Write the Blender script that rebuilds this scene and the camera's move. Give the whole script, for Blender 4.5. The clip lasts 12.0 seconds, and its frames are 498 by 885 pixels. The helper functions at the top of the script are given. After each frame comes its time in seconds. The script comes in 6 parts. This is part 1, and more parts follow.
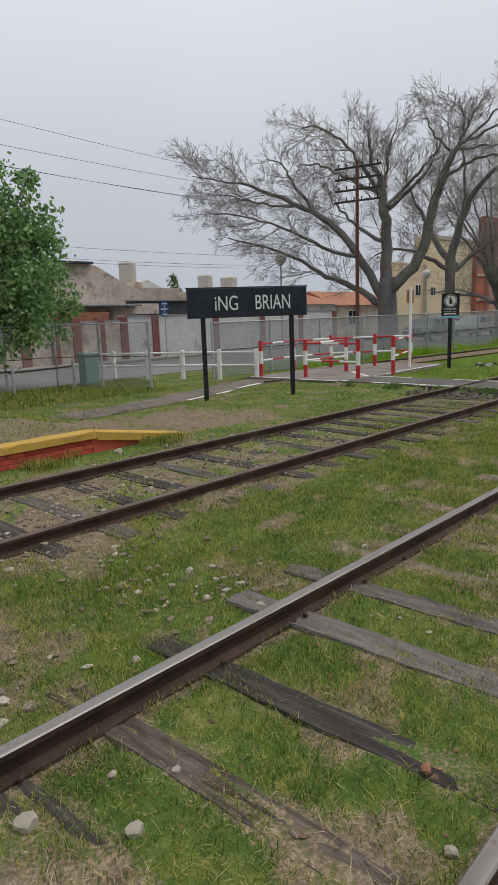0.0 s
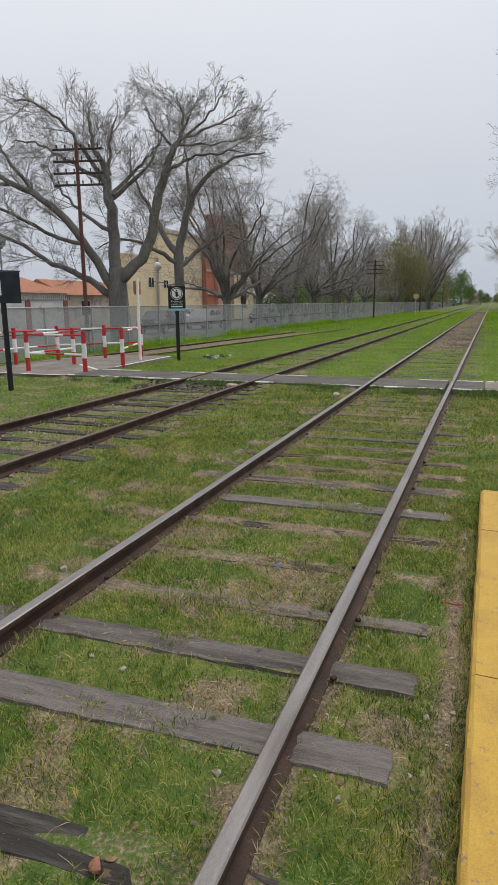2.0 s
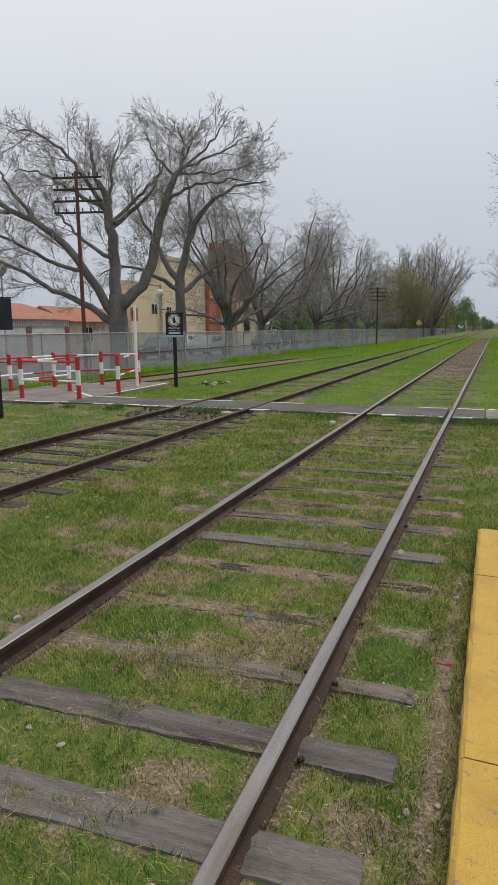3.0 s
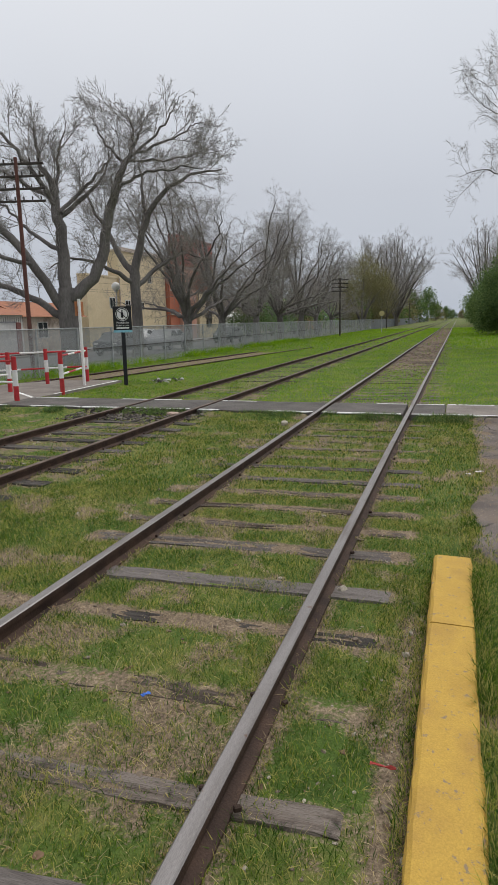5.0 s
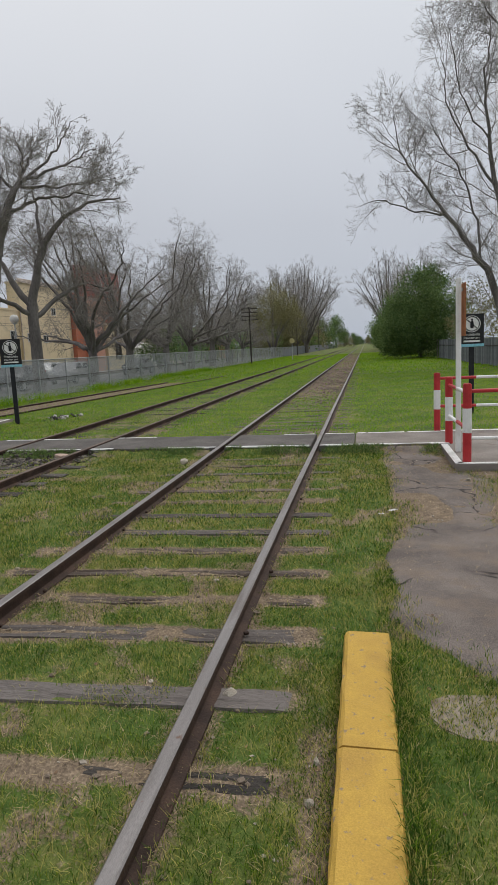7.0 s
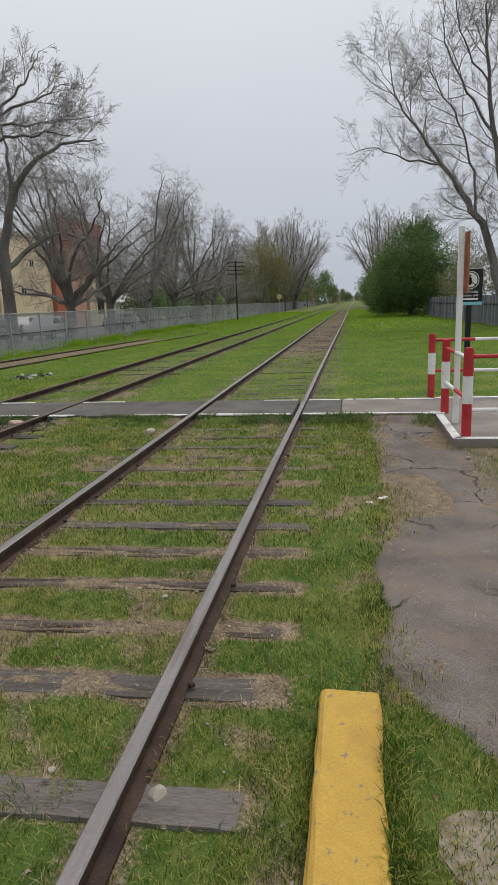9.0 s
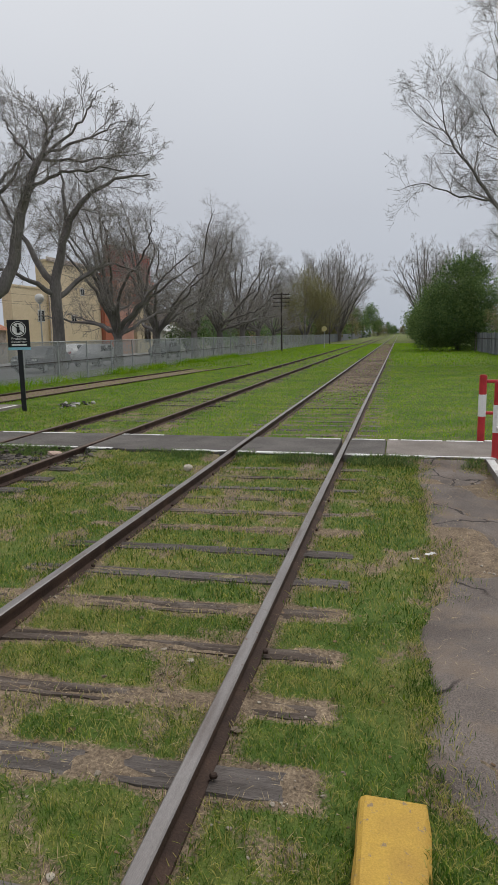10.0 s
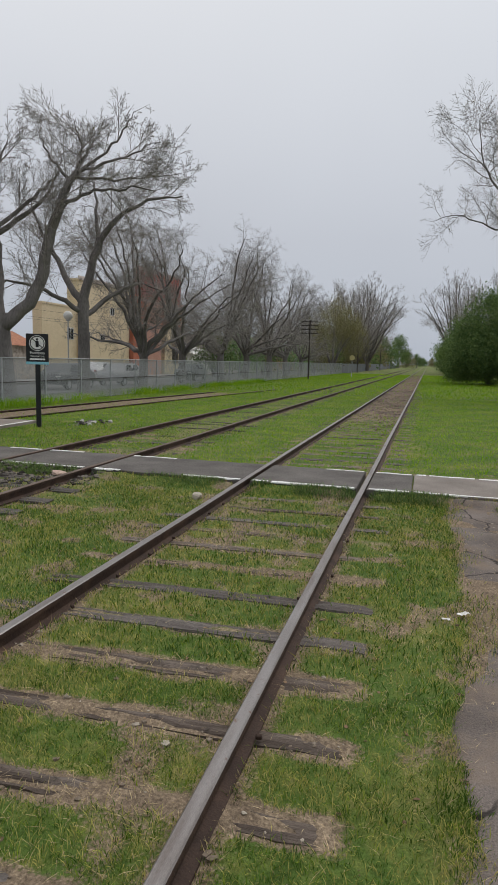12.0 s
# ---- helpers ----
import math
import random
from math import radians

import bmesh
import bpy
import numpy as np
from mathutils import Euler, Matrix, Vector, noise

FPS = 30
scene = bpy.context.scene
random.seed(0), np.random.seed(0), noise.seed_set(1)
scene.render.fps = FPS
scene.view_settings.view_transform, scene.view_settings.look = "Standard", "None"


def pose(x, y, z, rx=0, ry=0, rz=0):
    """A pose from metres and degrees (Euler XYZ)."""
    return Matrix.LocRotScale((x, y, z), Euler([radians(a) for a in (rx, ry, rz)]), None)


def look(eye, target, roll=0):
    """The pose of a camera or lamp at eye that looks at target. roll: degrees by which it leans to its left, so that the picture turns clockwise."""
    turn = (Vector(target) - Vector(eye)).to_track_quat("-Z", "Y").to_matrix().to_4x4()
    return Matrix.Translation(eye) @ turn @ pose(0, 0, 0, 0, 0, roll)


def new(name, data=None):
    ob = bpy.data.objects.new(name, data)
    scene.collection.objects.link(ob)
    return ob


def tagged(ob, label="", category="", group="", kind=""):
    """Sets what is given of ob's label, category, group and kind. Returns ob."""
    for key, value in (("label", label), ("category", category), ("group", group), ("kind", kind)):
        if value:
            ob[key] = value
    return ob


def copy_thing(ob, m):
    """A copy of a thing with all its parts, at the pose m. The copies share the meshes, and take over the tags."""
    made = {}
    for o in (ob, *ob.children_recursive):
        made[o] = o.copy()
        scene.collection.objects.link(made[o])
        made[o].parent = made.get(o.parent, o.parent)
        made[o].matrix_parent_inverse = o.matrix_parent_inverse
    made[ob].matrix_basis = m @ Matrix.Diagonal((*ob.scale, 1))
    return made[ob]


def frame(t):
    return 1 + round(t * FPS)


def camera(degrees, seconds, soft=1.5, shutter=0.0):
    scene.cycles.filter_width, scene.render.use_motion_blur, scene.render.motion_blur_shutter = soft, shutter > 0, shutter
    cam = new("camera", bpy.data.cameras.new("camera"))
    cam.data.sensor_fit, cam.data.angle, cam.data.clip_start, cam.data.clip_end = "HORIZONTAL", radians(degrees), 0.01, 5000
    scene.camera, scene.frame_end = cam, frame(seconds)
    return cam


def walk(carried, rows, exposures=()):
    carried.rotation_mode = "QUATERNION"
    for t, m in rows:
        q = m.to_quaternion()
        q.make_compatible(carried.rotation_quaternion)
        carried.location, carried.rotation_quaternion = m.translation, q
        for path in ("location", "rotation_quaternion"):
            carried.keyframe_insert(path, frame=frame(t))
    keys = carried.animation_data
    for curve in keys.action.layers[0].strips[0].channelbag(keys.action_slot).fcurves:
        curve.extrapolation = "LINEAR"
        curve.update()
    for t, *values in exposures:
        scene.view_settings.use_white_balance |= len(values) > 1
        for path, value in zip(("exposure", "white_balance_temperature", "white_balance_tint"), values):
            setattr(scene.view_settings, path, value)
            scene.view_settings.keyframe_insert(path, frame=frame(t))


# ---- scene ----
cam = camera(43.0, 12.0)
PATH = [
    (0, (-0.164, -0.685, 1.895), (1.251, 0.674, 1.508), -2.1),
    (0.5, (0.071, -0.718, 1.862), (1.63, 0.48, 1.499), -1.8),
    (1, (0.198, -0.724, 1.847), (1.925, 0.187, 1.414), -1.1),
    (1.5, (0.339, -0.728, 1.877), (2.156, -0.008, 1.455), 1.0),
    (2, (0.507, -0.702, 1.878), (2.334, -0.012, 1.447), -0.5),
    (2.5, (0.757, -0.759, 1.84), (2.598, -0.066, 1.48), -1.4),
    (3, (0.937, -0.773, 1.877), (2.774, -0.064, 1.525), -0.5),
    (3.5, (1.164, -0.783, 1.859), (3.059, -0.231, 1.537), 0.3),
    (3.7, (1.285, -0.763, 1.865), (3.196, -0.248, 1.576), 1.1),
    (5.3, (2.082, -0.838, 1.899), (3.944, -0.22, 1.51), -1.7),
    (5.5, (2.193, -0.825, 1.882), (4.08, -0.277, 1.511), -0.6),
    (6, (2.447, -0.8, 1.889), (4.365, -0.36, 1.534), -0.6),
    (6.5, (2.696, -0.836, 1.875), (4.626, -0.409, 1.571), -3.5),
    (7, (3.006, -0.883, 1.87), (4.95, -0.516, 1.575), -2.7),
    (7.2, (3.115, -0.874, 1.846), (5.057, -0.554, 1.49), -3.0),
    (8.8, (4.019, -0.881, 1.874), (5.95, -0.554, 1.472), -1.8),
    (9, (4.112, -0.88, 1.871), (6.037, -0.552, 1.441), -2.1),
    (9.5, (4.332, -0.863, 1.893), (6.291, -0.602, 1.585), 0.1),
    (10, (4.421, -0.84, 1.956), (6.339, -0.385, 1.62), -0.9),
    (10.5, (4.63, -0.838, 1.875), (6.52, -0.261, 1.565), -2.3),
    (11, (4.828, -0.861, 1.875), (6.761, -0.409, 1.628), -0.9),
    (11.5, (4.972, -0.855, 1.863), (6.889, -0.372, 1.561), -1.3),
    (12, (5.119, -0.785, 1.883), (7.031, -0.254, 1.626), 1.4),
]
walk(cam, [(t, look(eye, target, roll)) for t, eye, target, roll in PATH],
     [(0, 0.06), (0.5, 0.14), (1, 0.18), (2, 0.2), (3, 0.12), (6, 0.08), (7, 0.02), (9, 0.09), (9.5, 0.12), (10, 0.0), (12, 0.0)])

# ---- light: a bright overcast sky and a very soft sun ----
world = bpy.data.worlds.new("overcast")
scene.world = world
world.use_nodes = True
wn, wl = world.node_tree.nodes, world.node_tree.links
wn.clear()
w_out = wn.new("ShaderNodeOutputWorld")
w_bg = wn.new("ShaderNodeBackground")
w_sky = wn.new("ShaderNodeTexSky")
w_sky.sky_type, w_sky.sun_disc = "NISHITA", False
w_sky.sun_elevation, w_sky.sun_rotation = radians(48), radians(60)
w_sky.air_density, w_sky.dust_density = 1.0, 4.0
w_geo = wn.new("ShaderNodeTexCoord")
w_sep = wn.new("ShaderNodeSeparateXYZ")
w_ramp = wn.new("ShaderNodeValToRGB")
w_ramp.color_ramp.elements[0].position, w_ramp.color_ramp.elements[0].color = 0.0, (4.2, 4.6, 5.28, 1)
w_ramp.color_ramp.elements[1].position, w_ramp.color_ramp.elements[1].color = 0.62, (7.85, 8.1, 8.5, 1)
w_mid = w_ramp.color_ramp.elements.new(0.18)
w_mid.color = (4.85, 5.12, 5.68, 1)
w_noise = wn.new("ShaderNodeTexNoise")
w_noise.inputs["Scale"].default_value, w_noise.inputs["Detail"].default_value = 1.6, 3.0
w_map = wn.new("ShaderNodeMapRange")
w_map.inputs["To Min"].default_value, w_map.inputs["To Max"].default_value = 0.9, 1.1
w_cloud = wn.new("ShaderNodeMix")
w_cloud.data_type, w_cloud.blend_type = "RGBA", "MULTIPLY"
w_cloud.inputs["Factor"].default_value = 1.0
w_mix = wn.new("ShaderNodeMix")
w_mix.data_type = "RGBA"
w_mix.inputs["Factor"].default_value = 0.965
wl.new(w_geo.outputs["Generated"], w_sep.inputs[0])
wl.new(w_geo.outputs["Generated"], w_noise.inputs["Vector"])
wl.new(w_noise.outputs["Fac"], w_map.inputs["Value"])
wl.new(w_sep.outputs["Z"], w_ramp.inputs["Fac"])
wl.new(w_ramp.outputs["Color"], w_cloud.inputs["A"])
wl.new(w_map.outputs["Result"], w_cloud.inputs["B"])
wl.new(w_sky.outputs["Color"], w_mix.inputs["A"])
wl.new(w_cloud.outputs["Result"], w_mix.inputs["B"])
wl.new(w_mix.outputs["Result"], w_bg.inputs["Color"])
w_bg.inputs["Strength"].default_value = 0.105
wl.new(w_bg.outputs[0], w_out.inputs[0])

sun_data = bpy.data.lights.new("sun", "SUN")
sun_data.energy, sun_data.angle, sun_data.color = 1.5, radians(25), (1.0, 0.97, 0.92)
sun = new("sun", sun_data)
sun.matrix_world = look((0, 0, 60), (-35, 20, 0))


# ---- materials ----
def material(name):
    m = bpy.data.materials.new(name)
    m.use_nodes = True
    return m, m.node_tree.nodes, m.node_tree.links, m.node_tree.nodes["Principled BSDF"]


def surface(name, colours, scale=6.0, fine=60.0, rough=0.85, bump=0.3, metal=0.0, stretch=(1, 1, 1), island=0.0, per_object=0.0, spec=0.3,
            stain=None, stain_scale=3.0, stain_edge=(0.58, 0.66), grain=0.6):
    """Colours along a coarse noise, grain from a fine one, a stain with an edge of its own, and relief."""
    m, n, l, b = material(name)
    co = n.new("ShaderNodeTexCoord")
    mp = n.new("ShaderNodeMapping")
    mp.inputs["Scale"].default_value = stretch
    l.new(co.outputs["Object"], mp.inputs["Vector"])
    n1, n2 = n.new("ShaderNodeTexNoise"), n.new("ShaderNodeTexNoise")
    n1.inputs["Scale"].default_value, n1.inputs["Detail"].default_value = scale, 5.0
    n2.inputs["Scale"].default_value, n2.inputs["Detail"].default_value = fine, 4.0
    l.new(mp.outputs[0], n1.inputs["Vector"])
    l.new(mp.outputs[0], n2.inputs["Vector"])
    fac = n1.outputs["Fac"]
    extra = []
    if island:
        extra.append((n.new("ShaderNodeNewGeometry").outputs["Random Per Island"], island))
    if per_object:
        extra.append((n.new("ShaderNodeObjectInfo").outputs["Random"], per_object))
    for value, amount in extra:
        ma = n.new("ShaderNodeMath")
        ma.operation = "MULTIPLY_ADD"
        sub = n.new("ShaderNodeMath")
        sub.operation = "SUBTRACT"
        sub.inputs[1].default_value = 0.5
        l.new(value, sub.inputs[0])
        l.new(sub.outputs[0], ma.inputs[0])
        ma.inputs[1].default_value = amount
        l.new(fac, ma.inputs[2])
        fac = ma.outputs[0]
    ramp = n.new("ShaderNodeValToRGB")
    e = ramp.color_ramp.elements
    k = len(colours)
    spots = [0.3 + 0.4 * i / max(1, k - 1) for i in range(k)]
    e[0].position, e[0].color = spots[0], (*colours[0], 1)
    e[1].position, e[1].color = spots[-1], (*colours[-1], 1)
    for p, c in list(zip(spots, colours))[1:-1]:
        e.new(p).color = (*c, 1)
    l.new(fac, ramp.inputs["Fac"])
    mix = n.new("ShaderNodeMix")
    mix.data_type, mix.blend_type = "RGBA", "MULTIPLY"
    mix.inputs["Factor"].default_value = grain
    gr = n.new("ShaderNodeMapRange")
    gr.inputs["From Min"].default_value, gr.inputs["From Max"].default_value = 0.3, 0.7
    gr.inputs["To Min"].default_value, gr.inputs["To Max"].default_value = 0.6, 1.3
    l.new(n2.outputs["Fac"], gr.inputs["Value"])
    l.new(ramp.outputs["Color"], mix.inputs["A"])
    l.new(gr.outputs["Result"], mix.inputs["B"])
    colour = mix.outputs["Result"]
    if stain:
        n3 = n.new("ShaderNodeTexNoise")
        n3.inputs["Scale"].default_value, n3.inputs["Detail"].default_value, n3.inputs["Roughness"].default_value = stain_scale, 8.0, 0.65
        l.new(co.outputs["Object"], n3.inputs["Vector"])
        sr = n.new("ShaderNodeMapRange")
        sr.inputs["From Min"].default_value, sr.inputs["From Max"].default_value = stain_edge
        l.new(n3.outputs["Fac"], sr.inputs["Value"])
        sm = n.new("ShaderNodeMix")
        sm.data_type = "RGBA"
        sm.inputs["B"].default_value = (*stain, 1)
        l.new(sr.outputs["Result"], sm.inputs["Factor"])
        l.new(colour, sm.inputs["A"])
        colour = sm.outputs["Result"]
    l.new(colour, b.inputs["Base Color"])
    b.inputs["Roughness"].default_value, b.inputs["Metallic"].default_value = rough, metal
    b.inputs["Specular IOR Level"].default_value = spec
    if bump:
        bp = n.new("ShaderNodeBump")
        bp.inputs["Strength"].default_value, bp.inputs["Distance"].default_value = bump, 0.01
        l.new(n2.outputs["Fac"], bp.inputs["Height"])
        l.new(bp.outputs[0], b.inputs["Normal"])
    return m


def leafy(name, colours, scale=0.6, rough=0.6, through_light=0.35, island=0.6):
    """Leaves or blades: colour by place and by piece, with light coming through them."""
    m = surface(name, colours, scale, 9.0, rough, 0.0, island=island, spec=0.12)
    n, l = m.node_tree.nodes, m.node_tree.links
    b, out = n["Principled BSDF"], n["Material Output"]
    tr = n.new("ShaderNodeBsdfTranslucent")
    ms = n.new("ShaderNodeMixShader")
    ms.inputs[0].default_value = through_light
    l.new(b.inputs["Base Color"].links[0].from_socket, tr.inputs["Color"])
    l.new(b.outputs[0], ms.inputs[1])
    l.new(tr.outputs[0], ms.inputs[2])
    l.new(ms.outputs[0], out.inputs["Surface"])
    return m


M_GRASS = leafy("grass", [(0.045, 0.1, 0.013), (0.098, 0.186, 0.017), (0.215, 0.292, 0.026), (0.45, 0.4, 0.125)], 2.4, 0.7, 0.45, 0.85)
M_GRASS_FAR = leafy("grass_fresh", [(0.13, 0.28, 0.01), (0.22, 0.41, 0.015), (0.33, 0.45, 0.025)], 0.6, 0.55, 0.4, 0.4)
M_STRAW = leafy("dry_straw", [(0.5, 0.39, 0.22), (0.38, 0.29, 0.16), (0.6, 0.48, 0.29)], 2.0, 0.7, 0.25, 0.6)
M_RAIL = surface("rusted_steel", [(0.035, 0.021, 0.016), (0.055, 0.033, 0.024), (0.085, 0.05, 0.035)], 5, 90, 0.75, 0.4, 0.2)
M_RAILTOP = surface("worn_steel", [(0.21, 0.19, 0.18), (0.27, 0.25, 0.24), (0.18, 0.155, 0.142)], 3, 120, 0.45, 0.08, 0.6, stretch=(0.4, 4, 1), stain=(0.16, 0.09, 0.06), stain_scale=14, stain_edge=(0.62, 0.72))
M_DULLTOP = surface("dull_rusty_steel", [(0.09, 0.065, 0.05), (0.12, 0.085, 0.065), (0.16, 0.12, 0.1)], 4, 110, 0.6, 0.2, 0.4)
M_SLEEPER = surface("weathered_timber", [(0.088, 0.074, 0.066), (0.13, 0.111, 0.101), (0.172, 0.15, 0.137)], 3.0, 26, 0.9, 0.9, stretch=(9, 0.8, 4), per_object=0.42, stain=(0.05, 0.04, 0.034), stain_scale=7, stain_edge=(0.6, 0.72))
M_SLEEPER_BROWN = surface("brown_split_timber", [(0.075, 0.056, 0.045), (0.14, 0.11, 0.09), (0.21, 0.175, 0.15)], 3.0, 26, 0.95, 1.0, stretch=(9, 0.8, 4), per_object=0.35, stain=(0.04, 0.032, 0.027), stain_scale=5, stain_edge=(0.56, 0.68))
M_SLEEPER_DARK = surface("decayed_timber", [(0.04, 0.034, 0.03), (0.075, 0.065, 0.057), (0.12, 0.105, 0.094)], 3.0, 26, 0.95, 0.9, stretch=(9, 0.8, 4), per_object=0.4)
M_STONE = surface("pale_stone", [(0.18, 0.14, 0.105), (0.28, 0.235, 0.185), (0.4, 0.355, 0.29)], 8, 60, 0.9, 0.5, island=0.9, per_object=0.5)
M_DARKRUBBLE = surface("dark_rubble", [(0.035, 0.03, 0.026), (0.075, 0.064, 0.055), (0.16, 0.14, 0.12)], 9, 50, 0.95, 0.4, island=0.9)
M_BALLAST = surface("brown_ballast", [(0.14, 0.1, 0.075), (0.21, 0.155, 0.12), (0.3, 0.24, 0.2)], 8, 60, 0.95, 0.5, island=0.9)
M_BRICKBIT = surface("broken_brick", [(0.3, 0.13, 0.08), (0.38, 0.17, 0.11), (0.26, 0.11, 0.07)], 20, 90, 0.9, 0.5)
M_YELLOW = surface("yellow_paint", [(0.42, 0.255, 0.05), (0.49, 0.305, 0.055), (0.37, 0.22, 0.05)], 2.5, 140, 0.75, 0.3, stain=(0.25, 0.18, 0.11), stain_scale=24, stain_edge=(0.6, 0.64), grain=0.4)
M_ASPHALT = surface("old_asphalt", [(0.118, 0.097, 0.085), (0.16, 0.133, 0.117), (0.21, 0.175, 0.153)], 2.2, 110, 0.92, 0.9, stain=(0.2, 0.15, 0.112), stain_scale=2.0, stain_edge=(0.5, 0.72), grain=0.9)


def add_cracks(m, scale, width):
    """Dark open cracks: some of the edges of irregular cells, bent by noise."""
    n, l = m.node_tree.nodes, m.node_tree.links
    b = n["Principled BSDF"]
    co, wob, add, vo = n.new("ShaderNodeTexCoord"), n.new("ShaderNodeTexNoise"), n.new("ShaderNodeVectorMath"), n.new("ShaderNodeTexVoronoi")
    wob.inputs["Scale"].default_value, wob.inputs["Detail"].default_value = 2.5, 6
    vo.feature = "DISTANCE_TO_EDGE"
    vo.inputs["Scale"].default_value = scale
    sc = n.new("ShaderNodeVectorMath")
    sc.operation = "SCALE"
    sc.inputs["Scale"].default_value = 0.45
    l.new(co.outputs["Object"], wob.inputs["Vector"])
    l.new(wob.outputs["Color"], sc.inputs[0])
    l.new(co.outputs["Object"], add.inputs[0])
    l.new(sc.outputs[0], add.inputs[1])
    l.new(add.outputs[0], vo.inputs["Vector"])
    mr = n.new("ShaderNodeMapRange")
    mr.inputs["From Min"].default_value, mr.inputs["From Max"].default_value = width, width * 0.35
    l.new(vo.outputs["Distance"], mr.inputs["Value"])
    where, gate, mul = n.new("ShaderNodeTexNoise"), n.new("ShaderNodeMapRange"), n.new("ShaderNodeMath")
    where.inputs["Scale"].default_value = 0.9
    l.new(co.outputs["Object"], where.inputs["Vector"])
    gate.inputs["From Min"].default_value, gate.inputs["From Max"].default_value = 0.44, 0.54
    l.new(where.outputs["Fac"], gate.inputs["Value"])
    mul.operation = "MULTIPLY"
    l.new(mr.outputs[0], mul.inputs[0])
    l.new(gate.outputs[0], mul.inputs[1])
    mix = n.new("ShaderNodeMix")
    mix.data_type = "RGBA"
    l.new(b.inputs["Base Color"].links[0].from_socket, mix.inputs["A"])
    mix.inputs["B"].default_value = (0.035, 0.028, 0.024, 1)
    l.new(mul.outputs[0], mix.inputs["Factor"])
    l.new(mix.outputs["Result"], b.inputs["Base Color"])


add_cracks(M_ASPHALT, 0.9, 0.018)
M_CROSSING = surface("crossing_asphalt", [(0.075, 0.066, 0.06), (0.105, 0.094, 0.086), (0.14, 0.126, 0.115)], 1.6, 120, 0.9, 0.4)
M_CONCRETE = surface("worn_concrete", [(0.165, 0.14, 0.122), (0.215, 0.187, 0.165), (0.27, 0.237, 0.212)], 1.5, 80, 0.9, 0.3, stain=(0.19, 0.155, 0.13), stain_scale=2.2, grain=0.45)
M_WHITELINE = surface("worn_white_paint", [(0.6, 0.58, 0.54), (0.76, 0.75, 0.72), (0.82, 0.81, 0.79)], 4, 60, 0.7, 0.2, stain=(0.25, 0.22, 0.19), stain_scale=11, stain_edge=(0.6, 0.66))
M_RED = surface("red_paint", [(0.42, 0.03, 0.035), (0.5, 0.04, 0.045), (0.38, 0.03, 0.035)], 5, 60, 0.45, 0.1, stain=(0.25, 0.1, 0.07), stain_scale=18, stain_edge=(0.68, 0.74), grain=0.2)
M_WHITE = surface("white_paint", [(0.7, 0.68, 0.65), (0.78, 0.77, 0.75), (0.81, 0.8, 0.78)], 5, 60, 0.5, 0.1, stain=(0.42, 0.34, 0.27), stain_scale=14, stain_edge=(0.67, 0.75), grain=0.15)
M_BRICKRED = surface("red_painted_brick", [(0.44, 0.07, 0.045), (0.52, 0.1, 0.06), (0.4, 0.06, 0.04)], 6, 60, 0.8, 0.5, per_object=0.5)
M_MORTAR = surface("red_mortar", [(0.3, 0.055, 0.04), (0.36, 0.075, 0.05)], 9, 80, 0.95, 0.4)
M_BOARD = surface("dark_blue_enamel", [(0.012, 0.015, 0.024), (0.018, 0.022, 0.034), (0.026, 0.03, 0.043)], 3, 50, 0.5, 0.1)
M_BLACKPOST = surface("black_paint", [(0.012, 0.013, 0.016), (0.02, 0.021, 0.025)], 6, 60, 0.5, 0.1)
M_SIGNBLACK = surface("sign_black", [(0.012, 0.012, 0.014), (0.018, 0.018, 0.02)], 6, 60, 0.4, 0.05)
M_SIGNBLUE = surface("sign_pale_blue", [(0.22, 0.5, 0.62), (0.27, 0.55, 0.66)], 6, 60, 0.5, 0.05)
M_LETTER = surface("sign_white", [(0.72, 0.72, 0.7), (0.8, 0.8, 0.78)], 6, 50, 0.5, 0.05)
M_BARK = surface("dark_bark", [(0.115, 0.103, 0.098), (0.17, 0.154, 0.147), (0.225, 0.206, 0.197)], 1.4, 16, 0.95, 0.9, stretch=(1, 1, 0.35))
# twig bark for the far trees, paler than M_TWIG to paint in haze
M_TWIG_HAZE = surface("hazed_twig_bark", [(0.28, 0.255, 0.235), (0.34, 0.31, 0.29)], 1.0, 20, 0.95, 0.0)
M_TWIG = surface("twig_bark", [(0.245, 0.223, 0.21), (0.305, 0.28, 0.265)], 1.0, 20, 0.95, 0.0)
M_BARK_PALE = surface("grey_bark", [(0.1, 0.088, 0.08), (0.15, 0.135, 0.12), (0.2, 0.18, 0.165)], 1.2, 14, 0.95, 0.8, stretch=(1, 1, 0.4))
M_BUD = leafy("sparse_spring_leaves", [(0.16, 0.16, 0.07), (0.22, 0.21, 0.09), (0.24, 0.19, 0.1)], 0.5)
M_LEAF = leafy("fresh_leaves", [(0.12, 0.23, 0.085), (0.2, 0.34, 0.13), (0.29, 0.43, 0.18)], 0.7)
M_BUSH = leafy("dense_dark_leaves", [(0.07, 0.125, 0.045), (0.125, 0.195, 0.06), (0.2, 0.275, 0.088)], 0.3)
M_LIGHTLEAF = leafy("young_yellow_leaves", [(0.2, 0.19, 0.085), (0.27, 0.26, 0.11), (0.25, 0.215, 0.12)], 0.3)
M_POLE = surface("brown_painted_pole", [(0.1, 0.04, 0.032), (0.13, 0.055, 0.042), (0.08, 0.035, 0.03)], 2, 30, 0.7, 0.2)
M_DARKWOOD = surface("tarred_wood", [(0.05, 0.042, 0.038), (0.075, 0.064, 0.058)], 3, 30, 0.9, 0.4)
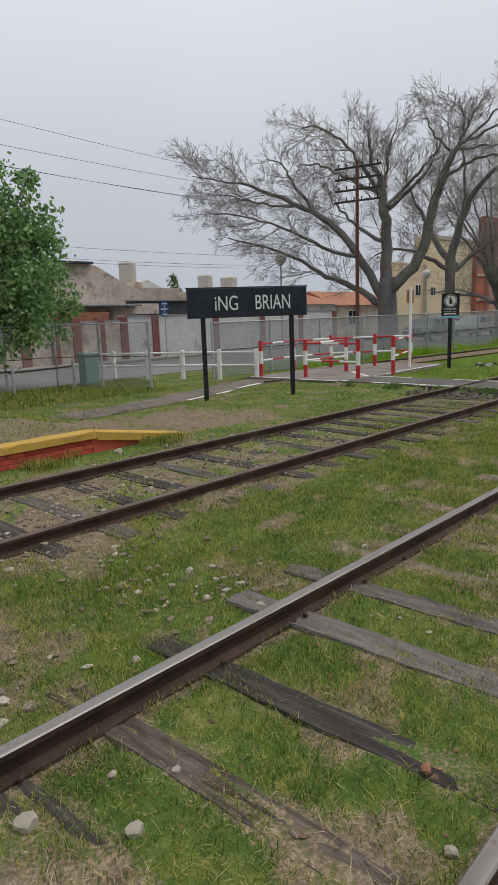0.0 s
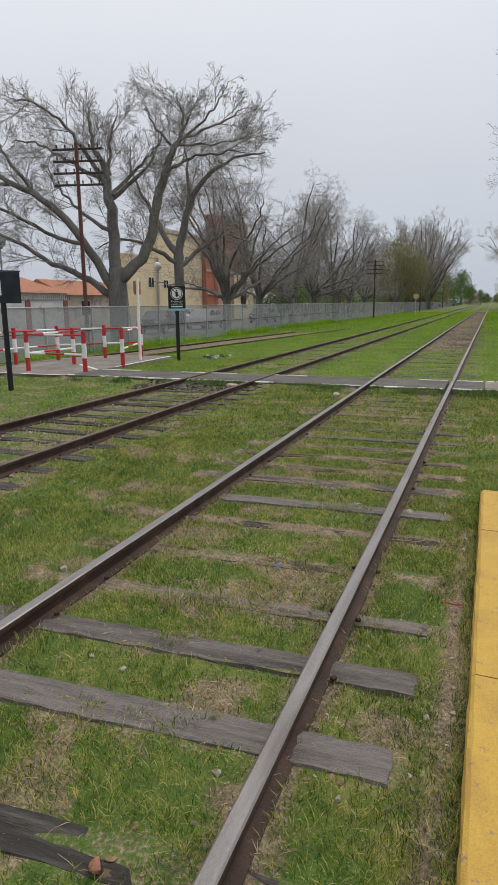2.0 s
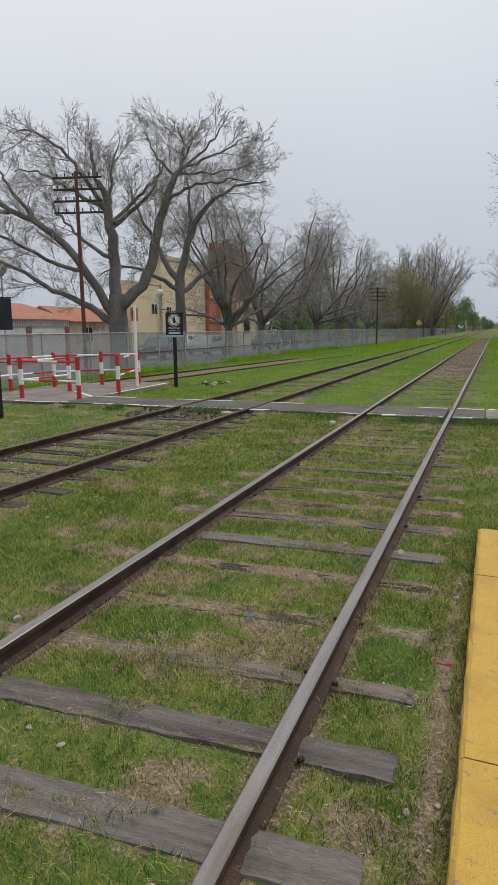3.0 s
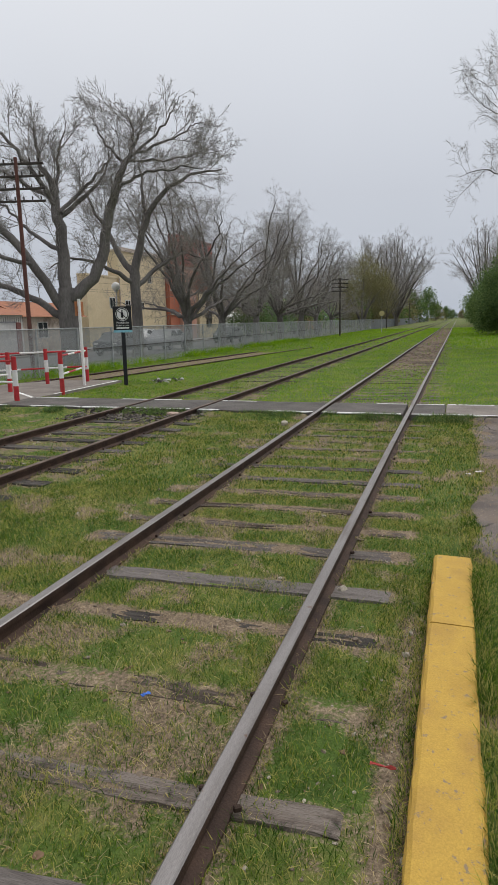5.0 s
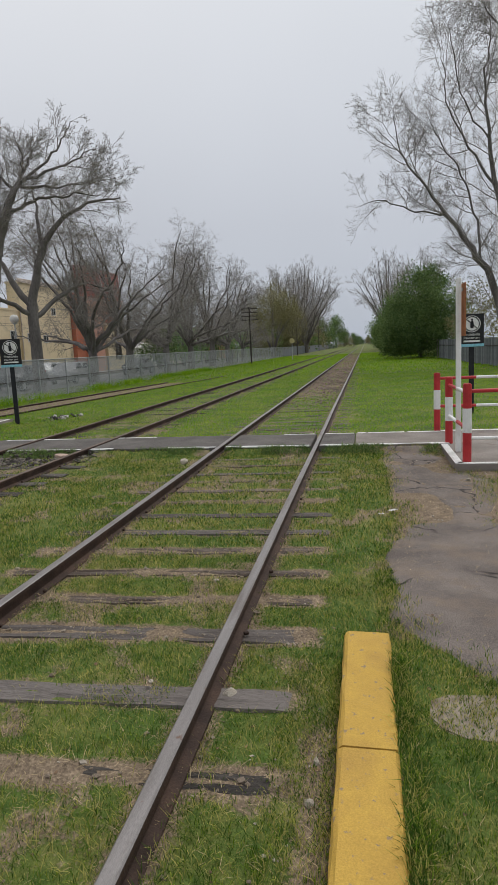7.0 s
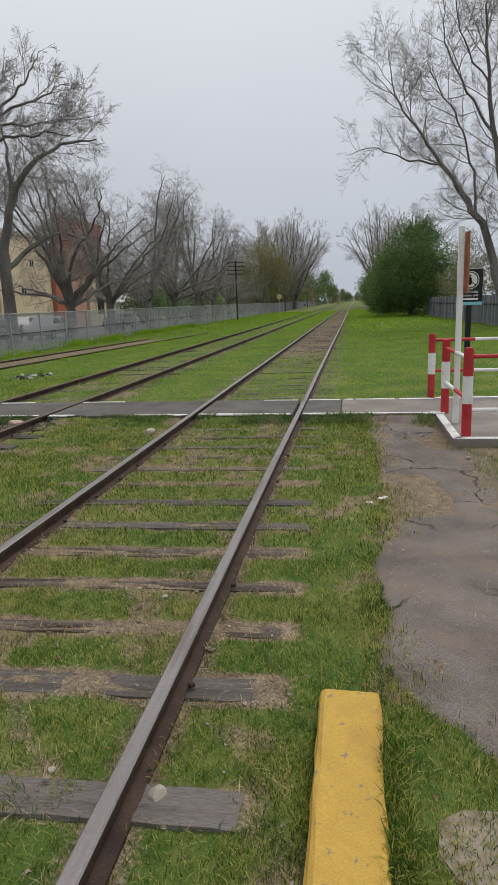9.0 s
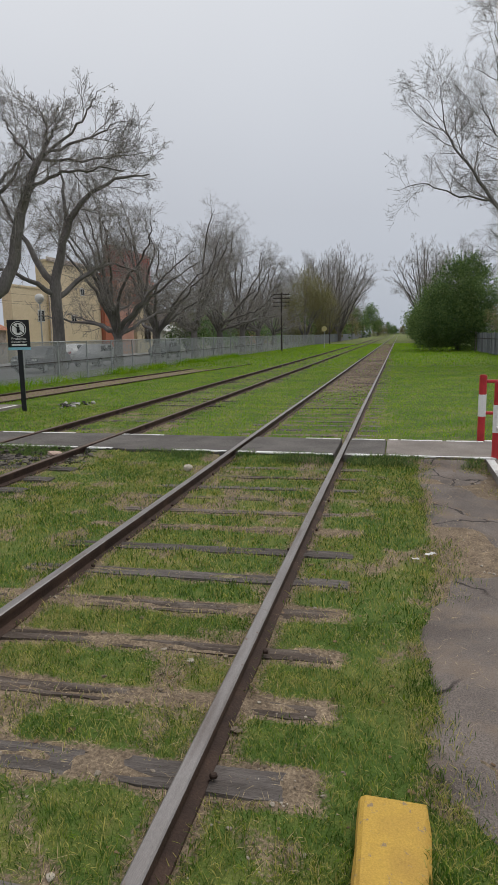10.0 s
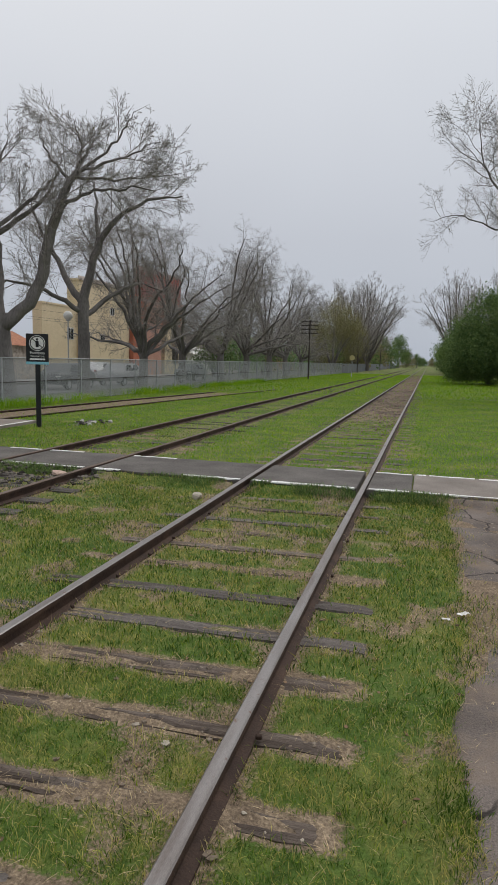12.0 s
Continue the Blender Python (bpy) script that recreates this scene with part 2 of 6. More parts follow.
M_GALV = surface("galvanised_steel", [(0.36, 0.37, 0.38), (0.44, 0.45, 0.46), (0.3, 0.31, 0.32)], 4, 60, 0.55, 0.1, 0.4)
M_PLASTER = surface("stained_plaster", [(0.42, 0.34, 0.285), (0.52, 0.435, 0.375), (0.58, 0.505, 0.445)], 0.7, 6, 0.95, 0.1, stain=(0.27, 0.21, 0.175), stain_scale=1.1, stain_edge=(0.52, 0.64), grain=0.35)
M_WALLWHITE = surface("grubby_white_wall", [(0.5, 0.49, 0.47), (0.6, 0.59, 0.57), (0.66, 0.65, 0.63)], 0.6, 5, 0.95, 0.1, stain=(0.36, 0.33, 0.3), stain_scale=1.0, grain=0.25)
M_PILLAR = surface("oxblood_paint", [(0.2, 0.085, 0.075), (0.26, 0.115, 0.1)], 1.5, 8, 0.9, 0.1, grain=0.3)
M_CREAM = surface("cream_render", [(0.62, 0.5, 0.33), (0.67, 0.55, 0.37), (0.6, 0.48, 0.31)], 0.3, 8, 0.95, 0.1, stain=(0.52, 0.43, 0.3), stain_scale=0.5, grain=0.2)
M_TERRA = surface("terracotta_render", [(0.42, 0.14, 0.085), (0.47, 0.165, 0.1), (0.38, 0.12, 0.075)], 0.4, 8, 0.95, 0.1, grain=0.25)
M_REDDARK = surface("dark_red_render", [(0.3, 0.07, 0.06), (0.35, 0.085, 0.07)], 0.4, 8, 0.95, 0.1)
M_TILE = surface("clay_roof_tiles", [(0.3, 0.13, 0.08), (0.38, 0.17, 0.1), (0.25, 0.11, 0.075)], 2, 12, 0.9, 0.5)
M_DARKROOF = surface("dark_sheet_roof", [(0.035, 0.037, 0.045), (0.055, 0.058, 0.068)], 1, 10, 0.6, 0.1)
M_GREYROOF = surface("grey_sheet_roof", [(0.22, 0.22, 0.23), (0.3, 0.3, 0.31)], 1, 10, 0.6, 0.1)
M_ROAD = surface("street_asphalt", [(0.16, 0.155, 0.15), (0.2, 0.195, 0.19)], 0.5, 60, 0.9, 0.2)
M_PAVE = surface("pavement_concrete", [(0.28, 0.265, 0.245), (0.34, 0.325, 0.3)], 0.8, 40, 0.9, 0.2)
M_SHEET = surface("grey_fence_boards", [(0.13, 0.14, 0.15), (0.19, 0.2, 0.215), (0.24, 0.25, 0.265)], 1.2, 18, 0.85, 0.3, stretch=(1, 1, 0.2), per_object=0.5)
M_RUST = surface("rusty_orange_plate", [(0.32, 0.12, 0.05), (0.42, 0.17, 0.07), (0.27, 0.1, 0.05)], 6, 50, 0.8, 0.2)
M_BLUE = surface("street_sign_blue", [(0.03, 0.1, 0.28), (0.04, 0.12, 0.32)], 5, 40, 0.5, 0.0)
M_GREENBOX = surface("green_grey_metal", [(0.16, 0.26, 0.24), (0.21, 0.31, 0.29)], 2, 30, 0.7, 0.1)
M_GLOBE = surface("milky_globe", [(0.62, 0.6, 0.56), (0.68, 0.66, 0.62)], 3, 30, 0.4, 0.0)
M_TANK = surface("water_tank", [(0.42, 0.4, 0.36), (0.5, 0.48, 0.44)], 2, 6, 0.8, 0.0, grain=0.2)
M_TYRE = surface("tyre_rubber", [(0.02, 0.02, 0.02), (0.03, 0.03, 0.03)], 5, 40, 0.8, 0.2)
M_CARGREY = surface("silver_car_paint", [(0.5, 0.5, 0.51), (0.55, 0.55, 0.56)], 1, 20, 0.35, 0.0, 0.3, spec=0.5)
M_CARDARK = surface("dark_car_paint", [(0.04, 0.045, 0.055), (0.055, 0.06, 0.07)], 1, 20, 0.3, 0.0, 0.2, spec=0.5)
M_CARWHITE = surface("white_car_paint", [(0.7, 0.7, 0.7), (0.75, 0.75, 0.75)], 1, 20, 0.3, 0.0, spec=0.5)
M_LITTER = surface("pale_litter", [(0.6, 0.58, 0.55), (0.72, 0.7, 0.67)], 8, 40, 0.7, 0.2)
M_TERRAPIPE = surface("pink_concrete_chunk", [(0.42, 0.3, 0.24), (0.5, 0.37, 0.3)], 5, 60, 0.9, 0.4)

M_GLASS, _n, _l, _b = material("window_glass")
_b.inputs["Base Color"].default_value = (0.03, 0.035, 0.04, 1)
_b.inputs["Roughness"].default_value = 0.08


def mesh_wire_material(name, gap):
    """Woven wire: fine diagonal wires with gaps that let light through, and dust on the wires."""
    m, n, l, b = material(name)
    b.inputs["Base Color"].default_value = (0.27, 0.28, 0.29, 1)
    b.inputs["Roughness"].default_value = 0.6
    co = n.new("ShaderNodeTexCoord")
    waves = []
    for turn in (45, -45):
        mp = n.new("ShaderNodeMapping")
        mp.inputs["Rotation"].default_value = (0, radians(turn), 0)
        w = n.new("ShaderNodeTexWave")
        w.inputs["Scale"].default_value = 16.0
        l.new(co.outputs["Object"], mp.inputs[0])
        l.new(mp.outputs[0], w.inputs["Vector"])
        gt = n.new("ShaderNodeMath")
        gt.operation = "GREATER_THAN"
        gt.inputs[1].default_value = gap
        l.new(w.outputs["Fac"], gt.inputs[0])
        waves.append(gt)
    mx = n.new("ShaderNodeMath")
    mx.operation = "MAXIMUM"
    l.new(waves[0].outputs[0], mx.inputs[0])
    l.new(waves[1].outputs[0], mx.inputs[1])
    tr, ms = n.new("ShaderNodeBsdfTransparent"), n.new("ShaderNodeMixShader")
    l.new(mx.outputs[0], ms.inputs[0])
    l.new(tr.outputs[0], ms.inputs[1])
    l.new(b.outputs[0], ms.inputs[2])
    l.new(ms.outputs[0], n["Material Output"].inputs["Surface"])
    return m


M_WIRE = mesh_wire_material("woven_wire", 0.66)
M_WIRE_OPEN = mesh_wire_material("open_woven_wire", 0.95)


# ---- mesh tools ----
def finish(name, bm, mat, parent=None, label="", smooth=False):
    me = bpy.data.meshes.new(name)
    bm.to_mesh(me)
    bm.free()
    for mt in (mat if isinstance(mat, (list, tuple)) else [mat]):
        me.materials.append(mt)
    if smooth:
        me.polygons.foreach_set("use_smooth", [True] * len(me.polygons))
    ob = new(name, me)
    if parent:
        ob.parent = parent
    if label:
        ob["label"] = label
    return ob


def part(name, bm, mat, parent, label="", smooth=False):
    return finish(name, bm, mat, parent, label, smooth)


def arrays(name, verts, faces, mat, parent=None, smooth=False):
    """A mesh from numpy arrays; faces all with the same count of corners."""
    verts, faces = np.asarray(verts, np.float32), np.asarray(faces, np.int32)
    me = bpy.data.meshes.new(name)
    me.vertices.add(len(verts))
    me.vertices.foreach_set("co", verts.ravel())
    k = faces.shape[1]
    me.loops.add(faces.size)
    me.loops.foreach_set("vertex_index", faces.ravel())
    me.polygons.add(len(faces))
    me.polygons.foreach_set("loop_start", np.arange(0, faces.size, k, dtype=np.int32))
    me.polygons.foreach_set("use_smooth", np.full(len(faces), smooth))
    me.update(calc_edges=True)
    me.materials.append(mat)
    ob = new(name, me)
    if parent:
        ob.parent = parent
    return ob


def empty(name, loc=(0, 0, 0), rz=0.0):
    ob = new(name)
    ob.matrix_basis = pose(*loc, 0, 0, rz)
    ob.empty_display_size = 0.1
    return ob


def box(size, loc=(0, 0, 0), bevel=0.0, bm=None, rz=0.0, segments=1):
    b = bmesh.new()
    bmesh.ops.create_cube(b, size=1.0, matrix=Matrix.Diagonal((*size, 1)))
    if bevel:
        bmesh.ops.bevel(b, geom=b.edges[:], offset=bevel, segments=segments, affect="EDGES")
    b.transform(pose(*loc, 0, 0, rz))
    if bm is None:
        return b
    return merge(bm, b)


def merge(bm, b):
    me = bpy.data.meshes.new("tmp")
    b.to_mesh(me)
    b.free()
    bm.from_mesh(me)
    bpy.data.meshes.remove(me)
    return bm


def rod(a, b, radius, sides=10, bm=None, taper=1.0, bevel=0.0):
    """A round bar from a to b."""
    a, b = Vector(a), Vector(b)
    o = bmesh.new()
    d = b - a
    bmesh.ops.create_cone(o, cap_ends=True, segments=sides, radius1=radius, radius2=radius * taper, depth=d.length)
    if bevel:
        bmesh.ops.bevel(o, geom=[e for e in o.edges if len(e.link_faces) == 2 and any(len(f.verts) > 4 for f in e.link_faces)], offset=bevel, segments=2, affect="EDGES")
    o.transform(Matrix.Translation((a + b) / 2) @ d.to_track_quat("Z", "Y").to_matrix().to_4x4())
    return o if bm is None else merge(bm, o)


def prism(outline, z0, z1, bevel=0.0):
    """An upright slab with the outline given in x and y."""
    b = bmesh.new()
    f = b.faces.new([b.verts.new((x, y, z0)) for x, y in outline])
    if f.normal.z > 0:
        f.normal_flip()
    g = bmesh.ops.extrude_face_region(b, geom=[f])
    for v in g["geom"]:
        if isinstance(v, bmesh.types.BMVert):
            v.co.z = z1
    bmesh.ops.recalc_face_normals(b, faces=b.faces[:])
    if bevel:
        bmesh.ops.bevel(b, geom=[e for e in b.edges if all(abs(v.co.z - z1) < 1e-5 for v in e.verts)], offset=bevel, segments=2, affect="EDGES")
    return b


def value_noise(x, y, seed):
    """Smooth noise from 0 to 1 on numpy arrays."""
    r = np.random.RandomState(seed).rand(256, 256)
    xi, yi = np.floor(x).astype(int), np.floor(y).astype(int)
    fx, fy = x - xi, y - yi
    fx, fy = fx * fx * (3 - 2 * fx), fy * fy * (3 - 2 * fy)
    g = lambda i, j: r[(xi + i) % 256, (yi + j) % 256]
    return (g(0, 0) * (1 - fx) + g(1, 0) * fx) * (1 - fy) + (g(0, 1) * (1 - fx) + g(1, 1) * fx) * fy


def fractal(x, y, scale, seed, octaves=4):
    total, amp, norm = 0.0, 1.0, 0.0
    for o in range(octaves):
        total = total + amp * value_noise(x * scale * 2**o + 17.3 * o, y * scale * 2**o + 5.1 * o, seed + o)
        norm += amp
        amp *= 0.55
    return total / norm


def step(a, b, x):
    t = np.clip((x - a) / (b - a), 0, 1)
    return t * t * (3 - 2 * t)


# ---- the plan ----
GAUGE = 1.745          # between the middles of the rail heads
RAIL_TOP = 0.14
NEAR_Y, FAR_Y = 0.0, 4.33
CROSS_X0, CROSS_X1 = 14.02, 15.55
KERB_END, KERB_Z = 6.76, 0.105
FENCE_Y = 13.9
# sleepers of the near track: place, bared width, rise, how much grass grows over, how much dry earth lies along it, timber
TIMBERS = [
    (0.80, 0.22, -0.018, 0.5, 0.45, "dark"), (1.37, 0.18, -0.015, 0.36, 0.4, "brown"), (2.02, 0.19, -0.012, 0.18, 0.35, "dark"),
    (2.75, 0.22, 0.001, 0.05, 0.35, "grey"), (3.37, 0.20, -0.002, 0.05, 0.3, "grey"), (3.95, 0.14, -0.012, 0.4, 0.45, "brown"),
    (4.65, 0.17, -0.013, 0.42, 0.5, "brown"), (5.40, 0.13, -0.02, 0.55, 0.75, "dark"), (6.05, 0.20, -0.006, 0.1, 0.35, "grey"),
    (6.80, 0.19, -0.010, 0.35, 0.9, "grey"), (7.37, 0.13, -0.015, 0.38, 0.85, "brown"), (7.95, 0.13, -0.013, 0.35, 0.8, "brown"),
    (8.53, 0.17, -0.014, 0.35, 0.75, "brown"), (9.13, 0.16, -0.010, 0.28, 0.45, "grey"), (9.77, 0.17, -0.007, 0.2, 0.3, "grey"),
    (10.42, 0.12, -0.018, 0.55, 0.7, "brown"), (11.05, 0.12, -0.018, 0.55, 0.7, "brown"), (11.62, 0.12, -0.017, 0.5, 0.45, "brown"),
    (12.17, 0.13, -0.016, 0.5, 0.4, "grey"), (12.80, 0.12, -0.017, 0.55, 0.4, "brown"), (13.40, 0.12, -0.018, 0.55, 0.4, "brown")]
more = random.Random(41)
TIMBERS = [(0.80 - 0.65 * k, 0.2, -0.014, 0.4, 0.6, "brown") for k in range(6, 0, -1)] + TIMBERS + [
    (15.9 + 0.655 * k, 0.16, more.uniform(-0.02, -0.012), more.uniform(0.45, 0.7), 0.5, more.choice(("grey", "brown"))) for k in range(60)]
SLEEPERS = [t[0] for t in TIMBERS]
SLANT = 0.04           # the sleepers lie a little askew to the rails
T_X, T_W, T_COVER, T_EARTH = (np.array([t[q] for t in TIMBERS]) for q in (0, 1, 3, 4))


def timber_at(x, y):
    """Index of the near track's sleeper closest to each point, and the distance from its middle line."""
    u = x + SLANT * (y - GAUGE / 2)
    i = np.clip(np.searchsorted(T_X, u), 1, len(T_X) - 1)
    i = i - (u - T_X[i - 1] < T_X[i] - u)
    return i, np.abs(u - T_X[i])


def ground_height(x, y):
    """Height of the soil: flat by the tracks, raised behind the platform kerb, with a ramp down to the path."""
    h = 0.022 * (fractal(x, y, 0.9, 3) - 0.5) + 0.012 * (fractal(x, y, 6.0, 9, 2) - 0.5)
    raised = step(-0.86, -0.97, y) * step(9.6, 6.8, x)
    h = h + raised * (0.07 + 0.02 * (fractal(x, y, 2.5, 21, 3) - 0.5))
    for yc in (NEAR_Y + GAUGE / 2, FAR_Y + GAUGE / 2):
        h = h + step(1.7, 1.3, np.abs(y - yc)) * 0.05 * (fractal(x, y, 1.9, 33, 4) - 0.44)
    lip = step(CROSS_X0 - 0.34, CROSS_X0 - 0.06, x) * step(CROSS_X1 + 0.3, CROSS_X1 + 0.05, x) * step(9.9, 9.5, y) * step(-2.6, -2.2, y)
    for yc in (NEAR_Y, NEAR_Y + GAUGE, FAR_Y, FAR_Y + GAUGE):
        lip = lip * step(0.07, 0.22, np.abs(y - yc))
    h = h + lip * (0.055 + 0.05 * fractal(x, y, 3.0, 35, 3))
    left = step(7.5, 7.7, y) * step(6.4, 4.9, x) * step(13.5, 10.0, y)
    h = h + left * 0.26
    return h


def bare(x, y):
    """Where the soil shows, from 0 (grass) to 1 (earth)."""
    lush = 1 - 0.8 * step(15.6, 18.0, x)
    b = step(0.53, 0.68, fractal(x, y, 2.6, 40)) * 0.55 * lush
    for yc in (NEAR_Y, NEAR_Y + GAUGE, FAR_Y, FAR_Y + GAUGE):
        b = np.maximum(b, 0.6 * step(0.2, 0.06, np.abs(y - yc)))
    inside = step(FAR_Y - 0.9, FAR_Y - 0.3, y) * step(FAR_Y + 2.7, FAR_Y + 2.1, y)
    b = np.maximum(b, inside * (0.2 + 0.3 * step(8, 3, x)) * (0.3 + 1.3 * step(0.4, 0.6, fractal(x, y, 1.6, 44))))
    dirt = step(7.2, 8.2, y + 1.2 * (fractal(x, y, 0.5, 50) - 0.5)) * step(12.6, 11.0, y + 0.25 * x) * step(10.2, 8.4, x + 1.5 * (fractal(x, y, 0.6, 52) - 0.5))
    b = np.maximum(b, dirt * (0.45 + 0.55 * step(0.36, 0.52, fractal(x, y, 1.1, 54))))
    gravel = step(4.2, 2.0, x + 1.3 * y * 0.3) * step(2.2, 2.8, y) * step(4.6, 3.8, y)
    b = np.maximum(b, gravel * (0.35 + 0.5 * step(0.4, 0.55, fractal(x, y, 1.5, 56))))
    k, d = timber_at(x, y)
    ragged = d + 0.13 * (fractal(x, y, 3.2, 47, 3) - 0.5)
    b = np.maximum(b, T_EARTH[k] * step(T_W[k] / 2 + 0.08, T_W[k] / 2 + 0.0, ragged) * step(1.52, 1.36, np.abs(y - NEAR_Y - GAUGE / 2)) * np.where(x < 70, 1.0, 0.0))
    d = np.abs((x - SLEEPERS[0] - 0.21 + 0.3275) % 0.655 - 0.3275)
    b = np.maximum(b, 0.6 * step(0.24, 0.13, d) * step(1.5, 1.35, np.abs(y - FAR_Y - GAUGE / 2)) * step(0.4, 0.62, fractal(x, y, 1.4, 49, 3)) * np.where(x < 20, 1.0, 0.0))
    edge = step(-0.5, -0.64, y) * step(-0.78, -0.7, y) * step(6.2, 5.5, x)
    b = np.maximum(b, edge * 0.75)
    path = step(-1.0, -1.3, y + 0.25 * (fractal(x, y, 1.2, 60) - 0.5)) * step(-2.9, -2.5, y) * step(7.0, 8.0, x) * step(14.3, 13.6, x)
    b = np.maximum(b, path * 0.95)
    siding = step(1.1, 0.5, np.abs(y - (12.05 - 0.09 * (x - 20.7)))) * step(17, 19, x) * step(44, 36, x)
    b = np.maximum(b, siding * 0.85)
    gap = step(21, 32, x + 5 * (fractal(x, y, 0.8, 58) - 0.5)) * step(-0.2, 0.1, y) * step(1.95, 1.65, y) * 0.8
    b = np.maximum(b, gap)
    return np.clip(b + 0.5 * lush * (fractal(x, y, 4.0, 70, 4) - 0.5), 0, 1)


# ---- ground: one sheet to the horizon ----
def spaced(*runs):
    out = []
    for a, b, d in runs:
        out += list(np.arange(a, b, d))
    return np.array(out)


def far_steps(a, b, ratio=1.35, first=3.0):
    out, x, d = [], a, first
    while x < b:
        out.append(x)
        x += d
        d *= ratio
    return np.array(out + [b])


gx = np.concatenate([-far_steps(4.0, 2500)[::-1], spaced((-3.9, 16.5, 0.07), (16.5, 40, 0.2), (40, 90, 0.8)), far_steps(90, 3000)])
gy = np.concatenate([-far_steps(12.0, 2500)[::-1], spaced((-11.9, -4, 0.35), (-4, 8, 0.07), (8, 18, 0.22)), far_steps(18, 2500)])
X, Y = np.meshgrid(gx, gy, indexing="ij")
near_mask = step(140, 60, X)
Z = ground_height(X, Y) * near_mask
nx, ny = X.shape
idx = np.arange(nx * ny).reshape(nx, ny)
quads = np.stack([idx[:-1, :-1], idx[1:, :-1], idx[1:, 1:], idx[:-1, 1:]], -1).reshape(-1, 4)


def ground_material():
    """Earth and low turf: the attribute says how bare it is, noise breaks the edges."""
    m, n, l, b = material("turf_and_earth")
    co = n.new("ShaderNodeTexCoord")
    at = n.new("ShaderNodeAttribute")
    at.attribute_name = "bare"
    noise_tex = []
    for s, d in ((1.1, 5), (9.0, 6), (55.0, 6), (160.0, 3)):
        t = n.new("ShaderNodeTexNoise")
        t.inputs["Scale"].default_value, t.inputs["Detail"].default_value = s, d
        l.new(co.outputs["Object"], t.inputs["Vector"])
        noise_tex.append(t.outputs["Fac"])
    turf, soil = n.new("ShaderNodeValToRGB"), n.new("ShaderNodeValToRGB")
    for ramp, cols in ((turf, [(0.3, (0.05, 0.085, 0.018)), (0.46, (0.085, 0.135, 0.028)), (0.58, (0.15, 0.17, 0.045)), (0.72, (0.32, 0.265, 0.12))]),
                       (soil, [(0.3, (0.085, 0.062, 0.044)), (0.5, (0.2, 0.15, 0.104)), (0.68, (0.37, 0.285, 0.195))])):
        e = ramp.color_ramp.elements
        e[0].position, e[0].color = cols[0][0], (*cols[0][1], 1)
        e[1].position, e[1].color = cols[-1][0], (*cols[-1][1], 1)
        for p, c in cols[1:-1]:
            e.new(p).color = (*c, 1)
    m1 = n.new("ShaderNodeMix")
    m1.inputs["Factor"].default_value = 0.45
    l.new(noise_tex[0], m1.inputs["A"])
    l.new(noise_tex[1], m1.inputs["B"])
    l.new(m1.outputs[0], turf.inputs["Fac"])
    m2 = n.new("ShaderNodeMix")
    m2.inputs["Factor"].default_value = 0.6
    l.new(noise_tex[1], m2.inputs["A"])
    l.new(noise_tex[2], m2.inputs["B"])
    l.new(m2.outputs[0], soil.inputs["Fac"])
    add = n.new("ShaderNodeMath")
    add.operation = "ADD"
    l.new(at.outputs["Fac"], add.inputs[0])
    l.new(noise_tex[2], add.inputs[1])
    mr = n.new("ShaderNodeMapRange")
    mr.inputs["From Min"].default_value, mr.inputs["From Max"].default_value = 0.72, 1.02
    l.new(add.outputs[0], mr.inputs["Value"])
    mix = n.new("ShaderNodeMix")
    mix.data_type = "RGBA"
    l.new(mr.outputs[0], mix.inputs["Factor"])
    l.new(turf.outputs[0], mix.inputs["A"])
    l.new(soil.outputs[0], mix.inputs["B"])
    gm = n.new("ShaderNodeMix")
    gm.data_type, gm.blend_type = "RGBA", "MULTIPLY"
    gm.inputs["Factor"].default_value = 0.7
    gr = n.new("ShaderNodeMapRange")
    gr.inputs["From Min"].default_value, gr.inputs["From Max"].default_value = 0.3, 0.7
    gr.inputs["To Min"].default_value, gr.inputs["To Max"].default_value = 0.55, 1.35
    l.new(noise_tex[3], gr.inputs["Value"])
    l.new(mix.outputs["Result"], gm.inputs["A"])
    l.new(gr.outputs[0], gm.inputs["B"])
    l.new(gm.outputs["Result"], b.inputs["Base Color"])
    b.inputs["Roughness"].default_value = 0.95
    b.inputs["Specular IOR Level"].default_value = 0.15
    bp = n.new("ShaderNodeBump")
    bp.inputs["Strength"].default_value, bp.inputs["Distance"].default_value = 0.9, 0.02
    l.new(noise_tex[2], bp.inputs["Height"])
    l.new(bp.outputs[0], b.inputs["Normal"])
    return m


ground = arrays("ground", np.stack([X, Y, Z], -1).reshape(-1, 3), quads, ground_material(), smooth=True)
attr = ground.data.attributes.new("bare", "FLOAT", "POINT")
attr.data.foreach_set("value", (bare(X, Y) * near_mask + 0.25 * (1 - near_mask)).ravel().astype(np.float32))
tagged(ground, "patchy green turf with bare brown earth along the railway", "ground", kind="structure")


# ---- railway tracks ----
def rail_profile(head_only=False):
    w, h = 0.036, RAIL_TOP
    side = [(0.068, 0.0), (0.066, 0.012), (0.012, 0.03), (0.009, h - 0.046), (w, h - 0.036), (w, h - 0.008), (w - 0.007, h - 0.001)]
    return [(-a, b) for a, b in side] + [(a, b) for a, b in side[::-1]]


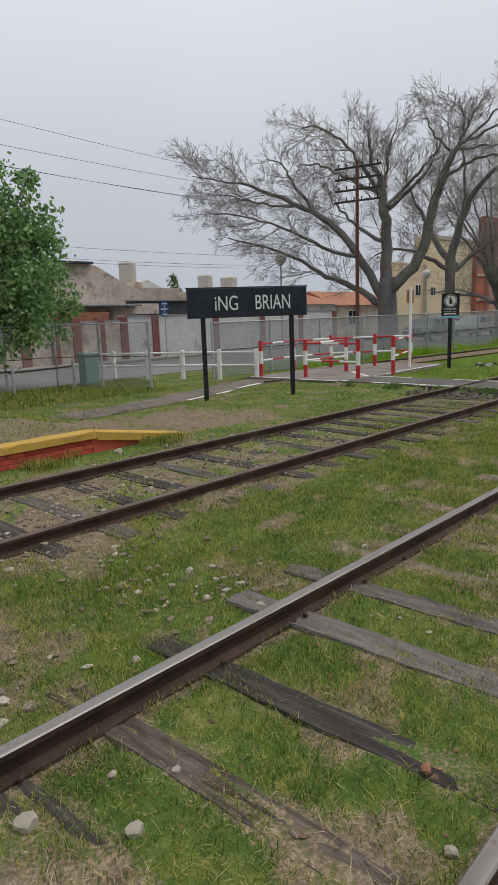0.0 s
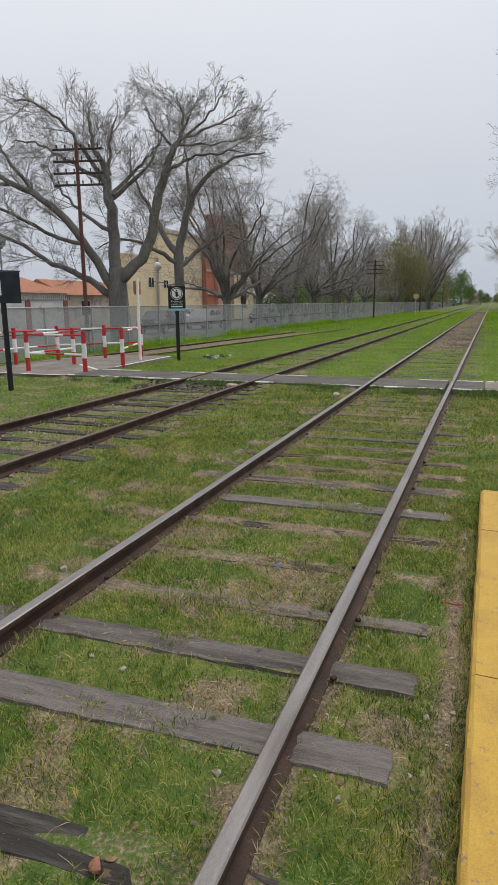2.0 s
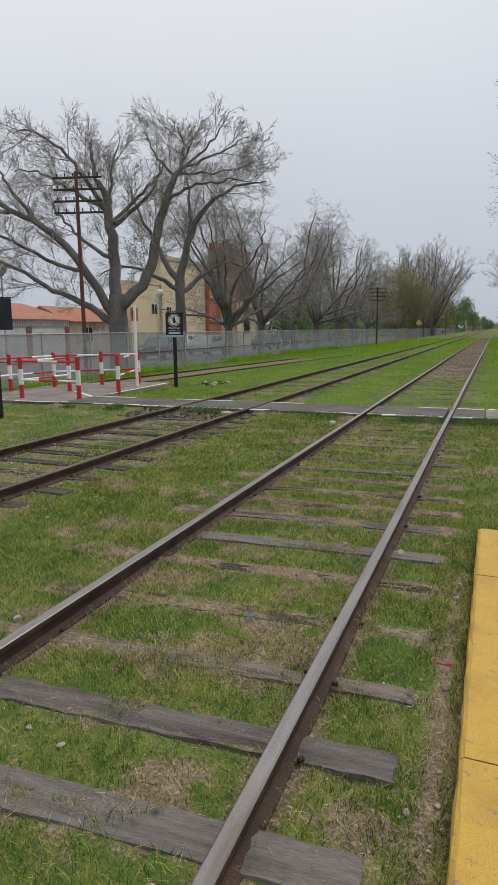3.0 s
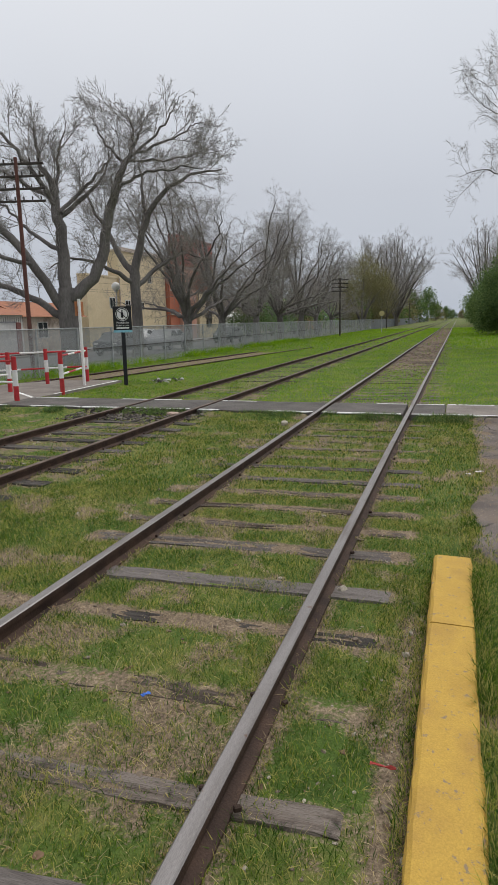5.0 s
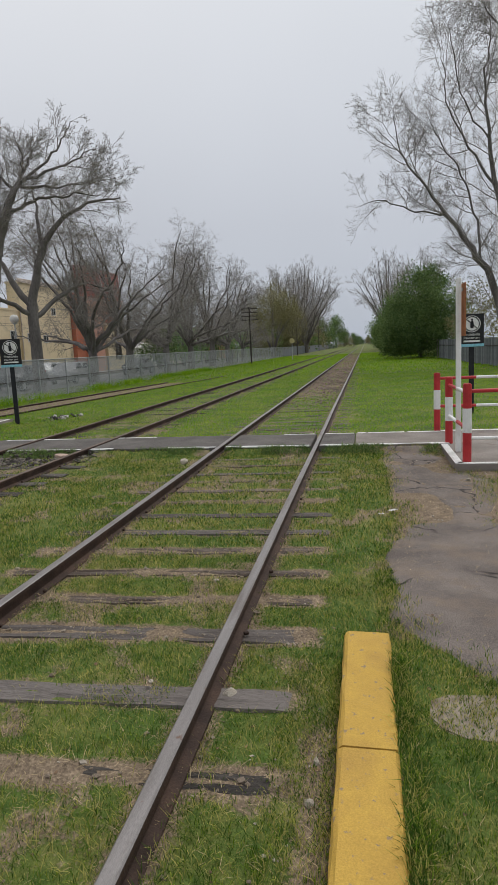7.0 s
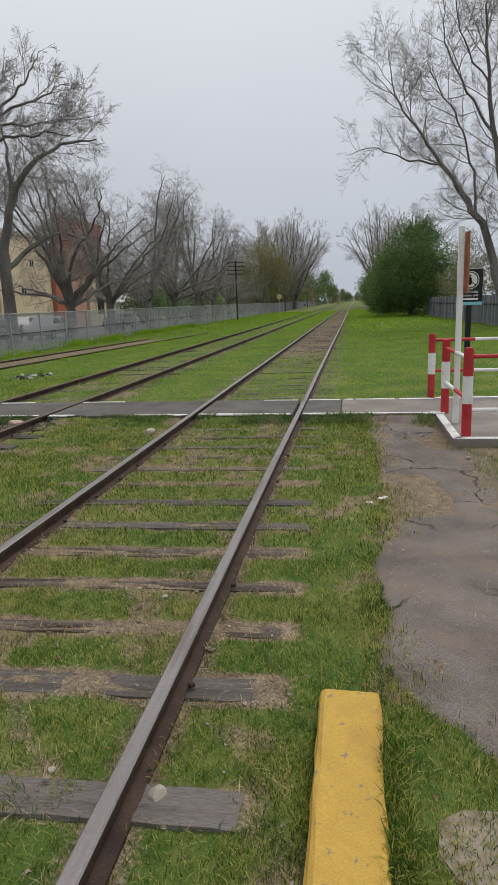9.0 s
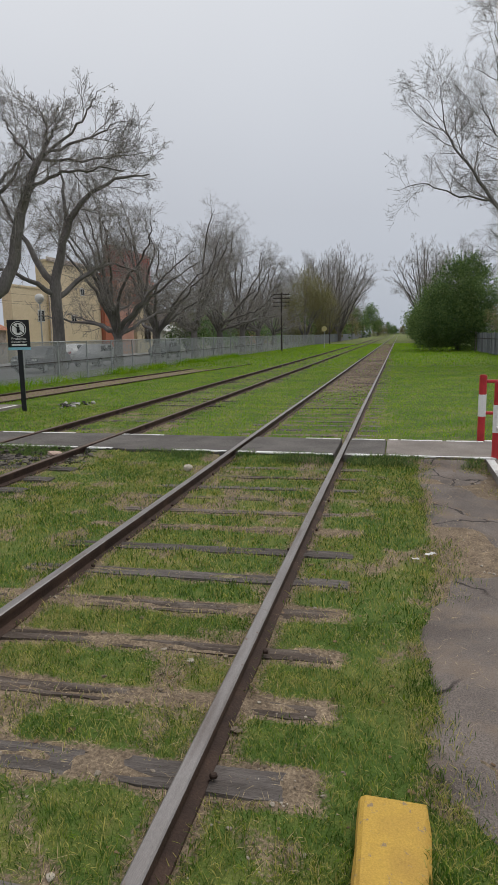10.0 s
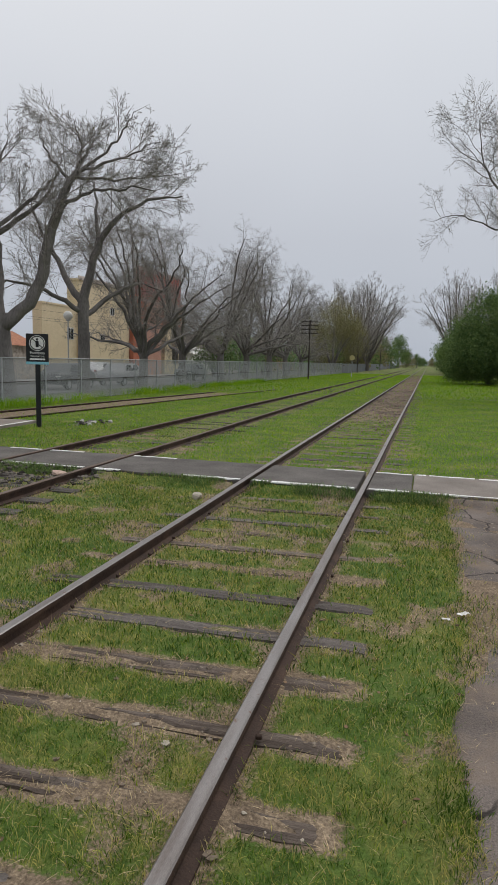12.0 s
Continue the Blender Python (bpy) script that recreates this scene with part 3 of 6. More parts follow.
def rail(parent, y, top_mat, x0, x1, bend=None):
    prof = rail_profile()
    xs = [x0] + list(np.arange(math.ceil(x0), min(x1, 30), 1.0)) + list(np.arange(max(30, x0 + 1), x1, 12.0)) + [x1]
    b = bmesh.new()
    rings = []
    for x in xs:
        oy = bend(x) if bend else y
        wob = 0.003 * math.sin(x * 0.7 + y)
        rings.append([b.verts.new((x, oy + wob + px, pz + 0.004 * math.sin(0.31 * x + y))) for px, pz in prof])
    k = len(prof)
    for r0, r1 in zip(rings, rings[1:]):
        for i in range(k):
            f = b.faces.new((r0[i], r1[i], r1[(i + 1) % k], r0[(i + 1) % k]))
            f.material_index = 1 if i in (5, 6, 7) else 0
    b.faces.new(rings[0])
    b.faces.new(rings[-1][::-1])
    bmesh.ops.recalc_face_normals(b, faces=b.faces[:])
    return part("rail", b, [M_RAIL, top_mat], parent)


def sleeper_mesh(seed, mat, width=0.23):
    """A split and weathered timber, 2.7 m long, mostly sunk in the ground, with long open cracks."""
    r = random.Random(seed)
    b = bmesh.new()
    L, n = 2.71 + r.uniform(-0.05, 0.05), 26
    across = [-0.5, -0.47, -0.3, -0.1, 0.08, 0.27, 0.46, 0.5]
    cracks = [(r.randint(2, 5), r.uniform(-1.2, 1.0), r.uniform(0.25, 0.8)) for _ in range(5)]
    cols = []
    for i in range(n + 1):
        y = -L / 2 + L * i / n
        ring = [b.verts.new((-0.5 * width, y, -0.1))]
        rough = r.uniform(-0.006, 0.006)
        for j, wx in enumerate(across):
            z = 0.0 if j in (0, 7) else 0.022 + r.uniform(-0.003, 0.003)
            for cj, c0, cl in cracks:
                if j == cj and c0 < y < c0 + cl:
                    z -= 0.012
            if i in (0, n):
                z -= 0.006
            ring.append(b.verts.new((wx * width + (rough + r.uniform(-0.004, 0.004) if j in (0, 1, 6, 7) else r.uniform(-0.004, 0.004)), y + (r.uniform(-0.008, 0.008) if i in (0, n) else 0), z)))
        ring.append(b.verts.new((0.5 * width, y, -0.1)))
        cols.append(ring)
    for a, c in zip(cols, cols[1:]):
        for j in range(9):
            b.faces.new((a[j], a[j + 1], c[j + 1], c[j]))
    b.faces.new(cols[0])
    b.faces.new(cols[-1][::-1])
    bmesh.ops.recalc_face_normals(b, faces=b.faces[:])
    me = bpy.data.meshes.new("sleeper")
    b.to_mesh(me)
    b.free()
    me.materials.append(mat)
    return me


DARK_SLEEPERS = [sleeper_mesh(20 + s, M_SLEEPER_DARK) for s in range(4)]
TIMBER_MATS = {"grey": M_SLEEPER, "brown": M_SLEEPER_BROWN, "dark": M_SLEEPER_DARK}
FAR_TIMBERS = {key: [sleeper_mesh(50 + s, mat, 0.2) for s in range(3)] for key, mat in TIMBER_MATS.items()}


def spike_mesh():
    b = box((0.034, 0.024, 0.024), (0, 0, 0), 0.005)
    me = bpy.data.meshes.new("rail_spike")
    b.to_mesh(me)
    b.free()
    me.materials.append(M_RAIL)
    return me


SPIKE = spike_mesh()


def lay_sleeper(root, mesh, x, y0, z, slant, r):
    ob = new("sleeper", mesh)
    ob.parent = root
    ob.matrix_basis = pose(x, y0 + GAUGE / 2 + r.uniform(-0.03, 0.03), z, 0, r.uniform(-0.6, 0.6), slant + r.uniform(-0.5, 0.5))
    if x < 14:
        for yy in (y0, y0 + GAUGE):
            for s in (-0.085, 0.085):
                if r.random() < 0.45:
                    k = new("rail_spike", SPIKE)
                    k.parent = root
                    k.matrix_basis = pose(x + r.uniform(-0.07, 0.07), yy + s, 0.035, r.uniform(-20, 20), 0, r.uniform(0, 180))


def on_crossing(x):
    return CROSS_X0 - 0.1 < x < CROSS_X1 + 0.1


near_track = empty("railway_track")
tagged(near_track, "railway track with polished steel rails on weathered timber sleepers in grass", "railway track")
far_track = empty("railway_track")
tagged(far_track, "dull rusty railway track on dark decayed sleepers in grass", "railway track")
for root, y0, top_mat in ((near_track, NEAR_Y, M_RAILTOP), (far_track, FAR_Y, M_DULLTOP)):
    for y in (y0, y0 + GAUGE):
        rail(root, y, top_mat, -14, 420)
r = random.Random(5)
for q, (x, w, rise, _, _, kind) in enumerate(TIMBERS):
    if not on_crossing(x):
        mesh = sleeper_mesh(100 + q, TIMBER_MATS[kind], w) if x < 14 else r.choice(FAR_TIMBERS[kind])
        lay_sleeper(near_track, mesh, x, NEAR_Y, rise, math.degrees(math.atan(SLANT)), r)
for k in range(88):
    x = SLEEPERS[0] + 0.21 + 0.655 * k
    if not on_crossing(x):
        lay_sleeper(far_track, r.choice(DARK_SLEEPERS), x, FAR_Y, (0.006 if x < 14 else -0.006) + r.uniform(-0.022, -0.006), r.choice((0, 180)), r)
siding = empty("siding_rail")
tagged(siding, "old rusty siding rail half buried in brown earth", "rail")
rail(siding, 11.0, M_DULLTOP, 13.5, 46, bend=lambda x: 11.05 - 0.092 * (x - 20.7))
rail(siding, 12.6, M_DULLTOP, 19, 40, bend=lambda x: 12.72 - 0.092 * (x - 20.7))
siding.location.z = -0.075

# ---- pedestrian crossing ----
crossing = empty("pedestrian_crossing")
tagged(crossing, "asphalt pedestrian crossing with worn white painted edges over the rails", "crossing", kind="structure")


def slab(name, x0, x1, y0, y1, z, mat, parent, thick=0.14, seed=0, label=""):
    r = random.Random(seed)
    n = max(3, int(abs(y1 - y0) / 0.18))
    front = [(x0 + r.uniform(-0.035, 0.035) * min(1, abs(x1 - x0) / 0.3 + 0.25), y0 + (y1 - y0) * i / n) for i in range(n + 1)]
    back = [(x1 + r.uniform(-0.02, 0.02), y1 - (y1 - y0) * i / n) for i in range(n + 1)]
    return part(name, prism(front + back, z - thick, z, 0.008), mat, parent, label)


GAPS = [(-2.28, -0.68), (-0.66, -0.05), (0.1, 1.66), (1.8, FAR_Y - 0.05), (FAR_Y + 0.1, FAR_Y + 1.66), (FAR_Y + 1.8, 9.4)]
for i, (a, b) in enumerate(GAPS):
    slab("panel", CROSS_X0, CROSS_X1, a, b, 0.118 if i else 0.122, M_CONCRETE if i == 0 else M_CROSSING, crossing, seed=i)
    for j, x in enumerate((CROSS_X0 + 0.05, CROSS_X1 - 0.05)):
        r = random.Random(10 * i + j)
        y = a + 0.02
        while y < b - 0.1:
            ln = min(b - 0.02 - y, r.uniform(0.5, 1.3))
            if ln > 0.08 and r.random() > (0.25 if i else 0.02):
                slab("edge_line", x - 0.045, x + 0.045, y, y + ln, 0.124 if i else 0.128, M_WHITELINE, crossing, 0.02, int(y * 100) + j)
            y += ln + r.uniform(0.01, 0.06)

# platform areas inside the two mazes
pad_left = finish("maze_paving", prism([(14.3, 9.42), (20.6, 9.7), (20.4, 12.1), (18.6, 13.2), (14.2, 13.1)], -0.05, 0.075, 0.01), M_CONCRETE)
tagged(pad_left, "worn grey concrete paving under the red and white barriers", "paving", kind="structure")
for a, b in (((14.3, 9.4), (14.26, 11.0)), ((16.6, 9.55), (20.4, 9.75)), ((14.4, 11.5), (14.3, 13.0)), ((15.6, 9.42), (16.9, 11.0))):
    d = (Vector((*b, 0)) - Vector((*a, 0)))
    line = finish("paint_line", box((d.length, 0.09, 0.006), ((a[0] + b[0]) / 2, (a[1] + b[1]) / 2, 0.0785), rz=math.degrees(math.atan2(d.y, d.x))), M_WHITELINE, pad_left)
pad_right = finish("maze_paving", prism([(12.2, -2.12), (15.75, -2.1), (15.75, -7.5), (12.2, -7.5)], -0.05, 0.105, 0.01), M_CONCRETE)
tagged(pad_right, "grey concrete paving with a white painted edge", "paving", kind="structure")
for a, b in (((12.27, -2.16), (12.27, -7.4)), ((12.25, -2.17), (14.0, -2.17)), ((15.7, -2.3), (15.7, -7.4))):
    d = (Vector((*b, 0)) - Vector((*a, 0)))
    finish("paint_line", box((d.length, 0.11, 0.006), ((a[0] + b[0]) / 2, (a[1] + b[1]) / 2, 0.1085), rz=math.degrees(math.atan2(d.y, d.x))), M_WHITELINE, pad_right)

# worn asphalt footpath down from the platform
left_edge = [(13.95, -1.06), (13.0, -1.08), (12.2, -1.2), (11.4, -1.27), (10.2, -1.27), (9.2, -1.15), (8.4, -1.08), (7.5, -1.03), (7.05, -1.03), (6.85, -1.15), (6.55, -1.36), (6.25, -1.62), (5.8, -1.9)]
right_edge = [(5.6, -5.5), (8.2, -5.5), (8.9, -2.6), (9.6, -2.1), (10.6, -2.35), (11.6, -2.5), (12.15, -2.3), (13.95, -1.9)]
fx = np.arange(5.6, 14.0, 0.05)
fy = np.arange(-5.5, -0.95, 0.05)


def path_margin(x, y):
    le = np.interp(x, [p[0] for p in left_edge[::-1]], [p[1] for p in left_edge[::-1]]) + 0.45 * (fractal(x, y, 1.3, 81, 4) - 0.52)
    re = np.interp(x, [p[0] for p in right_edge], [p[1] for p in right_edge]) + 0.25 * (fractal(x, y, 1.6, 83, 3) - 0.5)
    return np.minimum(le - y, y - re)


def inside_path(x, y):
    return path_margin(x, y) > 0.02


PX, PY = np.meshgrid(fx, fy, indexing="ij")
margin = path_margin(PX, PY)
keep = margin > -0.1
PZ = ground_height(PX, PY) + np.clip(margin * 0.22, -0.04, 0.013) - 0.03 * step(0.62, 0.72, fractal(PX, PY, 0.7, 87, 3)) * step(8.5, 9.5, PX)
crack = np.abs(fractal(PX, PY, 0.55, 91, 4) - 0.5)
PZ = PZ - 0.018 * step(0.012, 0.004, crack)
pi = np.arange(PX.size).reshape(PX.shape)
pq = np.stack([pi[:-1, :-1], pi[1:, :-1], pi[1:, 1:], pi[:-1, 1:]], -1)
ok = keep[:-1, :-1] & keep[1:, 1:]
footpath = arrays("footpath", np.stack([PX, PY, PZ], -1).reshape(-1, 3), pq[ok], M_ASPHALT, smooth=True)
tagged(footpath, "worn cracked reddish-grey asphalt footpath breaking up into the grass", "footpath", kind="structure")
entrance = finish("entrance_path", prism([(14.25, 13.0), (13.2, 12.9), (11.6, 12.3), (10.0, 11.9), (8.4, 11.6), (6.4, 11.5), (6.6, 10.4), (8.2, 10.5), (9.6, 10.7), (11.2, 11.0), (12.6, 11.6), (13.6, 11.5), (14.25, 11.4)], -0.05, 0.014, 0.006), M_ASPHALT)
tagged(entrance, "narrow worn asphalt path from the barriers along the platform", "footpath", kind="structure")
for a, b in (((12.2, 11.5), (13.3, 11.75)), ((9.7, 10.75), (10.5, 10.95)), ((10.9, 11.0), (11.6, 11.2))):
    d = Vector((*b, 0)) - Vector((*a, 0))
    finish("paint_line", box((d.length, 0.1, 0.008), ((a[0] + b[0]) / 2, (a[1] + b[1]) / 2, 0.018), rz=math.degrees(math.atan2(d.y, d.x))), M_WHITELINE, entrance)
patch = finish("concrete_patch", prism([(5.83, -1.2), (5.93, -1.15), (6.07, -1.17), (6.13, -1.26), (6.15, -1.5), (6.2, -1.8), (6.19, -2.2), (5.78, -2.2), (5.76, -1.8), (5.74, -1.5), (5.76, -1.3)], 0.0, 0.074, 0.006), surface("earthy_concrete", [(0.24, 0.2, 0.155), (0.31, 0.26, 0.205), (0.2, 0.16, 0.12)], 3, 60, 0.95, 0.5, stain=(0.17, 0.13, 0.09), stain_scale=6, stain_edge=(0.52, 0.66), grain=0.4))
tagged(patch, "small broken slab of pale concrete in the grass", "slab")

# ---- platform edge: yellow kerb of long blocks ----
kerb = empty("platform_kerb")
tagged(kerb, "worn yellow painted concrete kerb along the low platform", "kerb", kind="structure")


def kerb_block(x0, x1, parent, y=-0.86, width=0.275, top=KERB_Z, seed=0, deep=0.3):
    r = random.Random(seed)
    b = bmesh.new()
    n = max(2, int((x1 - x0) / 0.12))
    prof = [(-0.5, -deep), (-0.5, -0.02), (-0.46, -0.004), (0.4, 0.0), (0.47, -0.012), (0.5, -0.035), (0.5, -deep)]
    rings = []
    for i in range(n + 1):
        x = x0 + 0.006 + (x1 - x0 - 0.012) * i / n
        rings.append([b.verts.new((x, y + p * width + r.uniform(-0.004, 0.004) + (r.uniform(-0.005, 0.007) if p < -0.4 else 0), top + z + r.uniform(-0.002, 0.002))) for p, z in prof])
    for a, c in zip(rings, rings[1:]):
        for j in range(len(prof) - 1):
            b.faces.new((a[j], c[j], c[j + 1], a[j + 1]))
    b.faces.new(rings[0])
    b.faces.new(rings[-1][::-1])
    bmesh.ops.recalc_face_normals(b, faces=b.faces[:])
    return part("kerb_block", b, M_YELLOW, parent)


for i, (a, b) in enumerate([(-6.0, -3.4), (-3.4, -1.1), (-1.1, 1.25), (1.25, 3.47), (3.47, 5.6), (5.6, KERB_END)]):
    kerb_block(a, b, kerb, seed=i)


# ---- trees ----
def tubes(name, branches, mat, parent, label=""):
    """All the branches of one tree part: tapered round bars along their lines."""
    V, F, base = [], [], 0
    for pts, rad, sides in branches:
        pts = np.asarray(pts, float)
        n = len(pts)
        tan = np.gradient(pts, axis=0)
        tan /= np.linalg.norm(tan, axis=1)[:, None] + 1e-9
        ref = np.array([0.31, 0.95, 0.07]) if abs(tan[0][2]) > 0.7 else np.array([0.05, 0.02, 1.0])
        u = np.cross(tan, ref)
        u /= np.linalg.norm(u, axis=1)[:, None] + 1e-9
        v = np.cross(tan, u)
        ang = np.arange(sides) * 2 * math.pi / sides
        ring = pts[:, None, :] + np.asarray(rad)[:, None, None] * (np.cos(ang)[None, :, None] * u[:, None, :] + np.sin(ang)[None, :, None] * v[:, None, :])
        V.append(ring.reshape(-1, 3))
        i = np.arange(n - 1)[:, None] * sides
        j = np.arange(sides)[None, :]
        k = (j + 1) % sides
        F.append((np.stack([i + j, i + k, i + sides + k, i + sides + j], -1) + base).reshape(-1, 4))
        base += n * sides
    ob = arrays(name, np.concatenate(V), np.concatenate(F), mat, parent, smooth=True)
    if label:
        ob["label"] = label
    return ob


def smooth_line(pts, n):
    """A rounded line through a few points."""
    p = np.asarray(pts, float)
    t = np.linspace(0, len(p) - 1, n)
    i = np.clip(np.floor(t).astype(int), 0, len(p) - 2)
    f = (t - i)[:, None]
    p0, p1, p2, p3 = p[np.maximum(i - 1, 0)], p[i], p[i + 1], p[np.minimum(i + 2, len(p) - 1)]
    return 0.5 * (2 * p1 + (p2 - p0) * f + (2 * p0 - 5 * p1 + 4 * p2 - p3) * f**2 + (3 * p1 - p0 - 3 * p2 + p3) * f**3)


def wander(rng, start, way, length, n, up=0.0, kink=0.25):
    pts, d = [np.array(start, float)], np.array(way, float)
    d /= np.linalg.norm(d)
    for _ in range(n - 1):
        d = d + rng.normal(0, kink, 3) + np.array([0, 0, up])
        d /= np.linalg.norm(d)
        pts.append(pts[-1] + d * length / (n - 1))
    return np.array(pts)


def branch_out(rng, lines, counts, ratios, spread, up, twig=0.007, kink=0.25, reach=2.5, tip=0.95):
    """Children on children. lines: (points, radii). Returns the lines of every level."""
    levels = [lines]
    for lev, (c, ratio, upw) in enumerate(zip(counts, ratios, up)):
        finest = lev == len(counts) - 1
        nxt = []
        usual = np.mean([np.linalg.norm(np.diff(p, axis=0), axis=1).sum() for p, _ in levels[-1]])
        for pts, rad in levels[-1]:
            seg = np.linalg.norm(np.diff(pts, axis=0), axis=1)
            length = seg.sum()
            m = max(1, int(c * (0.7 + 0.6 * rng.rand()) * min(1.7, max(0.35, length / usual)) + 0.3))
            for q in range(m):
                t = 0.16 + 0.82 * ((q + rng.rand()) / m) ** 0.85
                at = min(t, 0.999) * (len(pts) - 1)
                i = int(at)
                p = pts[i] + (pts[i + 1] - pts[i]) * (at - i)
                d = pts[i + 1] - pts[i]
                d = d / (np.linalg.norm(d) + 1e-9)
                side = rng.normal(0, 1, 3)
                side -= d * (side @ d)
                side /= np.linalg.norm(side) + 1e-9
                a = radians(spread * (0.6 + 0.7 * rng.rand()))
                way = d * math.cos(a) + side * math.sin(a)
                ln = length * ratio * (0.55 + 0.75 * rng.rand()) * (1.3 - tip * t if lev == 0 else 1.12 - 0.5 * t)
                ln = min(ln, reach * (0.6 + 0.4 * rng.rand())) if lev == 0 else ln
                r0 = max(twig, min(rad[i] * 0.5, 0.0105 * ln + twig * 0.8))
                n = 2 if finest and ln < 0.7 else 3 if ln < 0.9 else 5 if lev == 0 else 4
                line = wander(rng, p, way, ln, n, upw, kink)
                nxt.append((line, np.linspace(r0, max(twig * 0.7, r0 * 0.3), n)))
        levels.append(nxt)
    return levels


def leaf_quads(name, centres, size, rng, mat, parent, droop=0.0):
    """Small separate leaves, each a bent pair of triangles."""
    n = len(centres)
    a = rng.normal(0, 1, (n, 3))
    a[:, 2] -= droop
    a /= np.linalg.norm(a, axis=1)[:, None]
    b = np.cross(a, rng.normal(0, 1, (n, 3)))
    b /= np.linalg.norm(b, axis=1)[:, None] + 1e-9
    s = (size * (0.6 + 0.8 * rng.rand(n)))[:, None]
    tip = centres + a * s
    mid = centres + a * s * 0.5
    c = np.cross(a, b) * s * 0.08
    V = np.stack([centres, mid + b * s * 0.3 + c, tip, mid - b * s * 0.3 + c], 1).reshape(-1, 3)
    F = np.arange(4 * n).reshape(n, 4)
    return arrays(name, V, F, mat, parent)


def bare_tree(name, loc, label, limbs, trunk, seed, counts=(9, 7, 6), ratios=(0.42, 0.42, 0.45), spread=50, up=(0.1, 0.06, 0.02),
              leaves=0, leaf_size=0.07, leaf_mat=None, bark=None, right=(1, 0), group="", twig=0.009, kink=0.15, twig_mat=None, reach=2.5, tip=0.95):
    """limbs: lines of (across, up, depth, radius) from the trunk; across runs along the direction right on the ground."""
    rng = np.random.RandomState(seed)
    root = empty(name, loc)
    tagged(root, label, "tree", group)
    ax = np.array([right[0], right[1], 0.0])
    ax /= np.linalg.norm(ax)
    dp = np.array([-ax[1], ax[0], 0.0])
    put = lambda r, u, d: ax * r + dp * d + np.array([0, 0, u])
    main = []
    tl = smooth_line([put(r, u, d) for r, u, d, _ in trunk], 10)
    tr = np.interp(np.linspace(0, len(trunk) - 1, 10), range(len(trunk)), [q[3] for q in trunk])
    tr[0] *= 1.25
    for lb in limbs:
        n = 4 * len(lb)
        pts = smooth_line([put(r, u, d) for r, u, d, _ in lb], n)
        rad = np.interp(np.linspace(0, len(lb) - 1, n), range(len(lb)), [q[3] for q in lb])
        pts[1:] += rng.normal(0, 0.05, (n - 1, 3))
        main.append((pts, rad))
    levels = branch_out(rng, main, counts, ratios, spread, up, twig, kink, reach, tip)
    tubes("trunk", [(tl, tr, 12)] + [(p, r, 8) for p, r in main], bark or M_BARK, root)
    fine = [(p, r, 3) for lev in levels[2:] for p, r in lev]
    tubes("crown", [(p, r, 5) for p, r in levels[1]] + fine, twig_mat or M_TWIG, root)["kind"] = "stuff"
    if leaves:
        ends = np.concatenate([p[1:] for p, _, _ in fine])
        pick = ends[rng.randint(0, len(ends), leaves)] + rng.normal(0, 0.05, (leaves, 3))
        leaf_quads("leaves", pick, leaf_size, rng, leaf_mat or M_BUD, root)["kind"] = "stuff"
    return root


def spreading_limbs(rng, count, height, width, start, radius):
    """Limbs of a round-headed street tree."""
    out = []
    for k in range(count):
        a = 2 * math.pi * (k + rng.rand() * 0.6) * 0.382
        el = radians(6 + 64 * ((k * 0.618) % 1.0))
        reach, top = width * math.cos(el) * (0.8 + 0.35 * rng.rand()), start + (height - start) * math.sin(el) * (0.85 + 0.2 * rng.rand())
        c, s = math.cos(a), math.sin(a)
        bow = 0.1 * reach * rng.uniform(-1, 1)
        out.append([(0, start * (0.75 + 0.25 * rng.rand()), 0, radius), (c * reach * 0.34 + s * bow, start + (top - start) * 0.38, s * reach * 0.34 - c * bow, radius * 0.66),
                    (c * reach * 0.7 - s * bow, start + (top - start) * 0.76, s * reach * 0.7 + c * bow, radius * 0.36), (c * reach, top, s * reach, radius * 0.1)])
    return out


def fan_limbs(rng, count, height, width, start, radius):
    """Long straight limbs that open like a fan from a short trunk."""
    out = []
    for k in range(count):
        a = 2 * math.pi * k * 0.382 + rng.rand()
        lean = ((k + 0.5) / count) ** 0.7
        top = height * (1.0 - 0.35 * lean * lean) * (0.9 + 0.12 * rng.rand())
        reach = width * lean * (0.85 + 0.3 * rng.rand())
        c, s = math.cos(a), math.sin(a)
        w = lambda: rng.uniform(-0.35, 0.35)
        out.append([(0, start * (0.6 + 0.4 * rng.rand()), 0, radius), (c * reach * 0.28 + w(), start + (top - start) * 0.35, s * reach * 0.28 + w(), radius * 0.66),
                    (c * reach * 0.62 + w(), start + (top - start) * 0.68, s * reach * 0.62 + w(), radius * 0.36), (c * reach, top, s * reach, radius * 0.1)])
    return out


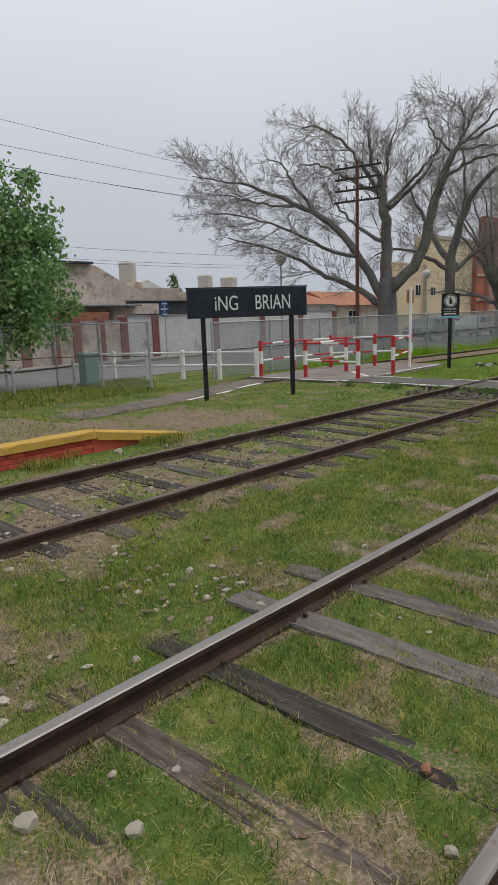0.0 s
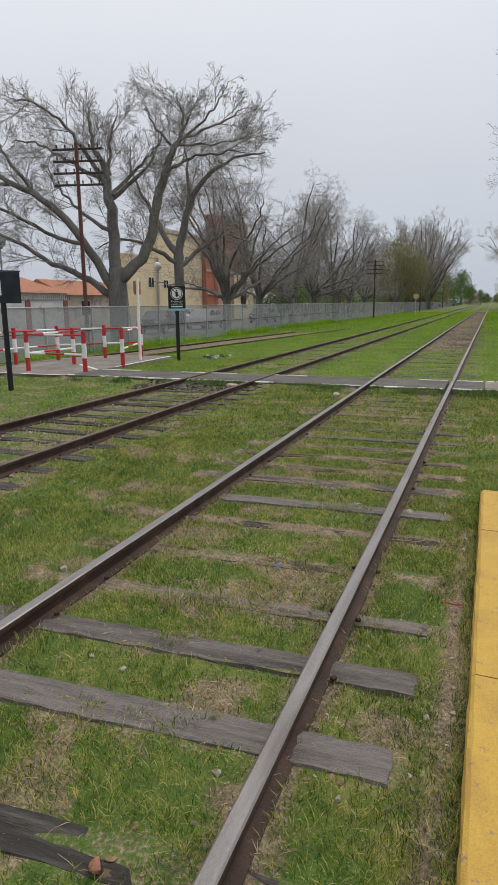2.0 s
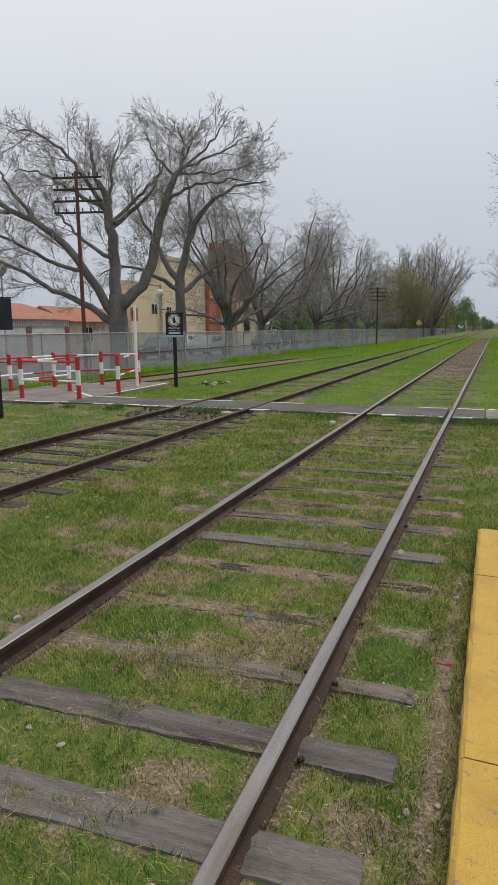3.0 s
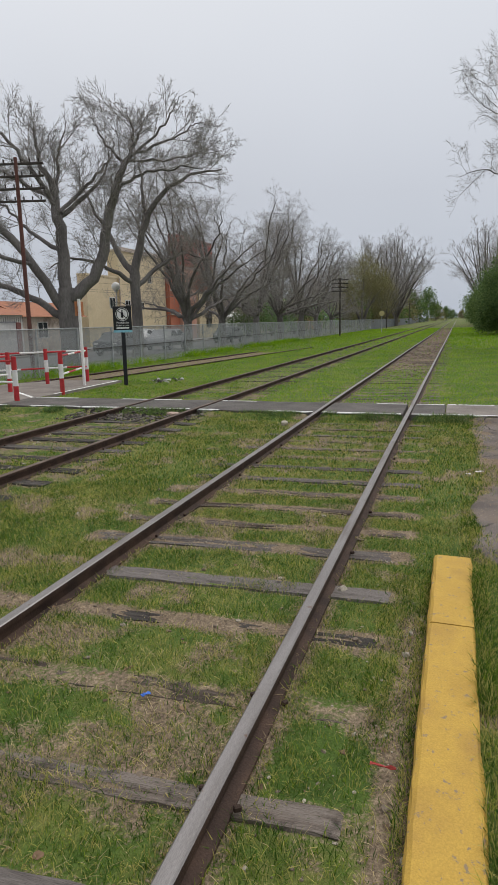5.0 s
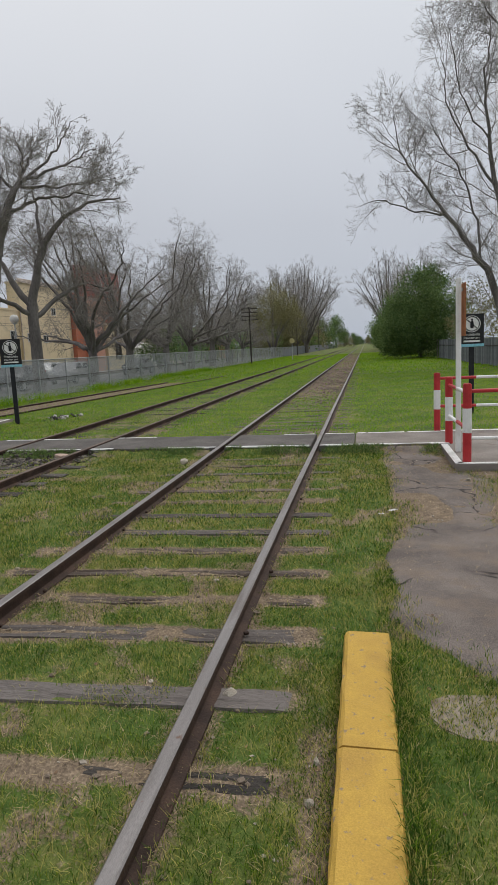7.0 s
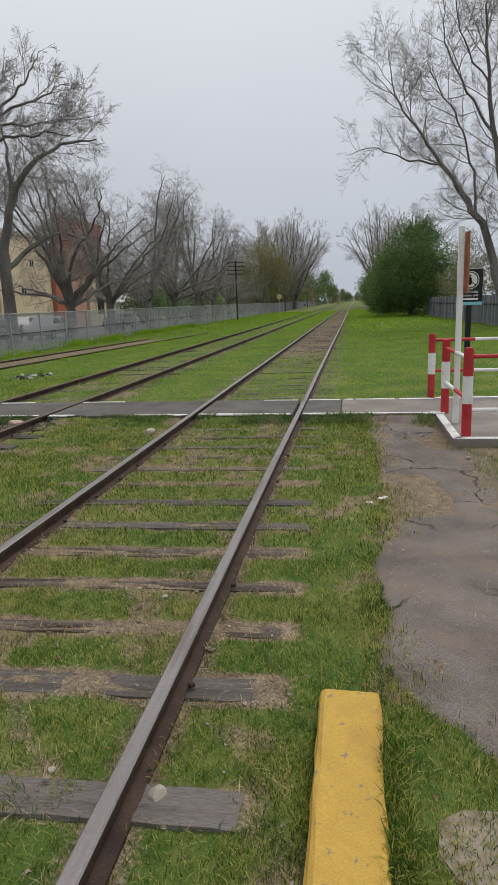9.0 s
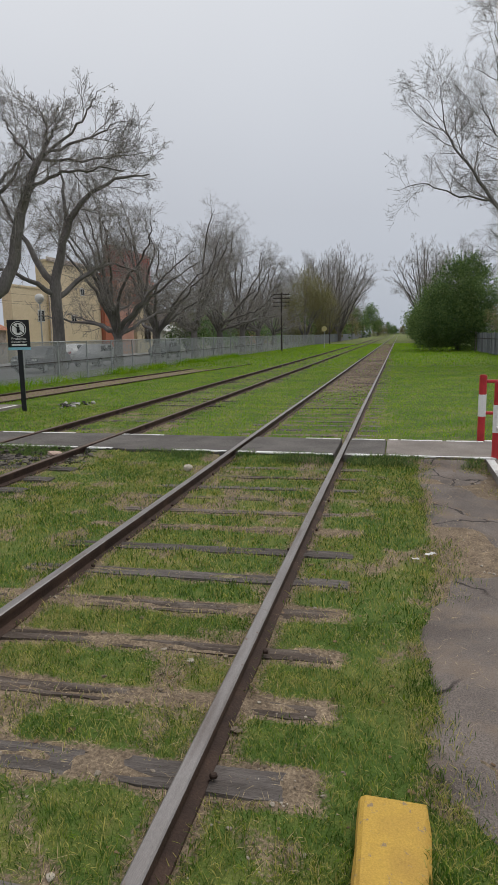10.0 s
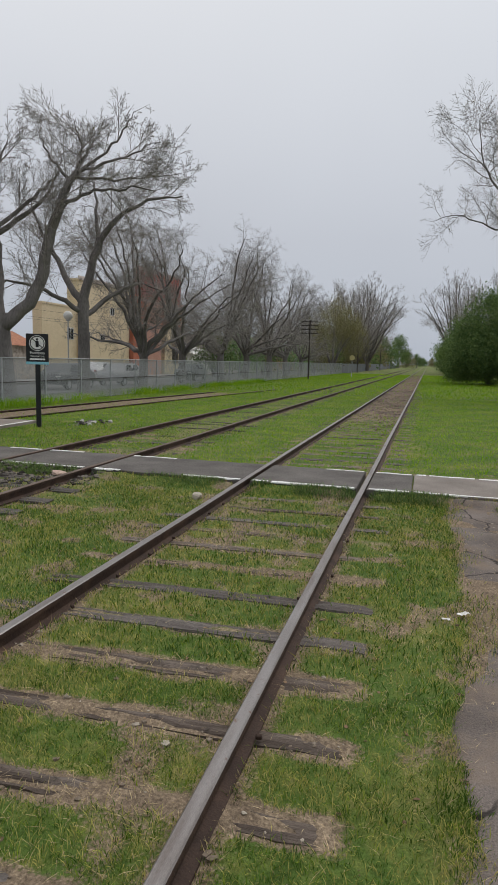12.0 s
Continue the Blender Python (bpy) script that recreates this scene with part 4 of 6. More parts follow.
SEEN = (0.53, -0.85)
big_limbs = [
    [(2.9, 8.96, -0.6, 0.076), (2.2, 9.89, 0.2, 0.05), (1.8, 10.81, 0.6, 0.029), (1.6, 11.34, 0.8, 0.01)],
    [(3.1, 9.23, -0.6, 0.076), (3.6, 10.28, -0.2, 0.05), (3.8, 10.88, 0.2, 0.029), (3.9, 11.47, 0.3, 0.01)],
    [(3.2, 9.29, -0.7, 0.067), (4.55, 10.4, -1.0, 0.046), (5.05, 11.03, -1.2, 0.029), (5.42, 11.64, -1.3, 0.01)],
    [(3.2, 9.23, -0.9, 0.067), (4.92, 10.01, -0.6, 0.046), (5.9, 10.58, -0.4, 0.029), (6.6, 11.05, -0.3, 0.01)],
    [(3.0, 9.09, -0.7, 0.059), (5.1, 9.31, -0.2, 0.042), (6.6, 9.69, 0.1, 0.025), (7.5, 9.89, 0.3, 0.01)],
    [(-0.3, 7.7, 0.3, 0.101), (0.0, 9.09, 0.9, 0.067), (0.2, 10.28, 1.2, 0.042), (0.5, 11.21, 1.3, 0.01)],
    [(-4, 7.0, -1.1, 0.084), (-6.0, 7.3, -0.6, 0.059), (-7.8, 7.9, -0.3, 0.034), (-8.9, 8.1, -0.2, 0.013)],
    [(0.1, 3.0, 0, 0.302), (1.3, 4.2, -0.3, 0.26), (2.0, 6.4, -0.5, 0.227), (2.7, 8.57, -0.7, 0.168), (3.2, 9.36, -0.6, 0.101), (3.3, 10.28, -0.6, 0.05), (3.1, 11.21, -0.6, 0.013)],
    [(2.4, 7.8, -0.6, 0.092), (3.6, 8.4, -1.2, 0.067), (5.0, 8.63, -1.6, 0.038), (6.3, 8.57, -1.8, 0.017)],
    [(0.0, 6.9, 0, 0.101), (1.2, 8.2, 0.6, 0.076), (2.3, 9.42, 1.0, 0.05), (2.6, 10.55, 1.2, 0.013)],
    [(0, 3.2, 0, 0.302), (-0.15, 6.1, 0.2, 0.252), (-0.35, 8.1, 0.3, 0.168), (-0.8, 9.23, 0.2, 0.084), (-0.9, 10.55, 0.1, 0.017)],
    [(-0.3, 7.3, 0.2, 0.126), (-1.2, 8.83, -0.6, 0.092), (-2.0, 9.75, -0.9, 0.067), (-3.4, 10.48, -1.2, 0.042), (-4.4, 10.28, -1.3, 0.013)],
    [(-0.2, 6.7, 0.2, 0.129), (1, 7.7, 0.9, 0.098), (2, 8.8, 1.2, 0.06), (2.4, 10.0, 1.4, 0.023)],
    [(-0.3, 7.5, 0.2, 0.121), (-1.8, 8.4, 0.8, 0.083), (-3.2, 9.3, 1.4, 0.053), (-4.6, 9.5, 1.7, 0.023)],
    [(-0.2, 2.6, 0, 0.227), (-2, 5.5, -0.5, 0.181), (-3.6, 6.8, -1, 0.136), (-5.8, 7.8, -1.6, 0.083), (-7.6, 8.3, -2.2, 0.038), (-9.0, 8.5, -2.6, 0.015)],
    [(-3.2, 6.5, -0.9, 0.113), (-4.4, 8.0, -0.3, 0.076), (-5, 9.1, 0.2, 0.045), (-5.9, 9.7, 0.4, 0.015)],
    [(-0.2, 2.2, 0, 0.197), (-1.6, 3.2, 0.4, 0.151), (-3.2, 3.9, 0.9, 0.113), (-5.6, 5.3, 1.3, 0.068), (-8.3, 6.1, 1.6, 0.023)],
    [(-1.2, 4.4, -0.3, 0.106), (-3.5, 5.3, -1.6, 0.076), (-5.8, 6.3, -2.4, 0.045), (-8.2, 6.7, -3, 0.015)],
    [(-0.1, 5.2, 0.1, 0.113), (-1.5, 6.3, 1.6, 0.083), (-2.6, 7.5, 2.6, 0.053), (-3.2, 8.7, 3, 0.015)],
]
bare_tree("bare_tree", (27.9, 16.4, 0), "huge bare spreading tree with a thick forked trunk", big_limbs,
          [(0.1, -0.1, 0, 0.62), (0.05, 1.2, 0, 0.5), (0, 2.4, 0, 0.47), (0.0, 3.6, 0, 0.38)], 3, counts=(14, 10, 9), ratios=(0.46, 0.52, 0.48), spread=46, up=(0.07, 0.05, 0.02), leaves=2500, leaf_size=0.05, right=SEEN, twig=0.0066, reach=2.3, kink=0.1)
bare_tree("bare_tree", (34.9, 16.6, 0), "tall bare street tree with an upright dark trunk and drooping twigs",
          [[(0, 4.2, 0, 0.26), (0.4, 6.2, 0, 0.22), (1.3, 8.4, -0.3, 0.15), (2.9, 9.7, -0.8, 0.09), (4.9, 10.0, -1.4, 0.03)],
           [(0, 4.6, 0, 0.2), (-1.0, 6.4, 0.4, 0.14), (-2.0, 8.2, 0.8, 0.08), (-2.6, 9.8, 1.0, 0.03)],
           [(0.6, 6.8, 0, 0.15), (0.8, 8.8, 0.6, 0.1), (0.6, 11.0, 1.0, 0.03)],
           [(0, 3.9, 0, 0.16), (1.6, 5.2, 0.8, 0.11), (3.0, 5.9, 1.4, 0.06), (4.6, 5.6, 1.8, 0.02)],
           [(0, 4.2, 0, 0.16), (-1.5, 4.9, -0.8, 0.1), (-3.2, 5.4, -1.4, 0.06), (-4.6, 4.8, -1.8, 0.02)]],
          [(0, -0.1, 0, 0.36), (0.05, 2.2, 0, 0.31), (0, 4.6, 0, 0.27)], 11, kink=0.1, counts=(14, 10, 9), ratios=(0.48, 0.5, 0.46), spread=50, up=(0.02, 0.0, -0.04), leaves=2500, leaf_size=0.05, right=SEEN, twig=0.0068)
rng = np.random.RandomState(4)
street_tree = None
for k, (x, y, s, rz) in enumerate([(42.6, 16.8, 0.92, 0), (48.8, 16.6, 1.0, 70), (58.0, 16.6, 1.04, 160), (66.5, 16.8, 1.08, 250), (75.5, 16.6, 1.14, 20), (86.0, 17.0, 1.06, 120), (96.0, 17.0, 0.9, 300)]):
    if k < 2:
        street_tree = bare_tree("bare_tree", (x, y, 0), "bare street tree with a wide round crown of dark twigs",
                                spreading_limbs(rng, 15, 12.2, 6.4, 2.4, 0.14), [(0, -0.1, 0, 0.34), (0.1, 1.4, 0, 0.29), (0, 3.0, 0, 0.24)], 21 + k,
                                reach=3.0, kink=0.12, counts=(10, 9, 6), ratios=(0.46, 0.52, 0.5), spread=62, up=(0.01, -0.01, -0.02), leaves=3000, leaf_size=0.055, group="street trees behind the fence", twig=0.0062)
    else:
        t = copy_thing(street_tree, pose(x, y, 0, 0, 0, rz) @ Matrix.Diagonal((s, s, s, 1)))
# far bare trees on both sides, distance haze put into the twig colour
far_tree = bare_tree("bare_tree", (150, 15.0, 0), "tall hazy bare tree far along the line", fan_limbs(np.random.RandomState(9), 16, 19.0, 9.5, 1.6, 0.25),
                     [(0, -0.1, 0, 0.5), (0.1, 1.6, 0, 0.42), (0, 3.4, 0, 0.36)], 31, counts=(11, 8, 6), ratios=(0.4, 0.48, 0.5), spread=42, up=(0.1, 0.08, 0.05), twig=0.011, reach=4.0, twig_mat=M_TWIG_HAZE, bark=M_BARK_PALE, group="tall bare trees along the line")
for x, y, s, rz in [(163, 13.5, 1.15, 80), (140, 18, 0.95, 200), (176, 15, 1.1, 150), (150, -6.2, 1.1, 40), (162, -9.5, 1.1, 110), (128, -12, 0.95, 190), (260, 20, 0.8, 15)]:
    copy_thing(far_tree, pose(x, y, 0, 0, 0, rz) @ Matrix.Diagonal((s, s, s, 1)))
# large tree behind the fence on the platform side
RSEEN = (-0.22, -0.97)
right_limbs = [
    [(-0.48, 0.29, 0.0, 0.288), (-1.18, 1.84, 0.0, 0.274), (-2.23, 5.72, 0.0, 0.23), (-3.23, 7.18, 0.0, 0.194), (-4.59, 9.41, 0.0, 0.137), (-6.33, 11.83, 0.0, 0.086), (-7.88, 14.16, 0.0, 0.05), (-8.4, 16.88, 0.0, 0.011)],
    [(-7.51, 13.68, 0.0, 0.036), (-8.53, 14.94, 0.3, 0.025), (-9.74, 16.3, 0.5, 0.009)],
    [(-5.15, 9.99, 0.0, 0.072), (-7.42, 10.48, -0.5, 0.05), (-9.17, 11.25, -0.8, 0.029), (-10.79, 10.96, -1.0, 0.009)],
    [(-2.86, 6.79, 0.1, 0.094), (-3.26, 9.89, 0.6, 0.072), (-4.27, 12.8, 1.0, 0.054), (-5.71, 15.23, 1.2, 0.032), (-6.42, 16.68, 1.3, 0.009)],
    [(-0.27, 0.39, 0.2, 0.302), (-0.67, 3.59, 0.2, 0.266), (-1.3, 7.76, 0.2, 0.216), (-1.96, 11.35, 0.2, 0.158), (-2.45, 14.65, 0.0, 0.108), (-2.73, 17.95, 0.0, 0.065), (-2.38, 20.37, 0.0, 0.036), (-2.56, 23.77, 0.0, 0.011)],
    [(-1.88, 11.06, 0.2, 0.094), (-3.59, 14.06, 0.8, 0.072), (-5.09, 17.07, 1.2, 0.043), (-5.32, 19.69, 1.5, 0.025), (-5.89, 21.73, 1.6, 0.009)],
    [(-1.73, 10.28, 0.2, 0.094), (-1.07, 12.8, -0.6, 0.072), (-0.41, 15.23, -1.0, 0.05), (-0.33, 17.95, -1.2, 0.032), (0.25, 20.86, -1.3, 0.009)],
    [(-2.38, 14.16, 0.0, 0.065), (-3.83, 16.49, -0.8, 0.043), (-4.47, 19.01, -1.2, 0.029), (-4.74, 20.95, -1.4, 0.009)],
    [(0.73, 0.39, -0.2, 0.288), (0.85, 5.43, -0.3, 0.245), (2.16, 10.19, -0.6, 0.18), (1.91, 14.06, -0.9, 0.144), (0.43, 17.36, -1.1, 0.101), (-1.42, 19.69, -1.2, 0.065), (-3.08, 21.92, -1.3, 0.014)],
    [(1.89, 9.12, -0.5, 0.115), (2.4, 12.61, 0.2, 0.079), (2.8, 16.49, 0.6, 0.043), (2.6, 20.37, 0.9, 0.011)],
    [(-1.15, 6.98, 0.2, 0.058), (0.12, 9.51, 0.8, 0.043), (0.68, 12.03, 1.2, 0.022), (0.71, 13.97, 1.3, 0.008)],
]
bare_tree("bare_tree", (47.0, -11.2, 0), "very tall leaning bare tree with several dark trunks above the fence", right_limbs,
          [(0.1, -0.1, 0.0, 0.75), (0.1, 0.5, 0.0, 0.6), (0.1, 1.0, 0.0, 0.4)], 17, counts=(20, 11, 8), ratios=(0.42, 0.5, 0.46), spread=54, up=(0.1, 0.08, 0.05),
          leaves=7000, leaf_size=0.06, leaf_mat=M_BUD, right=RSEEN, twig=0.007, reach=3.6, tip=0.6)


def leafy_tree(name, loc, label, clumps, leaves, leaf_size, mat, seed, trunk_h=2.0, trunk_r=0.12, category="tree", bark=None, limbs=True):
    """A crown of many separate leaves in uneven clumps round a branched trunk. clumps: (x, y, z, radius)."""
    r = np.random.RandomState(seed)
    root = empty(name, loc)
    tagged(root, label, category)
    lines = []
    for cx, cy, cz, cr in clumps:
        if limbs:
            p = smooth_line([(0, 0, -0.1), (cx * 0.12, cy * 0.12, trunk_h * 0.6), (cx * 0.5, cy * 0.5, trunk_h + (cz - trunk_h) * 0.5), (cx, cy, cz)], 9)
            lines.append((p, np.linspace(trunk_r, trunk_r * 0.2, 9), 6))
    if lines:
        tubes("trunk", lines, bark or M_BARK, root)
    pts = []
    weight = np.array([c[3] ** 2 for c in clumps])
    weight = weight / weight.sum()
    for (cx, cy, cz, cr), w in zip(clumps, weight):
        sub = r.normal(0, 1, (max(6, int(26 * cr)), 3))
        sub /= np.linalg.norm(sub, axis=1)[:, None]
        sub *= cr * (0.45 + 0.6 * r.rand(len(sub), 1))
        n = int(leaves * w)
        which = r.randint(0, len(sub), n)
        q = sub[which] + r.normal(0, cr * 0.17, (n, 3))
        pts.append(q + np.array([cx, cy, cz]))
    pts = np.concatenate(pts)
    pts = pts[pts[:, 2] > 0.05]
    leaf_quads("crown", pts, leaf_size, r, mat, root, 0.4)["kind"] = "stuff"
    return root


leafy_tree("green_tree", (7.6, 18.2, 0), "leafy bright green tree with broad leaves by the wire fence",
           [(0.6, 0, 4.8, 1.8), (1.6, -0.6, 3.2, 1.5), (-0.8, 0.2, 3.8, 1.7), (0.8, 0.4, 6.2, 1.1), (2.0, -0.9, 4.8, 1.1), (-0.6, -0.8, 5.9, 1.4), (0.8, -1.4, 2.4, 1.3), (2.5, -0.6, 2.2, 0.8), (-2.2, 0, 4.6, 1.8), (2.5, -0.2, 6.3, 0.35)],
           24000, 0.17, M_LEAF, 5, 1.6, 0.14)
leafy_tree("large_bush", (74, -6.7, 0), "large dense dark green bush at the edge of the mown verge",
           [(-2, 0.6, 3.4, 3.0), (0, 0, 6.0, 3.2), (1, 2.0, 4.2, 2.8), (-2, -2.0, 4.8, 2.8), (4, 2.6, 3.2, 2.6), (-1, 2.4, 2.2, 2.0), (-1, -1.0, 2.0, 2.6), (-3, -3, 2.4, 2.6), (0, -1, 7.8, 1.8), (-2, 3, 1.4, 1.3)],
           75000, 0.16, M_BUSH, 7, 2.0, 0.2, "bush")
for k, (x, y, s, n) in enumerate([(92, -6.5, 1.0, 9000), (112, -6.8, 1.2, 8000), (140, -6.6, 1.2, 7000), (175, -6.6, 1.4, 6000), (215, -7.2, 1.5, 5000), (270, -7.4, 1.6, 5000)]):
    leafy_tree("hedge_bush", (x, y, 0), "dense green bush in a row along the railway verge",
               [(-3, 0.3, 2.4 * s, 2.4 * s), (1, 0, 3.4 * s, 2.8 * s), (4, 0.4, 2.2 * s, 2.3 * s), (0, 1.4, 1.4 * s, 1.6 * s)], n, 0.4, M_BUSH, 40 + k, 1.2, 0.15, "bush", limbs=False)
leafy_tree("yellow_green_bush", (62, -12.5, 0), "thin yellowish green shrub with brown twigs behind the fence",
           [(0, 0, 3.2, 2.2), (1.5, 1.5, 5.0, 1.8), (-2.5, -1, 3.4, 2.0), (3, 2.5, 3.0, 1.8), (-4, -2, 4.6, 2.0)], 9000, 0.16, M_LIGHTLEAF, 12, 1.0, 0.07, "bush")
leafy_tree("brown_shrub", (52, -12.8, 0), "thicket of brown twigs behind the board fence",
           [(0, 0, 2.6, 1.8), (2.5, 0, 3.2, 2.0), (-2.5, -1, 3.0, 2.0)], 6000, 0.13, leafy("dry_brown_leaves", [(0.12, 0.075, 0.05), (0.17, 0.11, 0.07)], 0.5), 14, 1.0, 0.07, "bush")
leafy_tree("light_green_tree", (114, 15.0, 0), "rounded tree with thin young yellow-green leaves by the fence end",
           [(0, 0, 7.5, 4.0), (-3.0, 2.4, 5.4, 3.2), (2.2, -2.6, 5.6, 3.2), (0.4, -0.3, 10.2, 3.0), (3, -2.4, 8.2, 2.8), (-2.6, 2.6, 8.4, 2.8), (0, 3.6, 6.6, 2.4), (0, -3.6, 7.0, 2.2)], 34000, 0.15, M_LIGHTLEAF, 15, 3.0, 0.22)
for k, (x, y, z, s, mt, lab) in enumerate([(320, 13, 10.0, 4.8, M_BUSH, "dark rounded tree far down the line"), (345, 10, 4.6, 3.6, M_LIGHTLEAF, "small light green tree far down the line"),
                                           (365, 5.2, 4.6, 2.6, M_BUSH, "dark clipped tree far down the line"),
                                           (90, 21, 3.2, 2.6, M_BUSH, "dark green tree among the street trees"), (102, 20, 4.0, 2.6, M_LEAF, "green tree among the street trees"), (97, 26, 3.4, 2.4, M_LEAF, "green tree beside the houses"),
                                           (118, 19, 3.6, 3.0, M_LIGHTLEAF, "brownish green tree behind the fence"), (132, 20, 4.0, 3.4, M_BUSH, "dark green tree behind the fence"), (148, 19, 4.4, 3.6, M_LIGHTLEAF, "brownish green tree behind the fence"),
                                           (170, 19, 5.0, 4.2, M_LIGHTLEAF, "hazy brownish tree behind the fence"), (195, 19, 5.0, 4.4, M_BUSH, "hazy dark tree behind the fence"), (225, 19, 6.0, 5.0, M_LIGHTLEAF, "hazy brownish tree behind the fence"), (265, 17, 6.5, 5.5, M_BUSH, "hazy dark tree far down the line"),
                                           (300, -10, 6.5, 5.0, M_BUSH, "hazy dark tree far down the line"), (560, -4, 4.0, 3.2, M_LIGHTLEAF, "low hazy tree closing the far end of the line"), (580, 3.5, 4.4, 3.4, M_BUSH, "low hazy tree closing the far end of the line"), (72, 22, 3.0, 2.2, M_BUSH, "dark green tree among the street trees"), (82, 22, 3.2, 2.4, M_LEAF, "green tree among the street trees")]):
    leafy_tree("background_tree", (x, y, 0), lab, [(0, 0, z, s), (-0.5 * s, 0.4 * s, z * 0.7, 0.8 * s), (0.4 * s, -0.6 * s, z * 0.6, 0.8 * s), (0.1, 0.2, z + 0.6 * s, 0.6 * s)], 3500, 0.13 * s if x > 110 else 0.22, mt, 60 + k, z * 0.4, 0.25)


# ---- woven wire fence along the street ----
fence = empty("wire_fence")
tagged(fence, "long galvanised woven wire fence on slim steel posts along the street", "fence")


def fence_run(parent, pts, height, spacing, wire, mid=True):
    """Posts, top and middle bars and wire panels along a line of points."""
    for (x0, y0), (x1, y1) in zip(pts, pts[1:]):
        d = Vector((x1 - x0, y1 - y0, 0))
        n = max(1, round(d.length / spacing))
        for i in range(n):
            a = Vector((x0, y0, 0)) + d * (i / n)
            b = Vector((x0, y0, 0)) + d * ((i + 1) / n)
            part("post", rod((a.x, a.y, -0.1), (a.x, a.y, height + 0.02), 0.038, 8), M_GALV, parent)
            part("top_bar", rod((a.x, a.y, height), (b.x, b.y, height), 0.02, 6), M_GALV, parent)
            if mid:
                part("middle_bar", rod((a.x, a.y, height * 0.5), (b.x, b.y, height * 0.5), 0.014, 6), M_DARKWOOD, parent)
            q = bmesh.new()
            u = (b - a).normalized()
            off = Vector((-u.y, u.x, 0)) * 0.02
            q.faces.new([q.verts.new(p) for p in (a + off + Vector((0, 0, 0.03)), b + off + Vector((0, 0, 0.03)), b + off + Vector((0, 0, height)), a + off + Vector((0, 0, height)))])
            part("wire_panel", q, wire, parent)
    x1, y1 = pts[-1]
    part("post", rod((x1, y1, -0.1), (x1, y1, height + 0.02), 0.03, 8), M_GALV, parent)


fence_run(fence, [(13.9, 14.3), (22, FENCE_Y + 0.05), (60, FENCE_Y), (118, FENCE_Y)], 1.78, 2.72, M_WIRE)
far_fence = finish("far_fence", box((240, 0.05, 1.78), (238, FENCE_Y, 0.88)), M_SHEET)
tagged(far_fence, "grey fence running on into the distance", "fence")
corner_fence = empty("wire_fence")
tagged(corner_fence, "rusty framed wire mesh fence panels beside the street entrance", "fence")
fence_run(corner_fence, [(10.9, 13.7), (10.3, 15.2), (9.7, 16.7), (5.0, 16.9), (-2, 17.0)], 1.88, 1.5, M_WIRE_OPEN)
low_fence = empty("pipe_fence")
tagged(low_fence, "low dark pipe railing in front of the leafy tree", "railing")
for x0, x1 in ((4.0, 6.0), (6.0, 8.0), (8.0, 9.9)):
    part("rail_bar", rod((x0, 16.3, 0.62), (x1, 16.1, 0.68), 0.025, 8), M_DARKWOOD, low_fence)
    part("post", rod((x1, 16.1, -0.1), (x1, 16.1, 0.85), 0.045, 8), M_GALV, low_fence)

# white pipe handrail along the entrance path
white_rail = empty("white_handrail")
tagged(white_rail, "white painted pipe handrail with stout posts beside the entrance path", "handrail")
wp = [(14.3, 12.75), (13.8, 13.9), (13.3, 15.1), (12.8, 16.3), (12.3, 17.5), (11.9, 18.6)]
for i, (x, y) in enumerate(wp):
    part("post", box((0.12, 0.12, 1.0), (x, y, 0.45), 0.015, rz=24), M_WHITE, white_rail)
    if i:
        for z in (0.86, 0.45):
            part("rail_bar", rod((*wp[i - 1], z), (x, y, z), 0.032, 8), M_WHITE, white_rail)


# ---- red and white mazes ----
def barrier_post(parent, x, y, z0, height, seed):
    r = random.Random(seed)
    root = part("post", rod((x, y, z0 - 0.1), (x, y, z0 + height), 0.062, 16, bevel=0.012), M_RED, parent, smooth=False)
    lo, hi = z0 + height * 0.36, z0 + height * 0.70
    part("white_band", rod((x, y, lo + r.uniform(-0.02, 0.02)), (x, y, hi + r.uniform(-0.02, 0.02)), 0.0645, 16), M_WHITE, root)
    return root


def barrier_bar(parent, a, b, z, start_red=True, piece=0.75):
    a, b = Vector((*a, z)), Vector((*b, z))
    n = max(1, round((b - a).length / piece))
    for i in range(n):
        red = (i % 2 == 0) == start_red
        part("rail_bar", rod(a + (b - a) * (i / n), a + (b - a) * ((i + 1) / n), 0.028, 10), M_RED if red else M_WHITE, parent)


maze_left = empty("barrier_maze")
tagged(maze_left, "red and white striped pipe barriers round the crossing entrance", "barrier")
P1, P2, P3, P4, P5, P6, P7, P8, P9 = (14.45, 12.7), (14.9, 11.3), (14.8, 9.35), (16.95, 11.25), (19.2, 11.6), (17.0, 9.55), (20.1, 10.7), (18.1, 12.7), (16.4, 13.0)
for i, p in enumerate((P1, P2, P3, P4, P5, P6, P7, P8, P9)):
    barrier_post(maze_left, *p, 0.05, 1.14, i)
for a, b in ((P1, P9), (P2, P3), (P9, P8), (P8, P5), (P2, P4), (P6, P7), (P5, P7)):
    barrier_bar(maze_left, a, b, 1.08)
    barrier_bar(maze_left, a, b, 0.57, False)
maze_right = empty("barrier_maze")
tagged(maze_right, "red and white striped pipe barriers on a concrete pad", "barrier")
R1, R2, R3 = (15.75, -2.24), (14.12, -2.26), (12.42, -2.3)
for i, p in enumerate((R1, R2, R3, (15.75, -4.9), (15.75, -7.3), (12.42, -4.9), (12.42, -7.3))):
    barrier_post(maze_right, *p, 0.1, 1.13, 20 + i)
